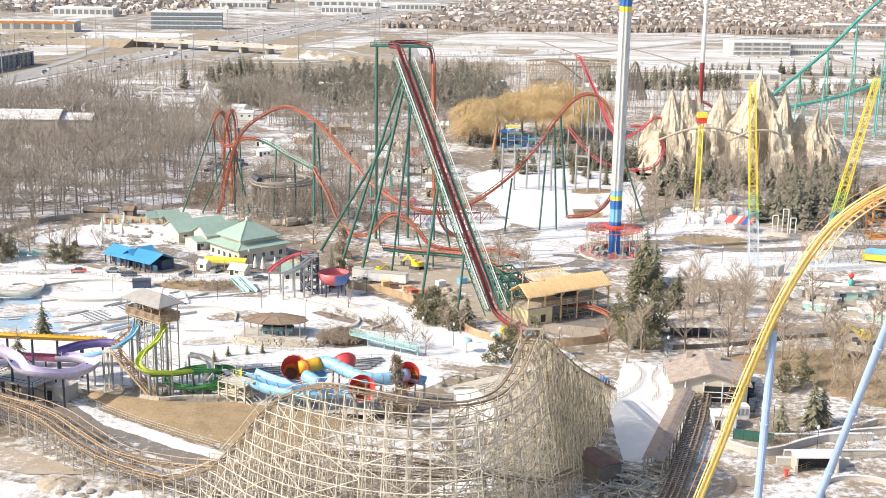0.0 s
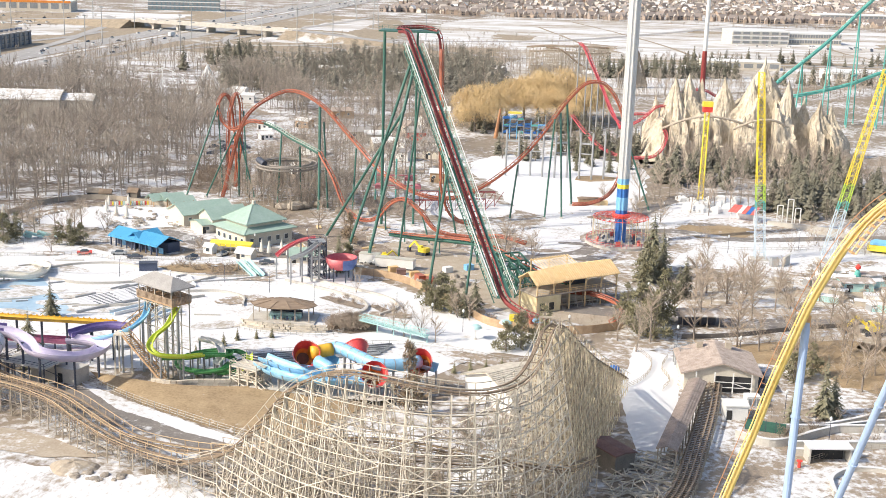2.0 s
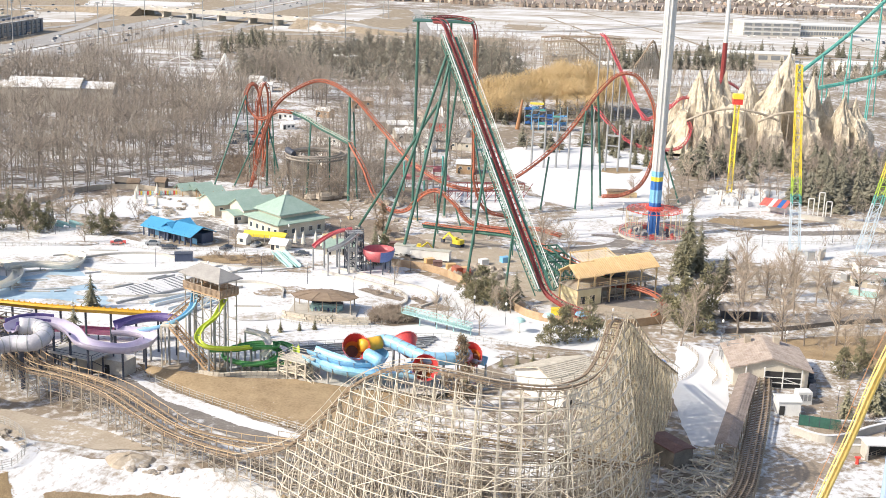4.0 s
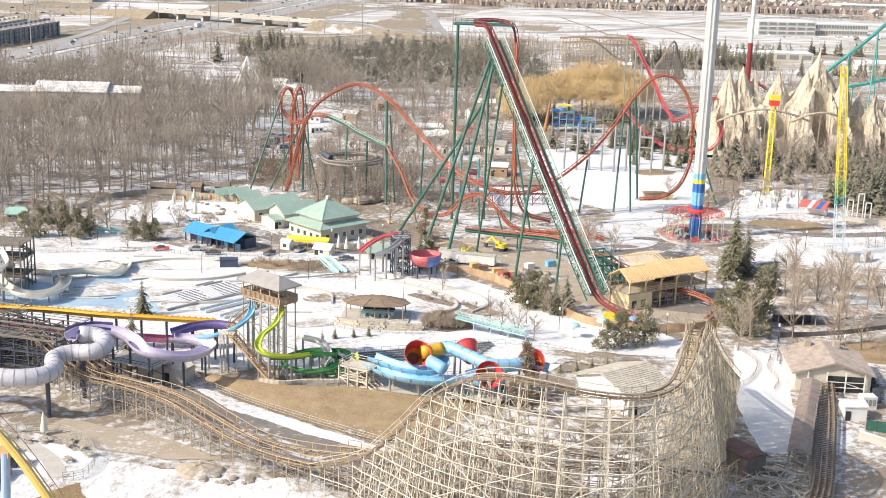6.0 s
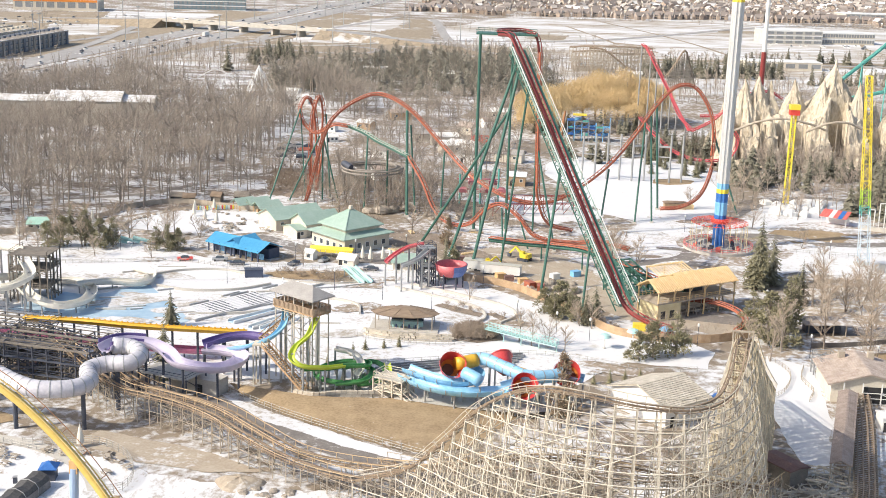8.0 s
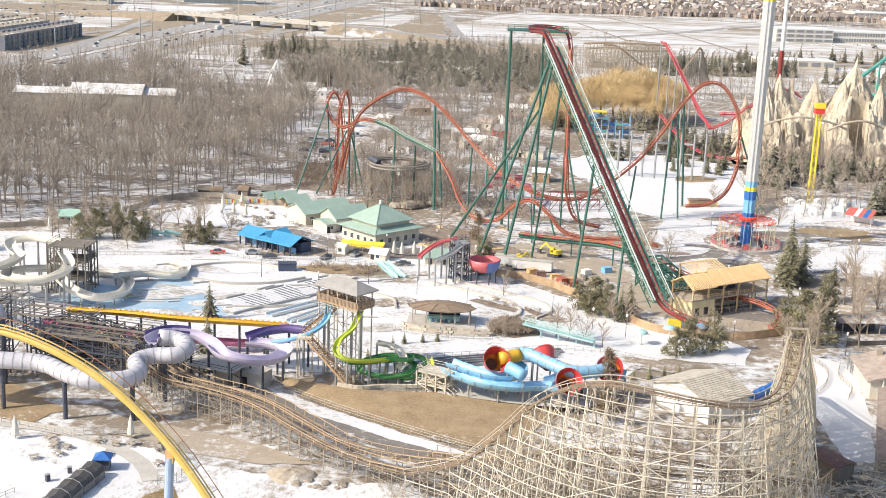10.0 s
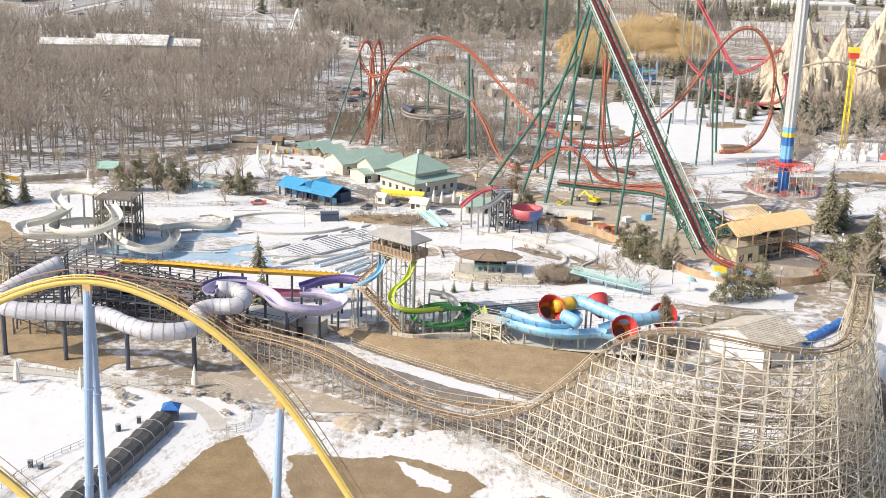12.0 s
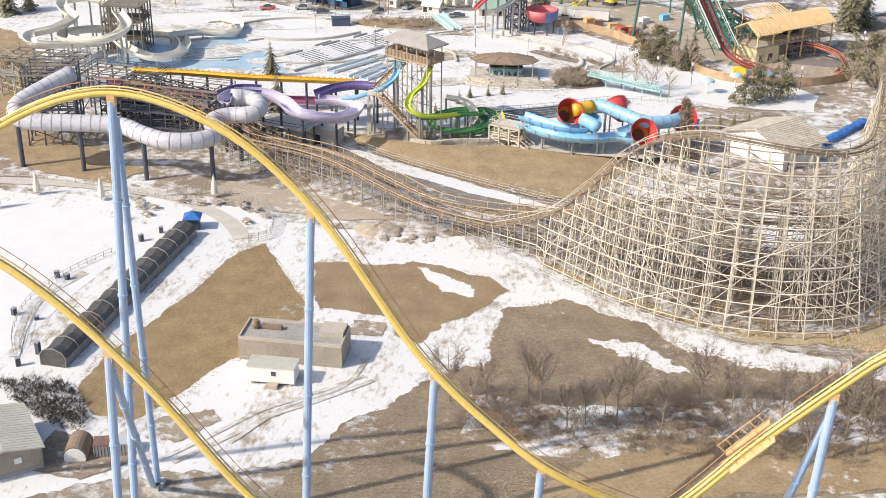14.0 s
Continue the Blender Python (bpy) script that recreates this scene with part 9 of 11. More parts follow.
tagged(part("tie", mb, M_RAILWOOD, th), kind="stuff")
for k, p in enumerate(ln):
    if k % 3 == 0:
        part("post", MB().beam((p[0] - 2, p[1] + 0.4, 0), (p[0] - 2, p[1] + 0.4, p[2] - 0.3), 0.25).beam((p[0] + 2, p[1] - 0.4, 0), (p[0] + 2, p[1] - 0.4, p[2] - 0.3), 0.25), M_WOODDK, th)
gable_house("brake_shed", 20.6, 220, -55, 8, 4.5, 3.9, 0.3, M_TOWER, M_REDROOF, "dark shed with red-brown roof at the lift foot", over=0.3, doors=1, wins=0, step=0)
gable_house("utility_shed", 47.5, 249, 5, 4.6, 4.2, 3.2, 0.5, M_WHITE, M_WHITE, "small white utility shed", over=0.2, doors=1, wins=0, step=0)
th = thing("air_handler", "white boxed air handler with vents", "machine", pose(52, 255, 0, 0, 0, 10))
part("housing", MB().box((0, 0, 1.4), (3, 2.6, 2.8)), M_WHITE, th)
for k in range(3):
    part("vent", MB().box((-0.9 + 0.9 * k, -1.33, 1.6), (0.6, 0.06, 1.4)), M_GREYST, th)
for k, (x, y, rz) in enumerate(((55.5, 262, 80), (56.5, 270, 80))):
    th = thing("parked_train", "dark blue coaster train parked beside the station", "train", pose(x, y, 0, 0, 0, rz), group="parked trains")
    for i in range(3):
        part("car", MB().box((-3 + 3 * i, 0, 0.9), (2.6, 1.4, 1.0)).box((-3.6 + 3 * i, 0, 1.6), (0.5, 1.3, 0.7)), M_DARKST, th)
for x, y, rz, w in ((66, 243, 8, 22), (70, 235, 8, 26), (62, 230, 5, 14)):
    th = thing("queue_wall", "low tan concrete queue wall capped with snow", "wall", pose(x, y, 0, 0, 0, rz), group="queue walls")
    part("wall", MB().box((0, 0, 0.8), (w, 0.5, 1.6)), M_CONC, th)
    part("snow_cap", MB().box((0, 0, 1.68), (w, 0.7, 0.16)), M_CLEAN, th, "snow cap")

th = thing("snack_stand", "low stand with a flat brown roof and snow", "building", pose(47.5, 313, 0, 0, 0, 8))
part("roof", MB().hip(11, 6, 3.4, 0.5, 0.6, 9, 0.3), M_SNOWROOF, th)
part("wall", MB().box((0, 1.2, 1.6), (9, 3, 3.2)), M_DARKST, th)
for i in range(4):
    part("post", MB().beam((-4.8 + 3.2 * i, -2.8, 0), (-4.8 + 3.2 * i, -2.8, 3.3), 0.24), M_WOODDK, th)
frame_tower("station_stair", 40.6, 279, 4.2, 6.5, [2.2, 4.4], "pale grey steel stair and landing beside the station", M_GREYST, M_GREYST, 5, 2.1, grate=True)
for x, y, rz, w, d, m in ((97, 356, 8, 9, 6, M_TEALS), (104, 366, 20, 10, 6, M_WHITE), (88, 352, -4, 7, 5, M_STUCCO), (112, 352, 12, 9, 6, M_TEALS), (92, 368, 10, 6, 4, M_WHITE), (106, 348, 4, 6, 4, M_WHITE)):
    gable_house("midway_stall", x, y, rz, w, d, 2.8, 0.5, m, M_SNOWROOF, "low pale midway stall with a snowy roof", over=0.4, doors=1, wins=2, step=0)
rg = random.Random(88)
for k in range(34):
    th = thing("picnic_table", "grey picnic table dusted with snow", "table", pose(rg.uniform(78, 118), rg.uniform(340, 378), 0, 0, 0, rg.uniform(0, 180)), group="midway tables")
    part("tabletop", MB().box((0, 0, 0.76), (1.9, 0.8, 0.08)), M_WHITE if k % 3 else M_WOODDK, th)
    for sg in (-1, 1):
        part("bench", MB().box((0, sg * 0.75, 0.45), (1.9, 0.28, 0.06)), M_WOODDK, th)
        part("leg", MB().beam((sg * 0.7, -0.6, 0), (sg * 0.7, 0.6, 0.74), 0.08).beam((sg * 0.7, 0.6, 0), (sg * 0.7, -0.6, 0.74), 0.08), M_WOODDK, th)

# service yard: plant building, white hut, grey shed, tarped trough
M_PLANT = mat("brown_grey_render", (0.30, 0.26, 0.21), (0.40, 0.35, 0.29), 0.4, 0.9, bump=0.2)
th = thing("plant_building", "beige flat-roofed plant building with grey roof", "building", pose(-83, 159.4, -0.5, 0, 0, -4))
part("wall", MB().box((0, 0, 2.0), (15.5, 6.0, 4.0)), M_PLANT, th)
part("roof", MB().box((0, 0, 4.05), (15.1, 5.6, 0.12)), mat("grey_roof_felt", (0.28, 0.27, 0.26), (0.4, 0.385, 0.37), 0.3, 0.9), th)
for y in (-2.9, 2.9):
    part("parapet", MB().box((0, y, 4.2), (15.5, 0.22, 0.5)), M_BEIGE, th)
for x in (-7.65, 7.65):
    part("parapet", MB().box((x, 0, 4.2), (0.22, 5.6, 0.5)), M_BEIGE, th)
part("roof_vent", MB().lathe([(0, 5.6), (0.5, 5.5), (0.7, 4.8), (0.5, 4.3), (0.5, 4.1)], (-6, 0.4, 0), 12), M_BSHINGLE, th, "rusty roof vent")
part("duct", MB().box((-3.6, 0.6, 4.5), (3.0, 0.7, 0.6)), M_BSHINGLE, th)
part("raised_roof", MB().box((5.6, 1.2, 4.5), (3.6, 3.2, 0.9)), M_BEIGE, th)
part("base_band", MB().box((0, -3.03, 1.1), (15.5, 0.06, 0.1)), M_GREYST, th)
th = thing("site_hut", "white flat-roofed site hut with small window", "hut", pose(-84.7, 151.6, 0, 0, 0, -3))
part("wall", MB().box((0, 0, 1.75), (6.8, 2.8, 2.5)), M_WHITE, th)
part("roof", MB().box((0, 0, 3.08), (7.1, 3.1, 0.16)), M_METAL, th)
wd = part("window", MB().box((0.4, -1.43, 2.0), (0.7, 0.06, 0.7)), M_DARKST, th)
part("pane", MB().box((0.4, -1.47, 2.0), (0.5, 0.03, 0.5)), M_GLASS, wd)
for x in (-2.8, 0, 2.8):
    part("skid", MB().box((x, 0, 0.25), (0.4, 2.6, 0.5)), M_WOODDK, th)
part("step", MB().box((0.3, -2.0, 0.35), (1.6, 1.0, 0.6)), M_WOODDK, th)
th = thing("metal_shed", "grey-walled shed with ribbed pale metal roof", "building", pose(-116.3, 129.6, 0, 0, 0, 124))
wl = MB().box((0, 0, 1.7), (11, 9.2, 3.4))
for e in (-5.5, 5.5):
    wl.add([(e, -4.6, 3.4), (e, 4.6, 3.4), (e, 0, 4.1)], [(0, 1, 2)])
part("wall", wl, M_PLANT, th)
rf = part("roof", MB().gable(11, 9.2, 3.4, 0.8, 0.35, 0.15), M_METAL, th)
part("roof_seam", seams(MB(), 11, 9.2, 3.4, 0.8, 0.35, 0.6), M_METAL, rf)
for k in range(9):
    part("wall_rib", MB().box((-5.53, -4.4 + 1.1 * k, 1.7), (0.06, 0.12, 3.3)), M_PLANT, th)
part("wall_base", MB().box((-5.54, 0, 0.3), (0.08, 9.2, 0.6)), M_GREYST, th, "grey base band")
part("wall_fan", MB().box((-5.6, -1.5, 2.2), (0.2, 0.9, 0.8)), M_WHITE, th)
th = thing("arched_shelter", "small arched storage shelter with a white end", "shelter", pose(-106.2, 131.2, 0, 0, 0, 97))
mb = MB()
mb.sweep([(-2, 0, 0.7), (2, 0, 0.7)], 1.5, 12, True, (0.2, 0.8), 0.08)
part("cover", mb, M_BSHINGLE, th, "brown weathered arched cover")
part("end_panel", MB().sweep([(-2.06, 0, 0.7), (-1.98, 0, 0.7)], 1.42, 14), M_WHITE, th, "white end panel")
for x, y, m, lab in ((-103.1, 131.6, M_REDROOF, "rusty red storage crate"), (-100.6, 132.2, M_SILVER, "pale grey storage crate")):
    th = thing("storage_crate", lab + " in the yard", "crate", pose(x, y, 0, 0, 0, 12))
    part("box", MB().box((0, 0, 0.9), (2.0, 2.2, 1.8)), M_BEIGE, th)
    part("lid", MB().box((0, 0, 1.86), (2.1, 2.3, 0.12)), m, th)
    for k in range(5):
        part("rib", MB().box((-0.8 + 0.4 * k, -1.13, 0.9), (0.1, 0.06, 1.7)), M_DARKST, th)
# long trough under a black tarpaulin
M_TARPSIDE = mat("dusty_grey_sheet", (0.15, 0.14, 0.135), (0.26, 0.245, 0.235), 0.5, 0.7, bump=0.4)
th = thing("tarped_boat_row", "long row of boats under black tarpaulin", "tarpaulin")
a, b = Vector((-117.3, 152, 0)), Vector((-110.2, 199, 0))
d = (b - a).normalized()
s = Vector((d.y, -d.x, 0))
n = 12
for k in range(n):
    p, q = a + d * (47 / n * k), a + d * (47 / n * (k + 1) - 0.12)
    mb = MB()
    prof = [(-2.0, 0.0), (-2.0, 1.9), (-1.2, 2.7), (0.2, 2.95), (1.5, 2.4), (2.0, 1.6), (2.0, 0.0)]
    v = []
    for e, sag in ((p, 0), (p.lerp(q, 0.5), -0.3), (q, 0)):
        v += [tuple(e + s * o + Vector((0, 0, z + (sag if z > 1 else 0)))) for o, z in prof]
    m = len(prof)
    f = [(i * m + j, i * m + j + 1, (i + 1) * m + j + 1, (i + 1) * m + j) for i in range(2) for j in range(m - 1)]
    f += [tuple(range(m)), tuple(reversed(range(2 * m, 3 * m)))]
    part("tarp_panel", mb.add(v, f), M_BLACK, th)
    part("side_panel", MB().add([tuple(e + s * o + Vector((0, 0, z))) for e in (p + d * 0.15, q) for o, z in ((2.03, 0.08), (2.09, 0.08), (2.09, 1.5), (2.03, 1.5))], [(0, 1, 2, 3), (7, 6, 5, 4), (0, 4, 5, 1), (1, 5, 6, 2), (2, 6, 7, 3), (3, 7, 4, 0)]), M_TARPSIDE, th, "dusty grey side sheet")
    part("hoop", MB().sweep([tuple(p + s * o * 1.02 + Vector((0, 0, z * 1.015))) for o, z in prof], 0.07, 5), M_GREYST, th, "pale metal hoop")
th = thing("blue_kiosk", "small kiosk with a blue hip roof by the pond", "booth", pose(-109.8, 201.5, 0, 0, 0, 9))
part("wall", MB().box((0, 0, 1.2), (2.4, 2.4, 2.4)), M_DARKST, th)
part("roof", MB().hip(2.6, 2.6, 2.4, 1.1, 0.3, 0, 0.15), M_BLUE, th)
# folded parasols
pr = thing("folded_parasol", "closed white parasol on a pole", "parasol", group="parasols")
part("pole", MB().rod((0, 0, 0), (0, 0, 5.0), 0.07, None, 8), M_GREYST, pr)
part("cloth", MB().lathe([(0.72, 0.9), (0.66, 1.8), (0.36, 3.6), (0.04, 4.8)], (0, 0, 0), 10), M_CREAM, pr)
for i, (x, y) in enumerate([(-143.2, 213.1), (-130.2, 211.9), (-109.4, 215.7), (-148, 206), (-77, 362), (-74.5, 361), (-71, 362.5), (-68.5, 360), (-131, 400), (-136, 404), (-141, 409), (-166, 386), (-170, 392)]):
    if i:
        copy_thing(pr, pose(x, y, 0))
    else:
        pr.matrix_basis = pose(x, y, 0)
# earth mound and boulders
mb = MB()
for r, z in ((3.6, 0.0), (3.0, 0.5), (2.0, 1.0), (1.0, 1.25), (0.01, 1.3)):
    for k in range(18):
        t = k * math.pi / 9
        q = r * (1 + 0.12 * math.sin(3 * t + z))
        mb.v.append((q * math.cos(t) * 1.25, q * math.sin(t), z + 0.1 * math.sin(5 * t) * (z > 0.2)))
mb.f = [(i * 18 + k, i * 18 + (k + 1) % 18, (i + 1) * 18 + (k + 1) % 18, (i + 1) * 18 + k) for i in range(4) for k in range(18)]
md = tagged(part("earth_mound", mb, M_DIRT), "low brown earth mound in snow", "mound")
md.matrix_basis = pose(-76.5, 204.2, 0)


def boulder(seed, r):
    rg = random.Random(seed)
    mb = MB()
    n, m = 9, 5
    for i in range(m + 1):
        for k in range(n):
            t, u = 2 * math.pi * k / n, math.pi * i / m
            q = r * rg.uniform(0.8, 1.15)
            mb.v.append((q * math.sin(u) * math.cos(t) * 1.2, q * math.sin(u) * math.sin(t), max(-0.05, q * math.cos(u) * 0.7 + r * 0.3)))
    mb.f = [(i * n + k, (i + 1) * n + k, (i + 1) * n + (k + 1) % n, i * n + (k + 1) % n) for i in range(m) for k in range(n)]
    return mb


M_BOULDER = mat("grey_brown_rock", (0.25, 0.215, 0.175), (0.46, 0.41, 0.345), 0.8, 0.95, bump=0.6, vary=0.2)
bo = [tagged(part("boulder", boulder(s, 1.0), M_BOULDER), "grey-brown boulder dusted with snow", "rock", "boulders") for s in range(4)]
rg = random.Random(5)
BO = [(-71.5 + rg.uniform(-4, 5), 201.2 + rg.uniform(-1.6, 1.6), rg.uniform(0.5, 1.0)) for _ in range(16)] + [(-22 + rg.uniform(-6, 8), 342 + rg.uniform(-5, 5), rg.uniform(0.8, 1.9)) for _ in range(26)] + [(-60 + rg.uniform(-8, 8), 424 + rg.uniform(-4, 4), rg.uniform(0.8, 1.8)) for _ in range(12)]
for i, (x, y, s) in enumerate(BO):
    m = pose(x, y, 0, 0, 0, rg.uniform(0, 360)) @ Matrix.Diagonal((s, s, s * (0.55 if i < 16 else 0.9), 1))
    if i < 4:
        bo[i].matrix_basis = m
    else:
        copy_thing(bo[i % 4], pose(0, 0, 0)).matrix_basis = m

# construction site below the lift
for x, y, rz, w, lab in ((-35.5, 353.5, -10, 11.5, "long pale grey site trailer"), (-43.5, 357.5, -10, 6, "short white site trailer")):
    th = thing("site_trailer", lab + " on the muddy site", "trailer", pose(x, y, 0, 0, 0, rz))
    part("body", MB().box((0, 0, 1.9), (w, 2.9, 2.6)), M_WHITE, th)
    part("roof", MB().box((0, 0, 3.25), (w + 0.2, 3.1, 0.12)), M_METAL, th)
    part("undercarriage", MB().box((0, 0, 0.4), (w * 0.9, 2.2, 0.5)), M_DARKST, th)
    for s in (-1, 1):
        part("wheel", MB().rod((s * w * 0.15, -1.5, 0.45), (s * w * 0.15, -1.2, 0.45), 0.45, None, 12), M_BLACK, th)


def digger(x, y, rz, s=1.0):
    th = thing("excavator", "yellow tracked excavator parked on mud", "excavator", pose(x, y, 0, 0, 0, rz) @ Matrix.Diagonal((s, s, s, 1)))
    for q in (-1.1, 1.1):
        part("track", MB().box((0, q, 0.45), (3.6, 0.6, 0.9)), M_DARKST, th)
    part("body", MB().box((-0.4, 0, 1.7), (2.8, 2.4, 1.3)), M_STEELY, th)
    cb = part("cab", MB().box((0.5, 0.7, 2.3), (1.3, 1.0, 1.6)), M_STEELY, th)
    part("cab_window", MB().box((1.17, 0.7, 2.5), (0.05, 0.8, 0.9)), M_GLASS, cb)
    part("boom", MB().beam((0.8, -0.3, 1.8), (3.4, -0.3, 3.8), 0.4, 0.6), M_STEELY, th)
    part("stick", MB().beam((3.4, -0.3, 3.8), (5.4, -0.3, 1.6), 0.3, 0.45), M_STEELY, th)
    part("bucket", MB().box((5.5, -0.3, 1.0), (0.9, 1.0, 1.0)), M_DARKST, th)


digger(-29, 371, 150)
digger(-40, 362, 20, 0.8)
digger(91, 312, 190, 1.25)
th = thing("fence_boards_run", "brown board construction fence round the coaster site", "fence")
FLN = spline([(-46, 345, 0), (-38, 343, 0), (-30, 337, 0), (-23, 328, 0), (-15, 318, 0), (-6, 303, 0), (4, 299, 0), (18, 300, 0), (28, 306, 0)], 2.4)
for a, b in zip(FLN, FLN[1:]):
    part("panel", MB().beam((a[0], a[1], 1.1), (b[0], b[1], 1.1), 0.12, 2.1), M_FENCE, th)
for i, (x, y, m, lab) in enumerate(((0.8, 306.5, M_STEELY, "yellow"), (5.5, 305, M_ORANGE, "orange"), (7.5, 304, M_ORANGE, "orange"), (-24, 338, M_ORANGE, "orange"), (-27, 341, M_ORANGE, "orange"))):
    th = thing("site_container", lab + " steel equipment box on the site", "container", pose(x, y, 0, 0, 0, 30 * i))
    part("box", MB().box((0, 0, 1.0), (3.2, 2.0, 2.0)), m, th)
    part("door", MB().box((1.62, 0, 1.0), (0.06, 1.6, 1.7)), m, th)
    for k in range(4):
        part("rib", MB().box((-1.2 + 0.8 * k, -1.03, 1.0), (0.12, 0.08, 1.9)), m, th)
for x, y, m, lab in ((-8.6, 291, M_TEALS, "teal"), (6.5, 299, M_LBLUE, "blue"), (-1.5, 296, M_TEALS, "teal")):
    th = thing("spray_mushroom", lab + " umbrella-shaped water feature on a pole", "fountain", pose(x, y, 0))
    part("pole", MB().rod((0, 0, 0), (0, 0, 3.2), 0.14, None, 8), M_WHITE, th)
    part("cap", MB().lathe([(1.6, 3.0), (1.3, 3.5), (0.6, 3.8), (0.02, 3.9)], (0, 0, 0), 16), m, th)
    part("base", MB().rod((0, 0, 0), (0, 0, 0.3), 0.4, None, 10), M_CONC, th)
# kiosks and stalls on the right side of the park
th = thing("striped_kiosk", "kiosk with a red and blue striped slanting roof", "booth", pose(79, 443, 0, 0, 0, -28) @ Matrix.Diagonal((1.0, 1.0, 1.1, 1)))
part("wall", MB().box((0, 2.4, 1.1), (8, 0.4, 2.2)), M_WHITE, th)
for k in range(6):
    part("roof_strip", MB().beam((-4.6 + 1.6 * k + 0.3, -3.2, 2.8), (-4.6 + 1.6 * k + 0.3, 3, 4.2), 1.5, 0.14), (M_CORAL, M_CORAL, M_WHITE, M_CORAL, M_BLUE, M_CORAL)[k], th)
for x in (-4.3, 4.3):
    part("post", MB().beam((x, -3, 0), (x, -3, 2.8), 0.15), M_WHITE, th)
rg = random.Random(44)
for i in range(26):
    th = thing("snowy_ride_car", "white ride car under snow on the midway", "ride car", pose(59 + rg.uniform(0, 26), 453 + rg.uniform(0, 26), 0, 0, 0, rg.uniform(0, 180)) @ Matrix.Scale(rg.uniform(1.1, 1.9), 4), group="stored ride cars")
    part("hull", MB().hip(2.2, 1.2, 0.9, 0.5, 0.15, 1.0, 0.8), M_WHITE, th)
    part("base", MB().box((0, 0, 0.1), (1.8, 1.0, 0.2)), M_DARKST, th)
gable_house("midway_stall", 105, 368, 12, 12, 6, 3.0, 0.8, M_WHITE, M_WHITE, "low white stall with flat pale roof", over=0.4, doors=1, wins=2, step=0)
gable_house("midway_stall", 93, 360, -10, 9, 5, 2.8, 0.6, M_STUCCO, M_WHITE, "low cream stall with snow on its roof", over=0.3, doors=1, wins=2, step=0)
th = thing("teal_fountain", "teal pedestal with a red top ornament", "ornament", pose(99, 362, 0))
part("plinth", MB().lathe([(2.2, 0), (2.2, 0.6), (1.2, 0.9), (0.8, 3.6), (0.5, 4.2)], (0, 0, 0), 14), M_TEAL, th)
part("top", MB().lathe([(0.1, 4.2), (0.8, 4.8), (0.8, 5.4), (0.1, 6)], (0, 0, 0), 12), M_RED, th)
th = thing("boat_ride", "long boat-shaped ride, yellow below and light blue above", "ride", pose(121, 402, 0, 0, 0, -18))
part("hull", MB().hip(17, 4, 2.6, 0.2, 0.4, 15, 1.9), M_STEELY, th)
part("cover", MB().hip(16, 4, 3.2, 1.0, 0.3, 14, 0.5), M_LBLUE, th)
part("base", MB().box((0, 0, 0.4), (12, 2, 0.8)), M_DARKST, th)
for x, y, rz, w, h in ((98, 432, -22, 26, 1.6), (82, 380, 60, 5, 3), (105, 424, -25, 14, 1.4)):
    th = thing("concrete_wall", "pale concrete barrier wall beside the mast", "wall", pose(x, y, 0, 0, 0, rz))
    part("wall", MB().box((0, 0, h / 2), (w, 0.6, h)), M_CONC, th)
    part("cap", MB().box((0, 0, h + 0.06), (w, 0.8, 0.12)), M_CONC, th)
th = thing("white_frame_ride", "white open square steel frames", "ride", pose(90, 442, 0) @ Matrix.Scale(0.78, 4))
for k, (x, h) in enumerate(((0, 8), (4.5, 11), (8, 7))):
    part("frame", MB().beam((x, 0, 0), (x, 0, h), 0.4).beam((x + 2.4, 0, 0), (x + 2.4, 0, h), 0.4).beam((x, 0, h), (x + 2.4, 0, h), 0.4), M_WHITE, th)
th = thing("control_tower_box", "grey electrical cabinet on the snow", "cabinet", pose(78, 378, 0, 0, 0, 20))
part("case", MB().box((0, 0, 1.4), (2.4, 1.6, 2.8)), M_GREYST, th)
part("door", MB().box((0, -0.83, 1.4), (1.8, 0.06, 2.4)), M_CONC, th)
# tall post with crossbar at the coaster crest
th = thing("crest_gantry", "timber gantry with a sign board over the coaster crest", "gantry")
for x in (5.8, 9.0):
    part("post", MB().beam((x, 198, 30), (x, 198, 35), 0.22), M_WOODDK, th)
part("crossbar", MB().beam((5.6, 198, 34.9), (9.2, 198, 34.9), 0.2, 0.3), M_WOODDK, th)

# ---------------------------------------------------------------- other coasters behind
lv = thing("giga_coaster", "tall teal steel coaster far behind the mountain", "roller coaster")
steel_track(lv, [(120, 700, 10), (127, 700, 17), (134.3, 700, 24), (158.2, 700, 46), (182.6, 700, 72), (198, 700, 84), (210, 700, 87)], 1.6, 0.6, 0.22, 1.0, 2.5, M_TEAL, M_TEAL)
steel_track(lv, [(128, 706, 13.4), (145.5, 700, 16.6), (172, 700, 23.6), (191.7, 700, 31.6), (215, 705, 34)], 1.6, 0.6, 0.22, 1.0, 2.5, M_TEAL, M_TEAL)
for x, z in ((146, 34), (160, 47), (174, 62), (190, 78)):
    for s, w in ((-1, 7), (1, 9)):
        column(lv, (x + s * w * 0.5, 700 + 9 * s, 0), (x, 700, z), 0.34, M_TEAL, rings=False)
    part("cross_tie", MB().beam((x - 2.2, 696, z * 0.45), (x + 2.6, 704, z * 0.45), 0.7), M_TEAL, lv)
for x, z in ((150, 17), (172, 22), (188, 29)):
    column(lv, (x, 700, 0), (x, 700, z), 0.4, M_TEAL, rings=False)
iv = thing("red_coaster", "crimson steel coaster with grey posts behind the loop", "roller coaster")
R_LIFT = [(23.5, 646, 44.5), (26.2, 640, 42.6), (30, 628, 35), (35, 610, 25), (39, 596, 16), (44, 584, 11)]
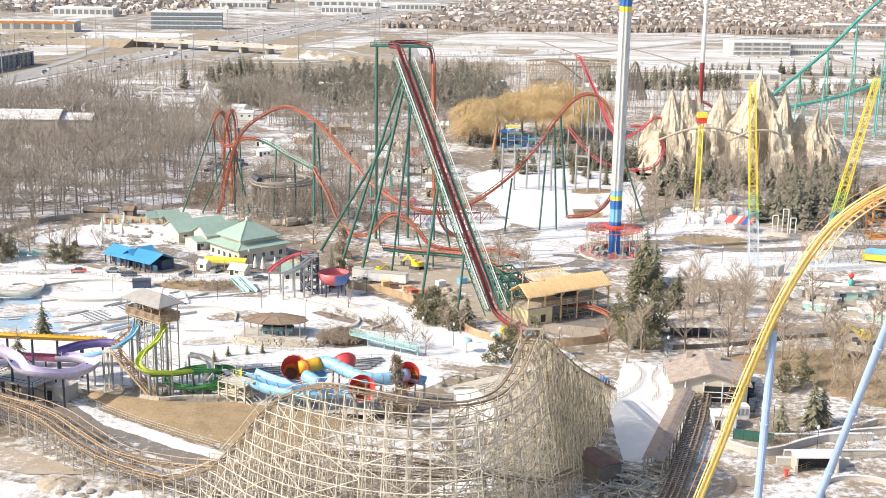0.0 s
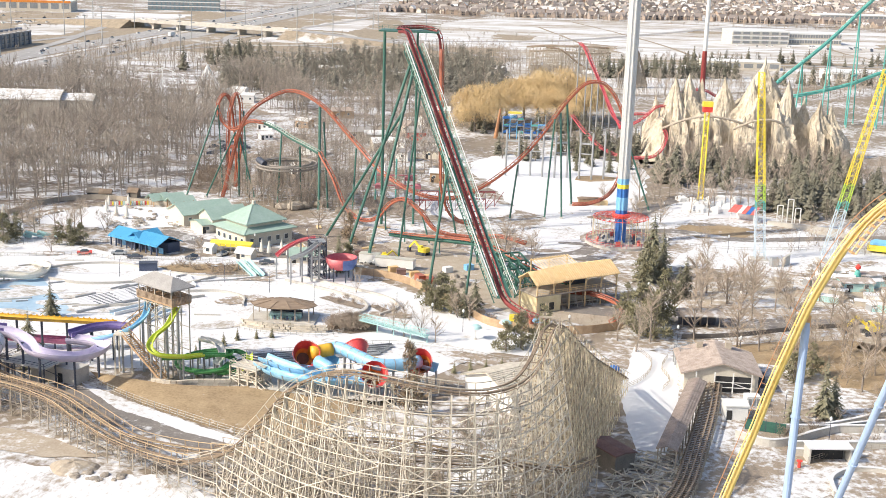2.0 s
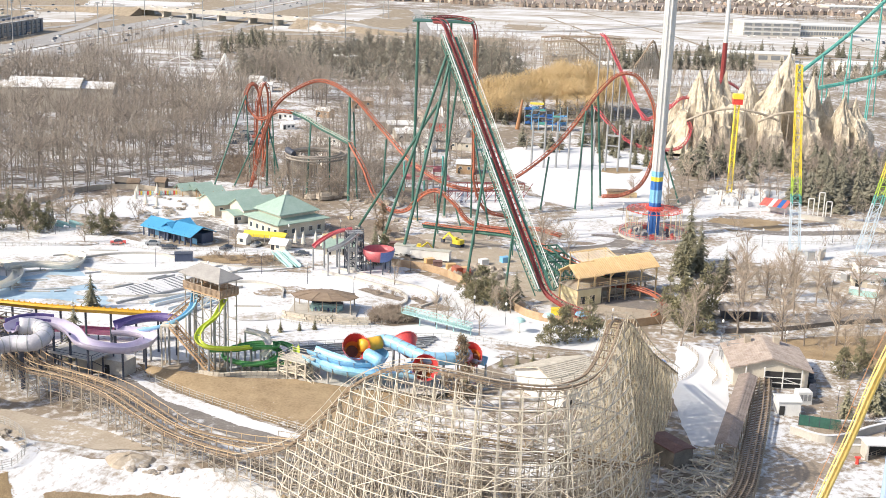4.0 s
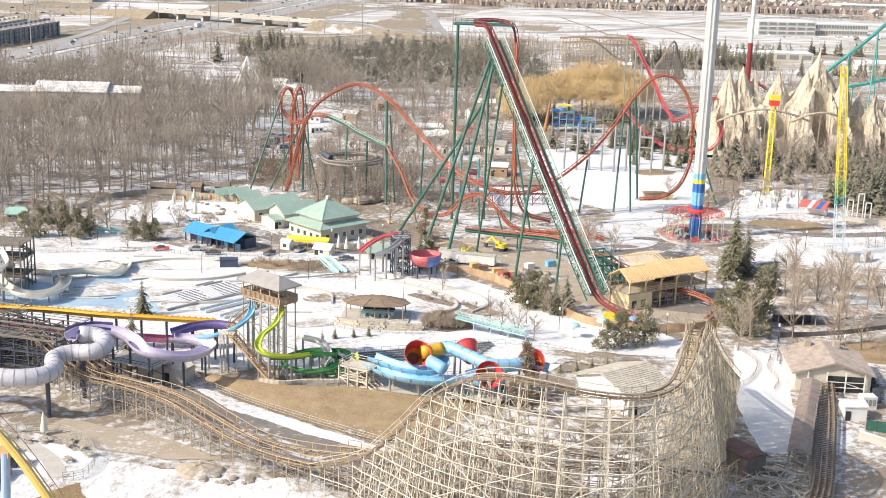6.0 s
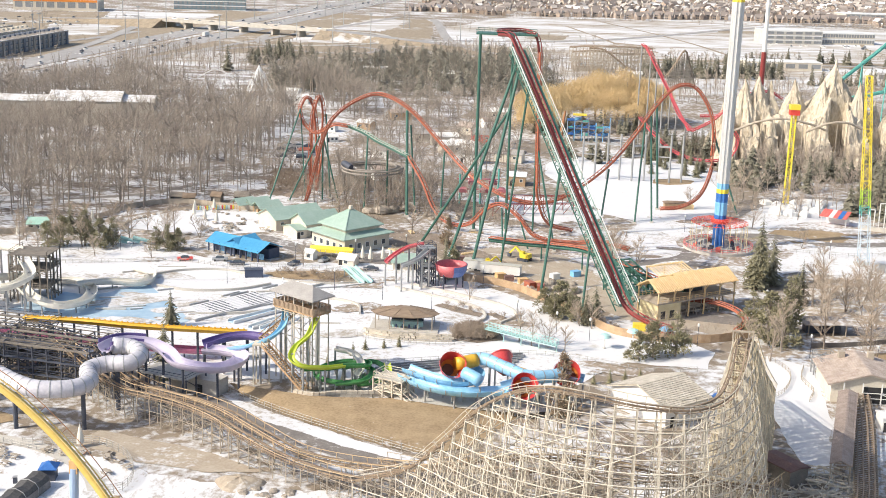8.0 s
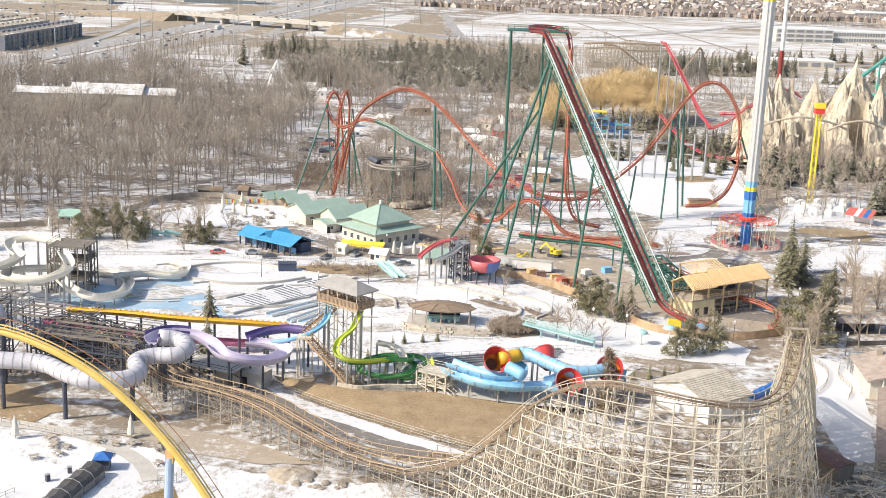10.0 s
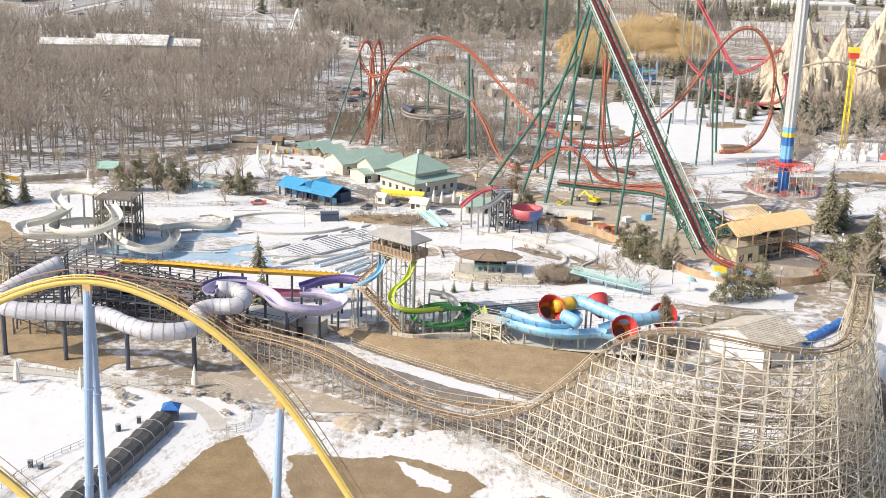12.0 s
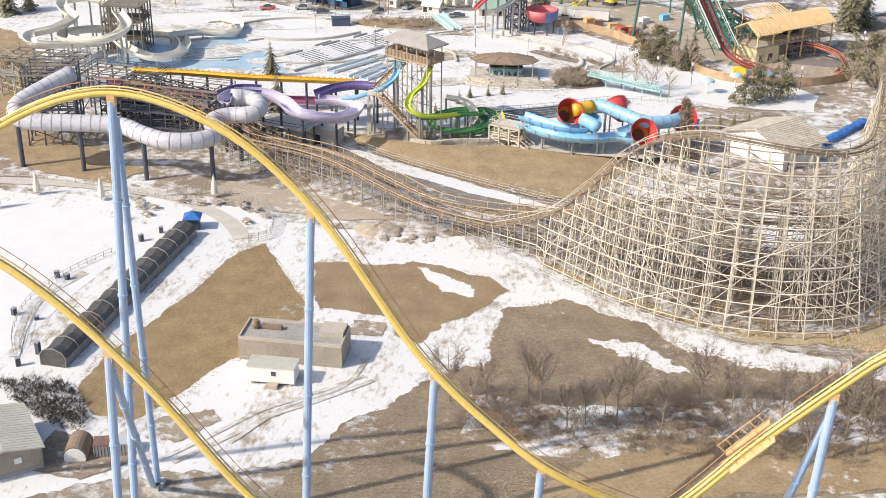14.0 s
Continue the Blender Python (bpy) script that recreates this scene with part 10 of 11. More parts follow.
R_LOW = [(20, 588, 15.5), (26, 574, 10), (34, 562, 4.6), (44, 552, 3.0), (56, 552, 4), (62, 565, 10), (60, 590, 17), (72, 612, 25), (84, 622, 26), (92, 630, 22)]
R_MID = [(44, 584, 11), (52, 578, 17), (58, 580, 22), (64, 590, 21), (60, 604, 16), (50, 606, 15)]
for c in (R_LIFT, R_LOW, R_MID):
    ln = steel_track(iv, c, 1.4, 0.34, 0.15, 0.8, 2.0, M_CRIMSON, M_CRIMSON)
    for p in ln[::7]:
        if p[2] > 5:
            column(iv, (p[0], p[1] + 1, 0), (p[0], p[1], p[2] - 1.1), 0.35, M_GREYST, rings=False)
for x in range(-8, 36, 5):
    part("grey_column", MB().rod((x, 508 + (x % 3), 0), (x, 508 + (x % 3), 15 + (x * 7 % 5)), 0.42, None, 8), M_GREYST, iv)
for x in (-8, 2, 12, 22):
    for z, w in ((14.6, 0.7), (10.4, 0.4)):
        part("crossbar", MB().beam((x, 508 + (x % 3), z), (x + 5, 508 + ((x + 5) % 3), z), w), M_GREYST, iv)
part("lift_stair", MB().beam((25, 646, 43.6), (42.6, 584, 10.4), 1.2, 0.3), M_CRIMSON, iv)
bs_ = thing("blue_play_tower", "blue and yellow steel play tower with an orange cone", "ride", pose(-3, 606, 0) @ Matrix.Diagonal((0.95, 0.9, 0.72, 1)))
rg = random.Random(61)
for i in range(7):
    for j in range(2):
        hh = rg.uniform(9, 18)
        part("post", MB().beam((-10 + 3.6 * i, 6 * j, 0), (-10 + 3.6 * i, 6 * j, hh), 0.4), M_LBLUE if (i + j) % 3 else M_GREYST, bs_)
for i in range(15):
    x, z = -10 + 3.6 * (i % 6), 4 + 4.6 * (i // 6) + rg.uniform(-0.8, 0.8)
    part("deck", MB().box((x + 1.8, 3, z), (rg.uniform(2.4, 4.4), 6, 0.4)), M_GREYST if i % 3 else M_BLUE, bs_)
    part("panel", MB().box((x + 1.8, -0.2 + 6.4 * (i % 2), z + 1.0), (rg.uniform(1.6, 3.4), 0.2, rg.uniform(0.8, 1.8))), (M_BLUE, M_LBLUE, M_TEAL, M_LBLUE)[i % 4], bs_)
    part("brace", MB().beam((x, 0, z), (x + 3.6, 0, z + 3.4), 0.25), M_BLUE, bs_)
part("roof_beam", MB().box((-4, 3, 17.4), (7, 5, 0.7)), M_STEELY, bs_)
part("cone", MB().rod((-13.5, 0, 0), (-11.5, 0, 20), 1.1, 0.5, 12), M_RUST, bs_, "orange-brown cone")
# far timber coaster
fw = thing("far_wooden_coaster", "distant beige timber coaster lattice", "roller coaster")
for ctrl in ([(-6, 936, 17), (8, 932, 18.5), (26, 930, 18.8), (42, 931, 18.8), (54, 933, 18.4)], [(8, 926, 18), (18, 925, 17), (26, 924, 12), (34, 923, 6), (42, 922, 3)], [(56, 838, 9), (62, 842, 17.5), (67.5, 845, 25.4), (70.2, 846.5, 19), (73, 848, 10), (76, 850, 1.5)], [(-4, 944, 13), (14, 941, 14.5), (34, 940, 13), (56, 942, 14)]):
    line = spline(ctrl, 2.7)
    for i, p in enumerate(line):
        mb = MB()
        for o in (-1.6, 1.6):
            mb.beam((p[0], p[1] + o, 0), (p[0], p[1] + o * 0.7, p[2]), 0.36)
        if i + 1 < len(line):
            q = line[i + 1]
            z = 1.5
            while z < min(p[2], q[2]):
                mb.beam((p[0], p[1] - 1.5, z), (q[0], q[1] - 1.5, z), 0.3)
                z += 1.9
            mb.beam((p[0], p[1] - 1.4, 1), (q[0], q[1] - 1.4, q[2]), 0.3)
        part("bent", mb, M_WOODDK, fw)
    part("track", MB().sweep(line, 0.7, 6), M_RAILWOOD, fw)
# loop of track on timber posts inside the dive coaster
M_GREYTIM = mat("grey_weathered_beams", (0.24, 0.215, 0.19), (0.36, 0.33, 0.295), 0.5, 0.85)
th = thing("ring_track", "old round dark timber track on grey posts among trees", "track")
rim = lambda r, z, n=28: [(-84.5 + r * math.cos(t), 438 + r * math.sin(t), z) for t in np.linspace(0, 2 * math.pi, n + 1)]
for r, z in ((10.7, 14.3), (8.6, 14.5), (10.7, 13.2)):
    part("track", MB().sweep(rim(r, z), 0.3, 6, cap=False), M_GREYTIM, th)
tie = MB()
for p, q in zip(rim(11.2, 14.1, 56), rim(8.1, 14.3, 56)):
    tie.beam(p, q, 0.3, 0.2)
tagged(part("tie", tie, M_GREYTIM, th), kind="stuff")
for r in (10.7, 8.6):
    lo, hi = rim(r, 0), rim(r, 14.0)
    for k in range(0, 28, 2):
        part("post", MB().beam(lo[k], hi[k], 0.2), M_GREYTIM, th)
for k in range(0, 28, 4):
    a, b, c = rim(10.7, 0.3), rim(10.7, 7), rim(10.7, 13.4)
    part("brace", MB().beam(a[k], b[k + 2], 0.2), M_GREYTIM, th)
    part("brace", MB().beam(b[k + 2], c[(k + 4) % 28], 0.2), M_GREYTIM, th)
part("tunnel", MB().sweep([(-84.5 + 10 * math.cos(t), 438 + 10 * math.sin(t), 15 + 0.7 * math.sin((t - 3.2) * 3.9)) for t in np.linspace(3.2, 4.0, 9)], 1.1, 10), M_DARKST, th, "dark rounded tunnel on the track")
for x, y, s in ((-80, 428, 3.4), (-76, 430, 2.6), (-84, 427, 2.2), (-72, 434, 2.0)):
    o = tagged(new("boulder", bo[int(s * 7) % 4].data), "grey-brown boulder by the round track", "rock", "boulders")
    o.matrix_basis = pose(x, y, 0.2, 0, 0, s * 90) @ Matrix.Diagonal((s, s, s * 0.8, 1))
for x, y, rz, w, d, h, up in ((-274, 594, 8, 30, 14, 11.5, 2.0), (-246, 600, 8, 34, 20, 12, 3.6), (-222, 604, 8, 16, 13, 11.5, 2.4)):
    gable_house("white_roofed_hall", x, y, rz, w, d, h, up, M_BEIGE, M_TRODDEN, "long hall with a snow-covered roof among trees", over=0.5, doors=0, wins=0, step=0)
th = thing("tent_frame", "white steel pyramid frame of a far ride", "ride", pose(-190, 728, 0))
for k in range(6):
    t = k * math.pi / 3
    part("strut", MB().beam((9 * math.cos(t), 9 * math.sin(t), 0), (0, 0, 17), 0.6), M_WHITE, th)
part("cross_frame", MB().beam((-22, 0, 5), (-8, 0, 6), 0.5).beam((-22, 0, 0), (-22, 0, 8), 0.5).beam((-14, 0, 0), (-14, 0, 8), 0.5), M_WHITE, th)
M_PINKP = mat("pink_red_ride_paint", (0.42, 0.12, 0.15), (0.55, 0.23, 0.25), 0.3, 0.5)
th = thing("swing_ride", "pink and teal gondola ride on pale posts", "ride", pose(-48, 450, 0, 0, 0, 8))
for i, (x, y) in enumerate(((-6, 0), (-2.5, 3), (1.5, 0), (5, 3), (8, 0))):
    part("post", MB().rod((x, y, 0), (x, y, 11 + 2.2 * (i % 3)), 0.35, None, 8), (M_TEAL, M_WHITE, M_TEAL, M_GREYST, M_TEAL)[i], th)
    part("gondola", MB().hip(2.6, 1.6, 5.6 + 2.4 * (i % 2), 0.8, 0.2, 1.8, 1.2, (x + 1.2, y)), M_PINKP, th, "pink gondola")
for z in (5.2, 9.0):
    part("crossbeam", MB().beam((-7, 1.5, z), (9, 1.5, z), 0.45), M_PINKP, th)
th = thing("transfer_track", "dark red service track on grey posts behind the coaster", "track")
for k, (x0, y0, x1, y1, z) in enumerate(((-41, 430, -13, 438, 4.2), (-37, 441, -10, 446, 5.4))):
    part("rail", MB().beam((x0, y0, z), (x1, y1, z), 0.2), M_REDRAIL, th)
    part("rail", MB().beam((x0, y0 + 1.6, z), (x1, y1 + 1.6, z), 0.2), M_REDRAIL, th)
    part("walkway", MB().beam((x0, y0 + 3, z - 0.2), (x1, y1 + 3, z - 0.2), 1.0, 0.15), M_DARKST, th)
    for i in range(9):
        u = i / 8
        x, y = x0 + (x1 - x0) * u, y0 + (y1 - y0) * u
        part("post", MB().beam((x, y + 0.8, 0), (x, y + 0.8, z), 0.24), M_GREYST if i % 2 else M_REDRAIL, th)
        part("brace", MB().beam((x, y + 0.8, 0.4), (x + 3.0, y + 1.6, z), 0.16), M_REDRAIL, th)
gable_house("red_barn", -53, 590, 10, 9, 6, 4.5, 2.2, M_RED, M_SHINGLE, "small red barn among bare trees", over=0.4, doors=1, wins=2, step=0)
for x, y, rz, w, d, h in ((-162, 698, 8, 13, 7, 4.5), (-167, 712, -6, 8, 6, 6), (-128, 604, -12, 8, 5, 3), (-122, 574, 30, 6, 4, 2.6)):
    gable_house("clearing_building", x, y, rz, w, d, h, 1.0, M_WHITE, M_WHITE, "white building in a clearing behind the woods", over=0.3, doors=1, wins=3, step=0)
th = thing("orange_kiddie_ride", "orange ride with white canopy in the snow", "ride", pose(-127, 534, 0, 0, 0, 20))
part("canopy", MB().hip(5, 4, 2.8, 0.9, 0.3, 3.0), M_ORANGE, th)
part("deck", MB().box((0, 0, 0.4), (7.5, 5.5, 0.8)), M_GREYST, th)
for x in (-3, 3):
    for y in (-2, 2):
        part("post", MB().beam((x, y, 0.8), (x, y, 3.5), 0.25), M_WHITE, th)
th = thing("white_frame_track", "white steel frames of a far ride above the trees", "ride", pose(-212, 704, 0, 0, 0, 6))
for i, h in enumerate((11, 10, 14, 17, 15, 11)):
    part("post", MB().beam((-16 + 6 * i, 0, 0), (-16 + 6 * i, 0, h), 0.4), M_WHITE, th)
    if i < 5:
        part("rail", MB().beam((-16 + 6 * i, 0, h), (-10 + 6 * i, 0, (10, 14, 17, 15, 11)[i]), 0.45), M_WHITE, th)
rg = random.Random(77)
for i in range(18):
    x, y = rg.uniform(-112, -20), rg.uniform(470, 690)
    gable_house("park_stall", x, y, rg.uniform(-30, 30), rg.uniform(6, 14), rg.uniform(5, 8), rg.uniform(3, 5), rg.uniform(1, 2), rg.choice([M_WHITE, M_STUCCO, M_BEIGE, M_DECK]), rg.choice([M_WHITE, M_SHINGLE, M_WHITE, M_PINKROOF]), "small park building with pale roof among trees", over=0.4, doors=1, wins=2, step=0)
for i in range(7):
    x, y = rg.uniform(-150, 40), rg.uniform(770, 950)
    gable_house("park_stall", x, y, rg.uniform(-30, 30), rg.uniform(9, 18), rg.uniform(6, 9), rg.uniform(3, 5), rg.uniform(1, 2), rg.choice([M_WHITE, M_STUCCO, M_BEIGE]), M_WHITE, "distant low building with snowy roof", over=0.4, doors=0, wins=0, step=0)

# ---------------------------------------------------------------- highway and suburb
M_SUB = ground_mat("suburb_ground", (0.24, 0.20, 0.16), (0.33, 0.28, 0.23), 0.45, 0.006, 0.05, 0.06)
M_DRYF = ground_mat("dry_field", (0.25, 0.205, 0.15), (0.40, 0.33, 0.24), 0.22, 0.012, 0.08, 0.05)
M_FARSNOW = ground_mat("snow_field_far", (0.34, 0.29, 0.23), (0.46, 0.41, 0.34), 0.53, 0.012, 0.06, 0.07, stretch=(0.45, 1.5, 1))
patch("ground_interchange", [(-560, 860), (-330, 900), (-200, 960), (-120, 1010), (-130, 1180), (-150, 1420), (-300, 1500), (-600, 1300)], 0.15, M_DRYF, "dry yellow-brown verge grass at the interchange", "grass", 8, 20, 50.0)
patch("ground_snow_far", [(-100, 1040), (120, 1060), (420, 1120), (460, 1480), (200, 1600), (-60, 1560), (-130, 1300)], 0.15, M_FARSNOW, "wide snow-covered field", "snow", 8, 20, 51.0)
patch("ground_coaster_snow", [(-8, 800), (108, 818), (262, 990), (140, 1080), (-12, 1040), (-22, 900)], 0.13, M_FARSNOW, "snow around the far timber coaster", "snow", 8, 14, 54.0)
patch("ground_scrub", [(-110, 830), (-24, 834), (-30, 1110), (-120, 1100), (-150, 960)], 0.18, M_DRYF, "tan scrub on old earthworks", "grass", 8, 14, 55.0)
for i, (pts, w) in enumerate([([(-60, 1180), (60, 1170), (240, 1200), (430, 1230)], 4), ([(-40, 1300), (100, 1330), (260, 1350), (440, 1360)], 5), ([(-20, 1420), (160, 1450), (420, 1440)], 6), ([(60, 1060), (40, 1200), (0, 1400)], 3.5), ([(140, 1070), (120, 1200), (90, 1330), (40, 1500)], 4), ([(-90, 1500), (100, 1540), (300, 1520)], 9), ([(300, 1100), (280, 1230), (330, 1420)], 4)]):
    ribbon("track_earth", pts, w, 0.22 + 0.01 * i, M_DRYF, "bare earth track across the snow", "path", 15)
for i, ol in enumerate([[(30, 1110), (70, 1105), (74, 1180), (40, 1200)], [(-40, 1210), (-10, 1205), (0, 1260), (-44, 1270)], [(160, 1390), (260, 1380), (270, 1420), (170, 1430)], [(330, 1260), (430, 1270), (430, 1320), (340, 1310)]]):
    patch("ground_earth", ol, 0.19, M_DRYF, "bare brown earth in the snow field", "ground", 9, 10, 60.0 + i)
patch("ground_brown_strip", [(40, 1010), (420, 1060), (430, 1110), (60, 1050)], 0.3, M_DRYF, "strip of dry grass", "grass", 4, 14, 52.0)
patch("ground_suburb", [(-150, 1650), (600, 1560), (1500, 1700), (2400, 4300), (-1800, 4300), (-1300, 1900), (-520, 1560), (-330, 1620), (-250, 2200), (-160, 2200)], 0.12, M_SUB, "streets and gardens of a suburb with old snow", "ground", 10, 40, 53.0)
H1 = [(-372, 690), (-362, 780), (-352, 900), (-336, 1060), (-318, 1250), (-285, 1600), (-212, 2372), (-120, 3400)]
for o, nm in ((-19, "road_highway_west"), (19, "road_highway_east")):
    ribbon(nm, [(x + o, y) for x, y in H1], 26, 0.35, M_ASPHALT, "grey multi-lane highway carriageway", "road", 25)
for o in (-19, 19):
    for q in (-7, 0, 7):
        mb = MB()
        line = spline([(x + o + q, y, 0.42) for x, y in H1], 14)
        for a, b in zip(line[::2], line[1::2]):
            m = tuple(a[k] + (b[k] - a[k]) * 0.5 for k in range(3))
            mb.beam(a, m, 0.3, 0.03)
        tagged(part("lane_marking", mb, M_WHITE), "dashed white lane line", "marking", kind="structure")
ribbon("road_median", H1, 6, 0.33, M_FARSNOW, "median strip with snow", "verge", 25)
ribbon("road_ramp_west", [(-480, 850), (-430, 960), (-400, 1060), (-392, 1130)], 9, 0.4, M_ASPHALT, "curving highway ramp", "road", 20)
ribbon("road_ramp_east", [(-330, 820), (-300, 940), (-262, 1020), (-200, 1060), (-160, 1040), (-170, 1000), (-215, 1000), (-262, 1060), (-280, 1200)], 8, 0.42, M_ASPHALT, "looping highway ramp", "road", 12)
ribbon("road_ring", [(-150, 1430), (-60, 1040), (120, 1035), (430, 1090)], 9, 0.4, M_ASPHALT, "grey road along the field", "road", 20)
ribbon("road_cross_east", [(-175, 1135), (0, 1200), (300, 1560), (700, 1620)], 10, 0.42, M_ASPHALT, "grey arterial road", "road", 20)
ob = thing("overpass", "pale concrete road bridge over the highway", "bridge", pose(-302, 1164, 0, 0, 0, -20))
part("deck", MB().box((0, 0, 6.6), (184, 16, 1.8)), M_CONC, ob)
for y in (-7.8, 7.8):
    part("parapet", MB().box((0, y, 8.0), (184, 0.5, 1.1)), M_CONC, ob)
for x in (-62, -34, 0, 34, 62):
    part("pier", MB().box((x, 0, 3.0), (2.2, 12, 6.0)), M_CONC, ob)
for s in (-1, 1):
    em = MB()
    prof = [(86, 7.4), (96, 7.4), (150, 4.5), (240, 0.2)]
    for x, z in prof:
        em.v += [(s * x, -9 - z * 2.2, 0), (s * x, -9, z), (s * x, 9, z), (s * x, 9 + z * 2.2, 0)]
    em.f = [(4 * i + k, 4 * i + k + 1, 4 * i + 5 + k, 4 * i + 4 + k) for i in range(3) for k in range(3)] + [(0, 1, 2, 3)]
    part("embankment", em, M_DRYF, ob, "grassy ramp embankment")
    part("ramp_road", MB().strip([(s * x, 0, z + 0.15) for x, z in prof], 14, 0.12), M_ASPHALT, ob)
ribbon("road_slip", [(-384, 700), (-384, 776), (-382, 867), (-387, 1002), (-402, 1120), (-425, 1260), (-460, 1330)], 9, 0.45, M_ASPHALT, "highway slip road", "road", 15)
ribbon("road_loop", [(-296, 1075), (-262, 1046), (-205, 1062), (-168, 1105), (-166, 1160), (-190, 1208), (-226, 1216), (-256, 1180)], 8, 0.46, M_CONC, "pale looping ramp", "road", 8)
ribbon("road_slip_east", [(-352, 720), (-312, 850), (-296, 960), (-270, 1090), (-222, 1300), (-190, 1450)], 8, 0.44, M_ASPHALT, "eastern slip road", "road", 15)
for i, ol in enumerate([[(-300, 860), (-250, 870), (-240, 960), (-290, 980)], [(-250, 1080), (-190, 1090), (-190, 1170), (-240, 1180)], [(-460, 1060), (-410, 1080), (-430, 1200), (-490, 1180)], [(-470, 1260), (-380, 1270), (-380, 1400), (-500, 1380)], [(-240, 1240), (-180, 1230), (-170, 1400), (-210, 1420)]]):
    patch("ground_verge_snow", ol, 0.2 + 0.01 * i, M_FARSNOW, "old snow on the verge", "snow", 10, 8, 90.0 + i)
scrub = [bare_tree(s + 200, 5, 0.5, 6, 4, 0.3, 0.1) for s in range(3)]
wood("verge_scrub", scrub, grove([(-300, 840), (-160, 900), (-150, 1150), (-240, 1240), (-285, 1000)], 15, 81, (0.5, 1.2), tufts(0.02, 0.0, 8.0)) + grove([(-480, 1000), (-395, 1010), (-420, 1300), (-560, 1300)], 17, 82, (0.5, 1.2), tufts(0.02, -0.1, 5.0)) + grove([(-390, 700), (-384, 840), (-396, 990), (-402, 700)], 9, 83, (0.6, 1.2)), M_BARK, M_FTWIG, "leafless scrub on the highway verges")
wood("field_scrub", scrub, grove([(-120, 1500), (420, 1500), (640, 1560), (640, 1590), (-120, 1560)], 10, 84, (0.7, 1.5), tufts(0.012, -0.15, 4.0)) + grove([(-130, 1130), (60, 1140), (40, 1330), (-120, 1480)], 16, 85, (0.4, 1.1), tufts(0.012, 0.02, 6.0)) + grove([(30, 1030), (460, 1110), (460, 1160), (30, 1075)], 10, 86, (0.6, 1.5), tufts(0.02, -0.2, 7.0)) + grove([(-60, 1000), (120, 1000), (140, 1080), (-60, 1090)], 11, 87, (0.6, 1.3), tufts(0.02, -0.1, 3.0)), M_BARK, M_FTWIG, "brown leafless scrub on the fields and along the suburb")
# lamp masts along the highway
lm = thing("lamp_mast", "tall pale grey highway light mast", "lamp post", group="highway lamps")
part("pole", MB().rod((0, 0, 0), (0, 0, 30), 0.45, 0.28, 8), M_GREYST, lm)
part("lamp_head", MB().lathe([(0.2, 29.4), (1.6, 29.6), (1.6, 30.2), (0.2, 30.4)], (0, 0, 0), 10), M_GREYST, lm)
LM = [(-269.7, 949), (-165, 1026), (-330, 911), (-390, 900), (-352, 1010), (-410, 1080), (-300, 1090), (-240, 1100), (-380, 1180), (-290, 1250), (-330, 1330), (-230, 1300), (-270, 1420), (-200, 1400), (-300, 1540), (-225, 1560), (-258, 1700), (-190, 1720), (-240, 1880), (-440, 1010), (-500, 1180), (-100, 1150), (-445, 1250), (-205, 1080)]
for i, (x, y) in enumerate(LM):
    if i:
        copy_thing(lm, pose(x, y, 0))
    else:
        lm.matrix_basis = pose(x, y, 0)
py = thing("lattice_pylon", "thin grey lattice power pylon", "pylon", pose(-163, 1280, 0))
mast(py, (0, 0, 0), (0, 0, 46), 6, 1.2, 9, lambda u: M_GREYST)
# cars
def car_mesh(m, label, wheels=False):
    th = thing("car", label, "car", group="highway cars")
    part("body", MB().hip(4.4, 1.8, 0.95, 0.06, 0.0, 4.2, 0.65 if wheels else 0.93), m, th)
    part("cabin", MB().hip(2.5, 1.6, 1.0, 0.55, 0.0, 1.5, 0.05), M_GLASS, th)
    for x in (-1.4, 1.4) if wheels else ():
        for y in (-0.85, 0.85):
            part("wheel", MB().rod((x, y - 0.1, 0.33), (x, y + 0.1, 0.33), 0.33, None, 8), M_BLACK, th)
    return th


cars = [car_mesh(M_WHITE, "white car on the road"), car_mesh(M_DARKST, "dark car on the road"), car_mesh(M_GREYST, "silver car on the road"), car_mesh(M_RED, "red car parked near the pool", True), car_mesh(M_DARKST, "dark car parked by the hall", True), car_mesh(M_GREYST, "silver car parked by the hall", True)]
rg = random.Random(12)
hl = spline([(x, y, 0.4) for x, y in H1], 9)
spots = []
for p in hl:
    if 780 < p[1] < 2000 and rg.random() < 0.62:
        spots.append((p[0] + rg.choice([-28, -22, -15, -10, 10, 15, 22, 28]) + rg.uniform(-0.6, 0.6), p[1], 0.37, 86))
for i in range(10):
    u, v = -85 + 18 * i + rg.uniform(-5, 5), rg.choice([-4, 4])
    spots.append((-302 + 0.94 * u + 0.342 * v, 1164 - 0.342 * u + 0.94 * v, 7.55, -20))
for i in range(30):
    spots.append((rg.uniform(-590, -470), rg.uniform(1160, 1290), 0.0, rg.choice([0, 90])))
for i in range(16):
    spots.append((rg.uniform(-140, -122), 528 + 9 * (i // 4) + rg.uniform(-1, 1), 0.1, 15))
for i in range(26):
    spots.append((rg.uniform(190, 330), rg.uniform(1225, 1262), 0.15, 90))
for i, (x, y, z, rz) in enumerate(spots):
    m = pose(x, y, z, 0, 0, rz + rg.uniform(-2, 2))
    if i < 3:
        cars[i].matrix_basis = m
    else:
        copy_thing(cars[rg.randrange(3)], m)
cars[3].matrix_basis = pose(-128, 352, 0.06, 0, 0, 20)
tk = thing("lorry", "white box lorry on the highway", "lorry", pose(-322, 1105, 0.37, 0, 0, 86))
part("box", MB().box((-1.5, 0, 2.3), (10, 2.6, 3.2)), M_WHITE, tk)
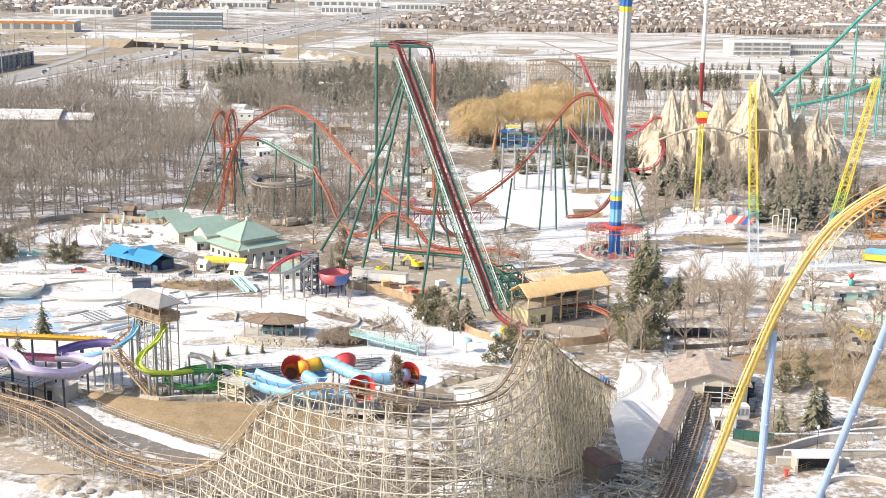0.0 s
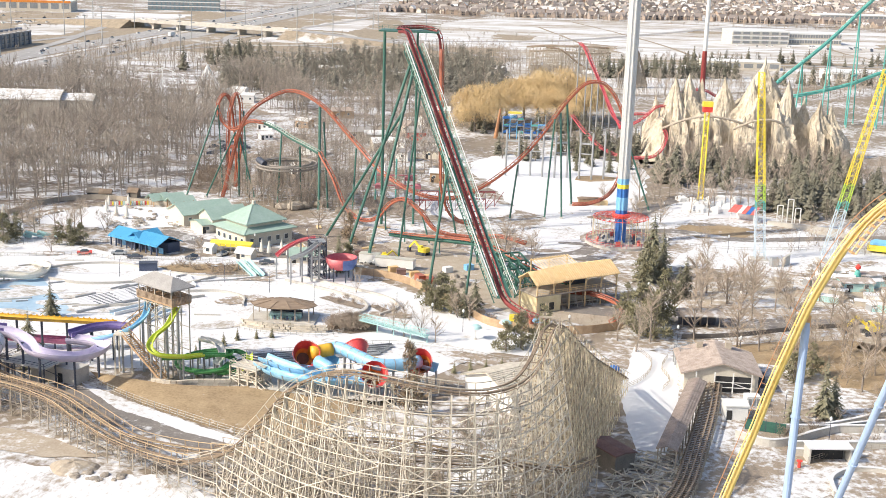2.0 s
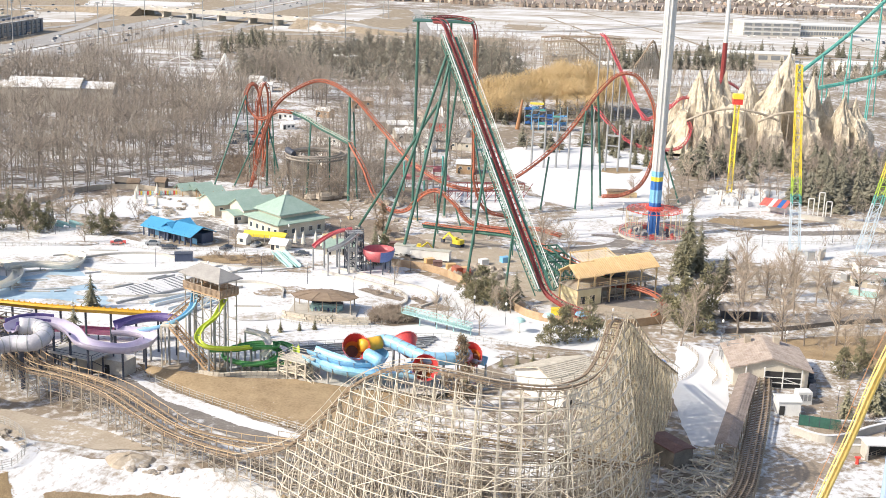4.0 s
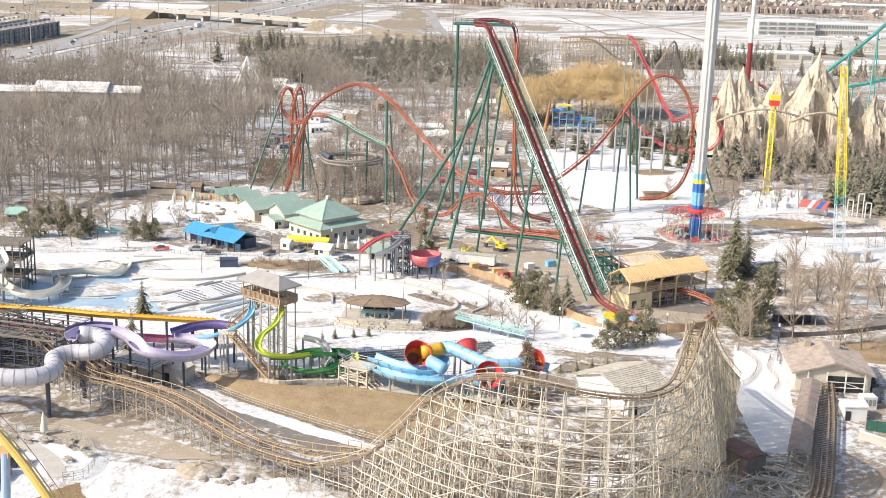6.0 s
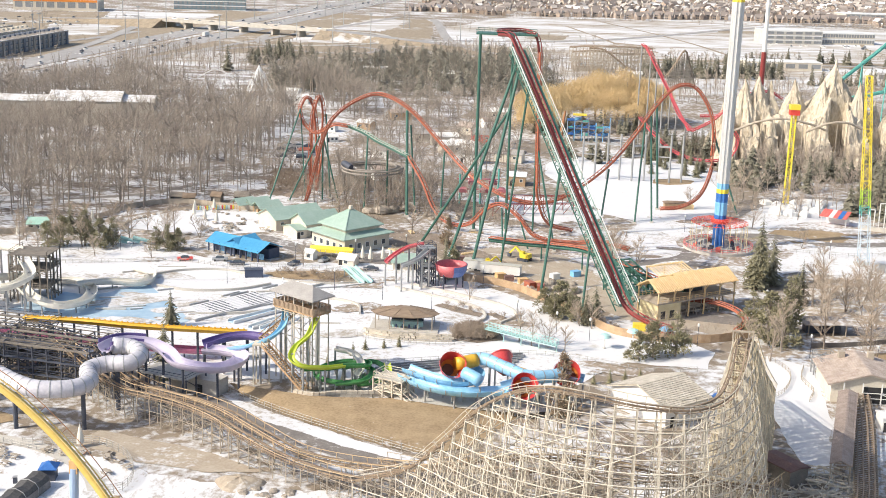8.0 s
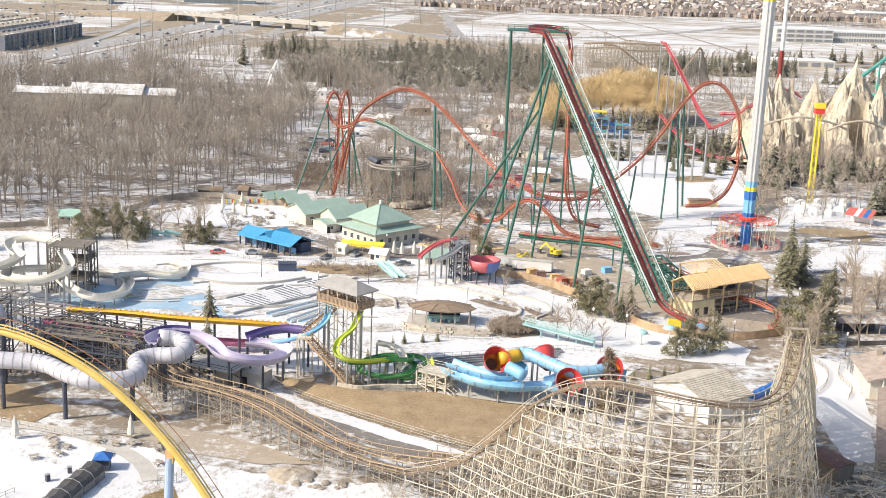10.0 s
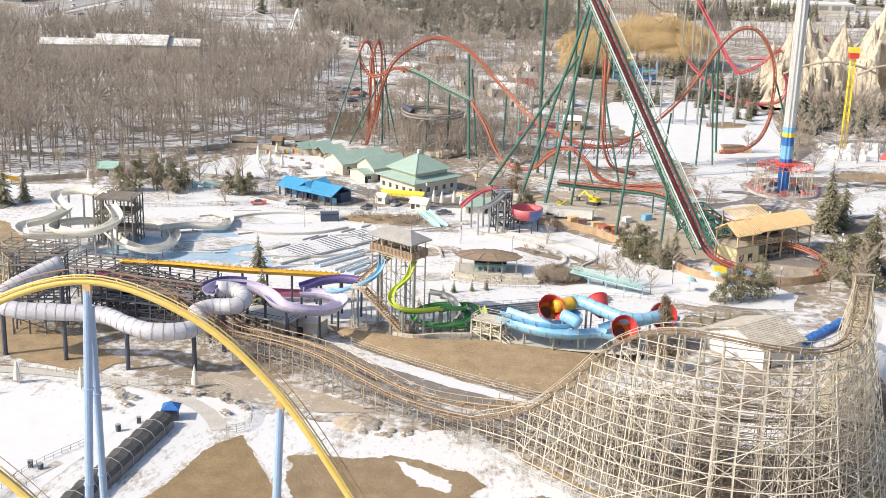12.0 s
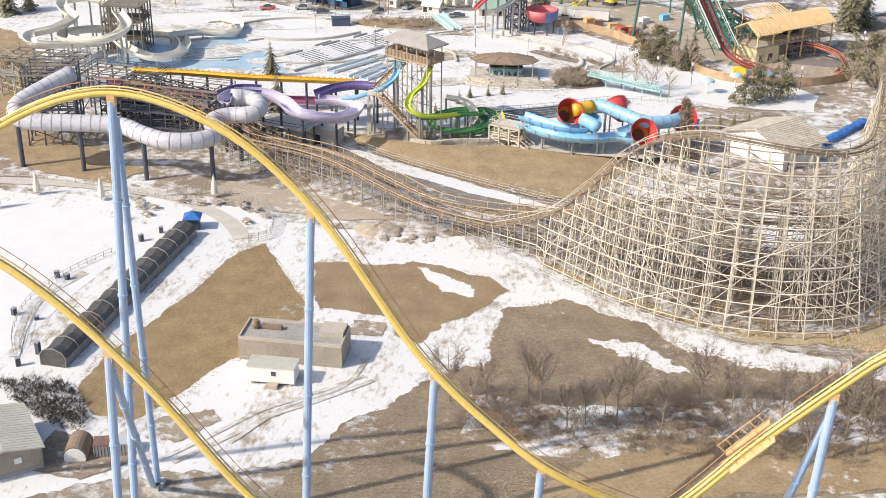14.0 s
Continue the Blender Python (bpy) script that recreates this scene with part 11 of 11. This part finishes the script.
part("cab", MB().box((4.9, 0, 1.6), (2.2, 2.5, 2.6)), M_WHITE, tk)
for x in (-5, -3.6, 4.6):
    for y in (-1.1, 1.1):
        part("wheel", MB().rod((x, y - 0.15, 0.5), (x, y + 0.15, 0.5), 0.5, None, 10), M_BLACK, tk)
for i, (x, y, rz) in enumerate([(-96, 353, 70), (-118, 353.5, 10), (-112, 350, 12), (-88, 358.5, 70), (-73, 351, 10)]):
    if i < 2:
        cars[4 + i].matrix_basis = pose(x, y, 0.06, 0, 0, rz)
    else:
        copy_thing(cars[4 + i % 2], pose(x, y, 0.06, 0, 0, rz))
th = thing("refuse_bin", "dark blue open refuse container", "container", pose(-104.5, 338.5, 0, 0, 0, 15))
part("box", MB().box((0, 0, 1.1), (5, 2.6, 2.2)), M_NAVY, th)
part("rim", MB().box((0, 0, 2.26), (5.2, 2.8, 0.14)), M_DARKST, th)


M_FARGLASS = mat("pale_far_glass", (0.22, 0.235, 0.25), (0.30, 0.31, 0.32), 0.4, 0.3)


def block(name, x, y, rz, w, d, h, floors, cols, m_wall, label, m_band=None, m_roof=None, units=0):
    """A flat-roofed building with windows in rows."""
    th = thing(name, label, "building", pose(x, y, 0, 0, 0, rz))
    part("wall", MB().box((0, 0, h / 2), (w, d, h)), m_wall, th)
    part("roof", MB().box((0, 0, h + 0.2), (w + 0.4, d + 0.4, 0.4)), m_roof or M_WHITE, th)
    for k in range(units):
        px = -w / 2 + (k + 0.5) * w / units
        part("party_wall", MB().box((px - w / units / 2, 0, h + 0.7), (0.5, d + 0.3, 1.2)), m_band or m_wall, th)
        part("roof_cabin", MB().box((px, d * 0.12, h + 1.3), (w / units * 0.5, d * 0.3, 2.2)), m_wall, th)
        part("bay", MB().box((px, -d / 2 - 0.45, h * 0.48), (w / units * 0.32, 0.9, h * 0.9)), m_band if m_band and k % 3 else m_wall, th)
    fh = h / floors
    for f in range(floors):
        for c in range(cols):
            px = -w / 2 + (c + 0.5) * w / cols
            part("window", MB().box((px, -d / 2 - 0.05, fh * (f + 0.55)), (w / cols * 0.72, 0.2, fh * 0.55)), M_FARGLASS, th)
        if m_band:
            part("storey_band", MB().box((0, -d / 2 - 0.12, fh * (f + 1) - 0.3), (w + 0.3, 0.3, fh * 0.22)), m_band, th)
    for c in range(max(2, int(d / 6))):
        for f in range(floors):
            part("side_window", MB().box((w / 2 + 0.05, -d / 2 + (c + 0.5) * d / max(2, int(d / 6)), fh * (f + 0.55)), (0.2, 3.2, fh * 0.55)), M_FARGLASS, th)
    return th


M_HUTW = mat("grey_brick_cladding", (0.30, 0.27, 0.25), (0.40, 0.37, 0.34), 0.2, 0.85)
M_SLATE = mat("slate_blue_cladding", (0.13, 0.15, 0.19), (0.20, 0.22, 0.26), 0.1, 0.7)
M_GLASSB = mat("blue_green_curtain_wall", (0.16, 0.24, 0.28), (0.24, 0.33, 0.37), 0.05, 0.25)
M_FLATROOF = ground_mat("patchy_flat_roof", (0.24, 0.22, 0.20), (0.36, 0.33, 0.30), 0.45, 0.05, 0.3, 0.06)
block("apartment_block", -414, 926, 86.6, 130, 14, 10.5, 3, 26, M_SLATE, "dark slate low apartment block with grey bays", M_HUTW, M_FLATROOF, 16)
for k in range(4):
    block("apartment_block", -448 - 27 * k, 962 + 18 * k, 86.6, 104, 12, 9.5, 3, 16, M_HUTW if k % 2 else M_STUCCO, "brown low apartment block with patchy snow on its roof", M_BEIGE, M_FLATROOF, 13)
block("office_building", -415, 1475, 12, 82, 26, 20, 4, 16, M_GLASSB, "glass office building with white columns", M_WHITE)
block("store_building", -560, 1380, 10, 90, 40, 11, 1, 8, M_STUCCO, "wide cream store with orange band", M_FUNIN)
block("parking_structure", 215, 1278, 12, 58, 30, 13, 3, 6, M_CONC, "white open parking structure with dark bays", M_WHITE)
block("parking_structure", 270, 1296, 12, 60, 24, 11, 2, 22, M_STUCCO, "pale long building with small windows", M_WHITE)
block("flat_store", 160, 1010, 6, 60, 22, 6, 1, 6, M_STUCCO, "low long shed with white roof", None)
block("flat_store", 250, 960, 8, 70, 26, 6, 1, 6, M_WHITE, "low white hall with a snowy roof", None)
block("flat_store", 420, 1700, 10, 130, 40, 10, 2, 20, M_CONC, "large pale institutional building", None)
for x, y, w, d in ((-330, 2120, 120, 60), (-480, 2000, 90, 50), (-200, 2050, 70, 40), (-620, 1700, 80, 40), (-300, 1900, 60, 36), (-420, 2350, 140, 60)):
    block("warehouse", x, y, 8, w, d, 11, 1, 10, M_WHITE, "white flat-roofed warehouse by the highway", None)

# houses
def island_mat(name, stops):
    """One tone for each house, picked from stops of (share, colour)."""
    m = mat(name, (0.5, 0.5, 0.5), (0.6, 0.6, 0.6), 0.3, 0.9)
    nt = m.node_tree
    ge = nt.nodes.new("ShaderNodeNewGeometry")
    cr = nt.nodes.new("ShaderNodeValToRGB")
    cr.color_ramp.interpolation = "CONSTANT"
    while len(cr.color_ramp.elements) < len(stops):
        cr.color_ramp.elements.new(0.5)
    for e, (p, c) in zip(cr.color_ramp.elements, stops):
        e.position, e.color = p, (*c, 1)
    nt.links.new(ge.outputs["Random Per Island"], cr.inputs["Fac"])
    nt.links.new(cr.outputs["Color"], nt.nodes["Principled BSDF"].inputs["Base Color"])
    return m


M_HWALL = island_mat("house_walls", [(0.0, (0.40, 0.31, 0.25)), (0.25, (0.52, 0.46, 0.38)), (0.5, (0.36, 0.30, 0.26)), (0.7, (0.62, 0.58, 0.52)), (0.9, (0.45, 0.36, 0.29))])
M_HROOF = island_mat("house_roofs", [(0.0, (0.20, 0.175, 0.16)), (0.22, (0.32, 0.285, 0.26)), (0.44, (0.68, 0.67, 0.66)), (0.58, (0.26, 0.225, 0.205)), (0.80, (0.46, 0.42, 0.385))])


def house_parts(w, d, h, rise):
    wl = MB().box((0, 0, h / 2), (w, d, h))
    for s in (-1, 1):
        wl.add([(s * w / 2, -d / 2, h), (s * w / 2, d / 2, h), (s * w / 2, 0, h + rise - 0.1)], [(0, 1, 2)])
    wl.box((w * 0.22, -d / 2 - 1.2, h * 0.35), (w * 0.42, 2.6, h * 0.7))
    rf = MB().gable(w, d, h, rise, 0.5, 0.3)
    g2 = [(w * 0.22 - w * 0.25, -d / 2 - 2.7, h * 0.7), (w * 0.22 + w * 0.25, -d / 2 - 2.7, h * 0.7), (w * 0.22, -d / 2 - 2.7, h * 0.7 + 3.6), (w * 0.22, -d / 2 + 1.5, h * 0.7 + 3.6), (w * 0.22 - w * 0.25, -d / 2 + 0.5, h * 0.7), (w * 0.22 + w * 0.25, -d / 2 + 0.5, h * 0.7)]
    rf.add(g2, [(0, 2, 3, 4), (1, 5, 3, 2)])
    wl.add([g2[0], g2[1], g2[2]], [(0, 1, 2)])
    return wl, rf


hp = [house_parts(9.5, 9, 5.6, 3.8), house_parts(8.6, 10, 5.4, 4.2), house_parts(11.5, 9, 5.8, 3.6)]
hs = []
for k, (wl, rf) in enumerate(hp):
    th = thing("house", "two-storey brick suburban house with shingled gable roof", "house", group="suburb houses")
    part("wall", wl, M_HWALL, th)
    part("roof", rf, M_HROOF, th)
    for f in (1.6, 4.4):
        for x in (-3.6, -1.2, 3.0):
            if x < 0 or f > 4:
                wd = part("window", MB().box((x * 0.85, -4.6 if k != 1 else -5.1, f), (1.3, 0.15, 1.4)), M_GLASS, th)
    hs.append(th)
rg = random.Random(3)
front = [(-190 + 12.5 * i + rg.uniform(-2, 2) + 30 * (i > 9), 1572 + 16 * math.sin(i * 0.5) + rg.uniform(-6, 6) + (i * 1.5 if i > 20 else 0), rg.uniform(-25, 25)) for i in range(62)]
for i, (x, y, rz) in enumerate(front):
    m = pose(x, y, 0, 0, 0, rz)
    if i < 3:
        hs[i].matrix_basis = m
    else:
        copy_thing(hs[rg.randrange(3)], m)
wall_models, roof_models = [arrays(a) for a, _ in hp], [arrays(b) for _, b in hp]
rows = []
y, k = 1606, 0
while y < 4000:
    x = -1100 - (y - 1700) * 0.3
    while x < 1000 + (y - 1700) * 0.5:
        hx = -285 + (y - 1600) * 0.095
        if (x > hx + 75 or x < hx - 230) and (y > 1760 or x > -170) and rg.random() < 0.84 and noise.noise(Vector((x * 0.004, y * 0.004, 0))) > -0.32:
            rows.append((x + rg.uniform(-5, 5), y + 26 * math.sin(x * 0.011 + 0.9 * math.sin(y * 0.01)) + rg.uniform(-9, 9), 0.1, rg.choice([0, 0, math.pi, math.pi / 2, -math.pi / 2]) + rg.uniform(-0.2, 0.2) + 0.6 * math.sin(x * 0.006 + y * 0.004), rg.uniform(0.62, 0.95)))
        x += rg.uniform(10.5, 17)
    y += (15, 25)[k % 2] * (1 + (y - 1600) / 2400)
    k += 1
tagged(tri_mesh("suburb_house_walls", *scatter(wall_models, rows), M_HWALL), "far brick suburban houses", "house", kind="stuff")
tagged(tri_mesh("suburb_house_roofs", *scatter(roof_models, rows), M_HROOF), "far shingled suburban roofs, partly white", "roof", kind="stuff")
street = []
for i, r in enumerate(rows):
    for _ in range(2 if r[1] < 2100 else 1 + int(rg.random() < 0.5)):
        street.append((r[0] + rg.uniform(-8, 8), r[1] + rg.uniform(-17, 17), 0.1, rg.uniform(0, 6.28), rg.uniform(0.4, 0.85)))
M_STREET = mat("dark_street_twigs", (0.22, 0.185, 0.16), (0.34, 0.295, 0.26), 0.02, 0.95)


def street_tree(seed):
    """A far leafless tree of a trunk and a few broad boughs."""
    r_, mb = random.Random(seed), MB()
    mb.add([(-0.2, 0, 0), (0.2, 0, 0), (0, 0, 7.5)], [(0, 1, 2)])
    for k in range(10):
        t, z = k * 2.4 + r_.uniform(-0.4, 0.4), r_.uniform(1.8, 5.5)
        d = Vector((math.cos(t), math.sin(t), r_.uniform(0.5, 1.5))).normalized() * r_.uniform(3.0, 4.6)
        sliver(mb, Vector((0, 0, z)) + d, (0, 0, z), 1.15, r_)
    return arrays(mb)


st_models = [street_tree(s + 160) for s in range(4)]
tagged(tri_mesh("street_trees", *scatter(st_models, street), M_STREET), "leafless street trees between houses", "tree", kind="stuff")

# ---------------------------------------------------------------- small things about the yards
# children's corner at the edge of the woods
gable_house("green_hut", -182.8, 379.5, 8, 6, 4.5, 3.0, 1.4, M_BEIGE, M_TEALROOF, "small beige hut with pale green roof", over=0.5, doors=1, wins=1, step=0)
for k in range(3):
    flume("toddler_slide", [(-156 + 3.6 * k, 366.5 + k, 2.4), (-153.4 + 3.6 * k, 366.9 + k, 1.6), (-150.4 + 3.6 * k, 367.4 + k, 0.9)], 0.6, M_TEALS, "low pale blue toddler slide in the snow", 2.5, M_GREYST, group="toddler slides")
flume("toddler_slide", [(-212, 360, 3.6), (-208.5, 361.5, 2.6), (-205, 363, 1.4)], 0.8, M_YSLIDE, "short yellow slide beside the woods", 2.5, M_GREYST, group="toddler slides")
th = thing("colour_fence", "low fence of bright coloured boards by the pool", "fence")
for k in range(18):
    u = k / 17
    part("board", MB().box((-143 + 12 * u, 419 + 4 * u, 0.7), (0.55, 0.12, 1.4), 0.3), [M_RED, M_STEELY, M_TEALS, M_WHITE][k % 4], th)
for x, y, rz, w, m in ((-148.5, 430, 10, 4, M_TOWER), (-139.5, 434, -8, 3.6, M_TOWER), (-131, 436, 4, 5, M_REDROOF), (-153, 431, 0, 4.4, M_DARKST)):
    gable_house("storage_shed", x, y, rz, w, 3, 2.4, 1.2, m, M_TOWER if m != M_TOWER else M_BSHINGLE, "dark storage shed behind the pool", over=0.3, doors=1, wins=0, step=0)
rim = spline([(-160, 393, 0), (-157, 405, 0), (-146, 417, 0), (-130, 414, 0), (-122, 402, 0), (-127, 391, 0), (-141, 381, 0), (-155, 385, 0), (-160, 393, 0)], 2.4)
rg = random.Random(41)
for p in rim:
    if rg.random() < 0.8:
        o = tagged(new("boulder", bo[rg.randrange(4)].data), "pale boulder at the rim of the wading pool", "rock", "boulders")
        s = rg.uniform(0.5, 1.1)
        o.matrix_basis = pose(p[0] + rg.uniform(-0.8, 0.8), p[1] + rg.uniform(-0.8, 0.8), 0.05, 0, 0, rg.uniform(0, 360)) @ Matrix.Diagonal((s, s, s * 0.8, 1))
for x, y in ((-142.7, 416.2), (-137, 420.1), (-185.7, 369.7), (-164.4, 368.8)):
    copy_thing(pr, pose(x, y, 0) @ Matrix.Diagonal((0.95, 0.95, 0.9, 1)))
# building site under the dive coaster
patch("ground_mud_yard", [(-96, 412), (-72, 406), (-52, 396), (-42, 378), (-30, 362), (-40, 350), (-58, 372), (-80, 390)], 0.13, M_MUD, "churned mud of the building site", "ground", 2.5, 1.5, 120.0)
patch("ground_mud_yard_far", [(-60, 440), (-44, 424), (-34, 430), (-40, 450), (-56, 456)], 0.13, M_MUD, "dark mud below the loop", "ground", 2.5, 1.5, 121.0)
for x, y, rz, m, lab in ((-29, 345, 20, M_SADDLE, "orange plastic barrier block on the site"), (-25, 342, 25, M_SADDLE, "orange plastic barrier block on the site"), (-35.6, 349.4, 30, M_SADDLE, "orange plastic barrier block on the site"), (-33, 347, 10, M_REDROOF, "rust-coloured steel crate on the site"), (-48, 366, 15, M_REDROOF, "rust-coloured steel crate on the site"), (-20, 352, 40, M_WHITE, "white site crate on the mud"), (-14, 356, 35, M_LBLUE, "blue site crate on the mud"), (-52, 372, 5, M_WHITE, "white site crate on the mud")):
    th = thing("site_crate", lab, "crate", pose(x, y, 0, 0, 0, rz), group="site crates")
    part("box", MB().box((0, 0, 0.8), (2.6, 1.8, 1.6)), m, th)
    part("lid", MB().box((0, 0, 1.66), (2.7, 1.9, 0.12)), m, th)
for i in range(14):
    x, y = -70 + rg.uniform(-18, 40), 385 + rg.uniform(-20, 25)
    th = thing("timber_stack", "stack of pale timber beams on the ground", "timber", pose(x, y, 0.1, 0, 0, rg.uniform(0, 180)), group="timber stacks")
    for k in range(4):
        part("beam", MB().box((rg.uniform(-0.3, 0.3), -0.6 + 0.4 * k, 0.2), (rg.uniform(3, 5), 0.3, 0.3)), M_NEWWOOD if i % 2 else M_WOODDK, th)
th = thing("dig_cabin", "low brown timber cabin in the snow field", "hut", pose(24.5, 458, 0, 0, 0, 4))
part("wall", MB().box((0, 0, 1.2), (8, 3, 2.4)), M_FENCE, th)
part("roof", MB().hip(8, 3, 2.4, 0.6, 0.4, 6, 0.15), M_BSHINGLE, th)
part("annex", MB().box((5.4, 0.4, 0.8), (2.8, 2.4, 1.6)), M_NEWWOOD, th)
# boat dock and railings on the frozen pond
fence([(-121, 189.7), (-126, 180.5), (-128.4, 170.7), (-126.6, 159.6), (-124.2, 154.4)], 1.1, 1.8, M_LINK, "curved dock railing on the frozen pond", 2)
fence([(-124.6, 175), (-126.2, 167.5), (-124.0, 156.1)], 1.1, 1.8, M_LINK, "inner dock railing on the frozen pond", 2)
ribbon("dock_walk", [(-123, 182), (-126.8, 172), (-126, 162), (-124, 154)], 1.6, 0.16, M_TRACKS, "narrow timber dock walk", "path", 2)
for x, y, h in ((-126.9, 179.6, 1.3), (-125, 179.1, 1.1), (-129, 166.5, 1.2), (-124.9, 165.3, 0.7), (-122.4, 151.6, 1.4), (-120.8, 155.3, 2.0), (-117.4, 195.1, 1.3), (-114.9, 198.9, 1.2)):
    th = thing("dock_box", "dark equipment box on the dock", "box", pose(x, y, 0, 0, 0, rg.uniform(0, 90)), group="dock boxes")
    part("case", MB().box((0, 0, h / 2), (0.7, 0.6, h)), M_DARKST, th)
    part("lid", MB().box((0, 0, h + 0.05), (0.8, 0.7, 0.1)), M_GREYST, th)
# mud and wheel tracks in the service yard
patch("ground_yard_mud", [(-99, 140), (-91, 143), (-89.5, 140), (-95, 135), (-98.6, 135.4)], 0.15, M_THIN, "muddy patch in the yard snow", "ground", 1.2, 0.6, 122.0)
patch("ground_hut_soil", [(-76.2, 170.4), (-71, 169.6), (-71, 165.7), (-76, 165.2)], 0.15, M_THIN, "bare soil behind the plant building", "ground", 1.0, 0.6, 123.0)
for i, pts in enumerate(([(-95.3, 130.8), (-90, 137), (-84.7, 143.6), (-78.7, 148.4), (-72, 154)], [(-93.5, 130.2), (-88.4, 136), (-83, 142.4), (-77.2, 147), (-70.4, 153)], [(-87.3, 135.3), (-81.5, 144.9), (-74.4, 151.1), (-72, 159.4)])):
    ribbon("wheel_track", pts, 0.75, 0.16 + 0.004 * i, M_TRACKS, "wheel track pressed into the snow", "path", 1.5)
patch("ground_wet_yard", [(-113, 127), (-104, 125.5), (-98.5, 130), (-99.5, 134.5), (-106, 134), (-111, 136)], 0.15, M_MUD, "darker ground beside the shed", "ground", 0.8, 0.6, 124.0)
# terraces, timber and stalls on the right side of the park
patch("ground_terrace_snow", [(50, 228), (57, 233), (64, 239), (76, 246), (90, 250), (92, 236), (84, 222), (74, 210), (60, 212)], 0.14, M_THIN, "thin snow on the terrace", "snow", 1.2, 0.8, 160.0)
patch("ground_station_snow", [(56, 256), (62, 251), (76, 256), (86, 262), (78, 270), (62, 272), (55, 266)], 0.14, M_THIN, "thin snow behind the loading station", "snow", 1.8, 0.8, 161.0)
for lab, h, pts in (("low curved concrete retaining wall", 1.6, [(46.2, 237.6, 0), (51.9, 233.6, 0), (57, 235.4, 0), (62, 239.6, 0), (72.4, 245.8, 0), (86, 250, 0)]), ("upper concrete retaining wall", 1.3, [(49.7, 243, 0), (57.8, 241.8, 0), (66.7, 245.4, 0), (80, 254, 0)]), ("curved terrace wall", 1.0, [(60, 212, 0), (61, 219, 0), (66, 223.6, 0), (73, 223, 0), (78, 217, 0)])):
    th = thing("retaining_wall", lab + " with a snowy cap", "wall")
    ln = spline(pts, 1.2)
    part("wall", MB().strip([(p[0], p[1], h / 2) for p in ln], 0.5, h), M_CONC, th)
    part("cap", MB().strip([(p[0], p[1], h + 0.06) for p in ln], 0.7, 0.12), M_SNOW, th, "snow on the wall")
th = thing("green_screen", "dark green screen fence behind the wall", "fence", pose(52.6, 241.2, 0, 0, 0, -14))
for k in range(4):
    part("panel", MB().box((-3 + 2 * k, 0, 1.2), (1.9, 0.12, 2.2)), M_GREENST, th)
    part("post", MB().beam((-4 + 2 * k, 0, 0), (-4 + 2 * k, 0, 2.5), 0.14), M_DARKST, th)
wood("terrace_brush", [bare_tree(s, 2.2, 0.6, 14, 7, 0.05, 0.05, 4) for s in (170, 171)], grove([(52, 235.6), (58, 237.4), (66, 242.6), (64, 244), (56, 240.4)], 1.6, 76, (0.6, 1.2)) + grove([(60, 228), (66, 230), (76, 238), (74, 241), (64, 236)], 2.2, 77, (0.4, 0.9)), M_BARK, M_THICK, "dark leafless brush between the terrace walls")
rg = random.Random(88)
pile = MB()
for k in range(220):
    x, y, t = rg.uniform(20, 33), rg.uniform(200, 224), rg.uniform(0, 3.1416)
    ln_, z = rg.uniform(1.2, 2.8), rg.uniform(0.15, 2.6) * (1 - abs(x - 27.5) / 9)
    pile.beam((x - ln_ * math.cos(t), y - ln_ * math.sin(t), z), (x + ln_ * math.cos(t), y + ln_ * math.sin(t), z + rg.uniform(-0.3, 0.6)), 0.16, 0.2)
tagged(part("timber_tangle", pile, M_WOOD), "tangle of pale grey timbers beside the lift", "timber", kind="stuff")
for i in range(16):
    x, y = rg.uniform(84, 112), rg.uniform(330, 366)
    th = thing("snowy_stall", "low flat-roofed stall with snow on top", "booth", pose(x, y, 0, 0, 0, rg.uniform(-30, 30)), group="snowy stalls")
    w, d, h = rg.uniform(3, 8), rg.uniform(2, 3.5), rg.uniform(1.0, 2.4)
    part("base", MB().box((0, 0, h / 2), (w, d, h)), rg.choice([M_BEIGE, M_WHITE, M_GREYST, M_TEALS]), th)
    part("snow_cover", MB().hip(w, d, h, 0.3, 0.15, w * 0.7, 0.1), M_CLEAN, th, "snow on the roof")
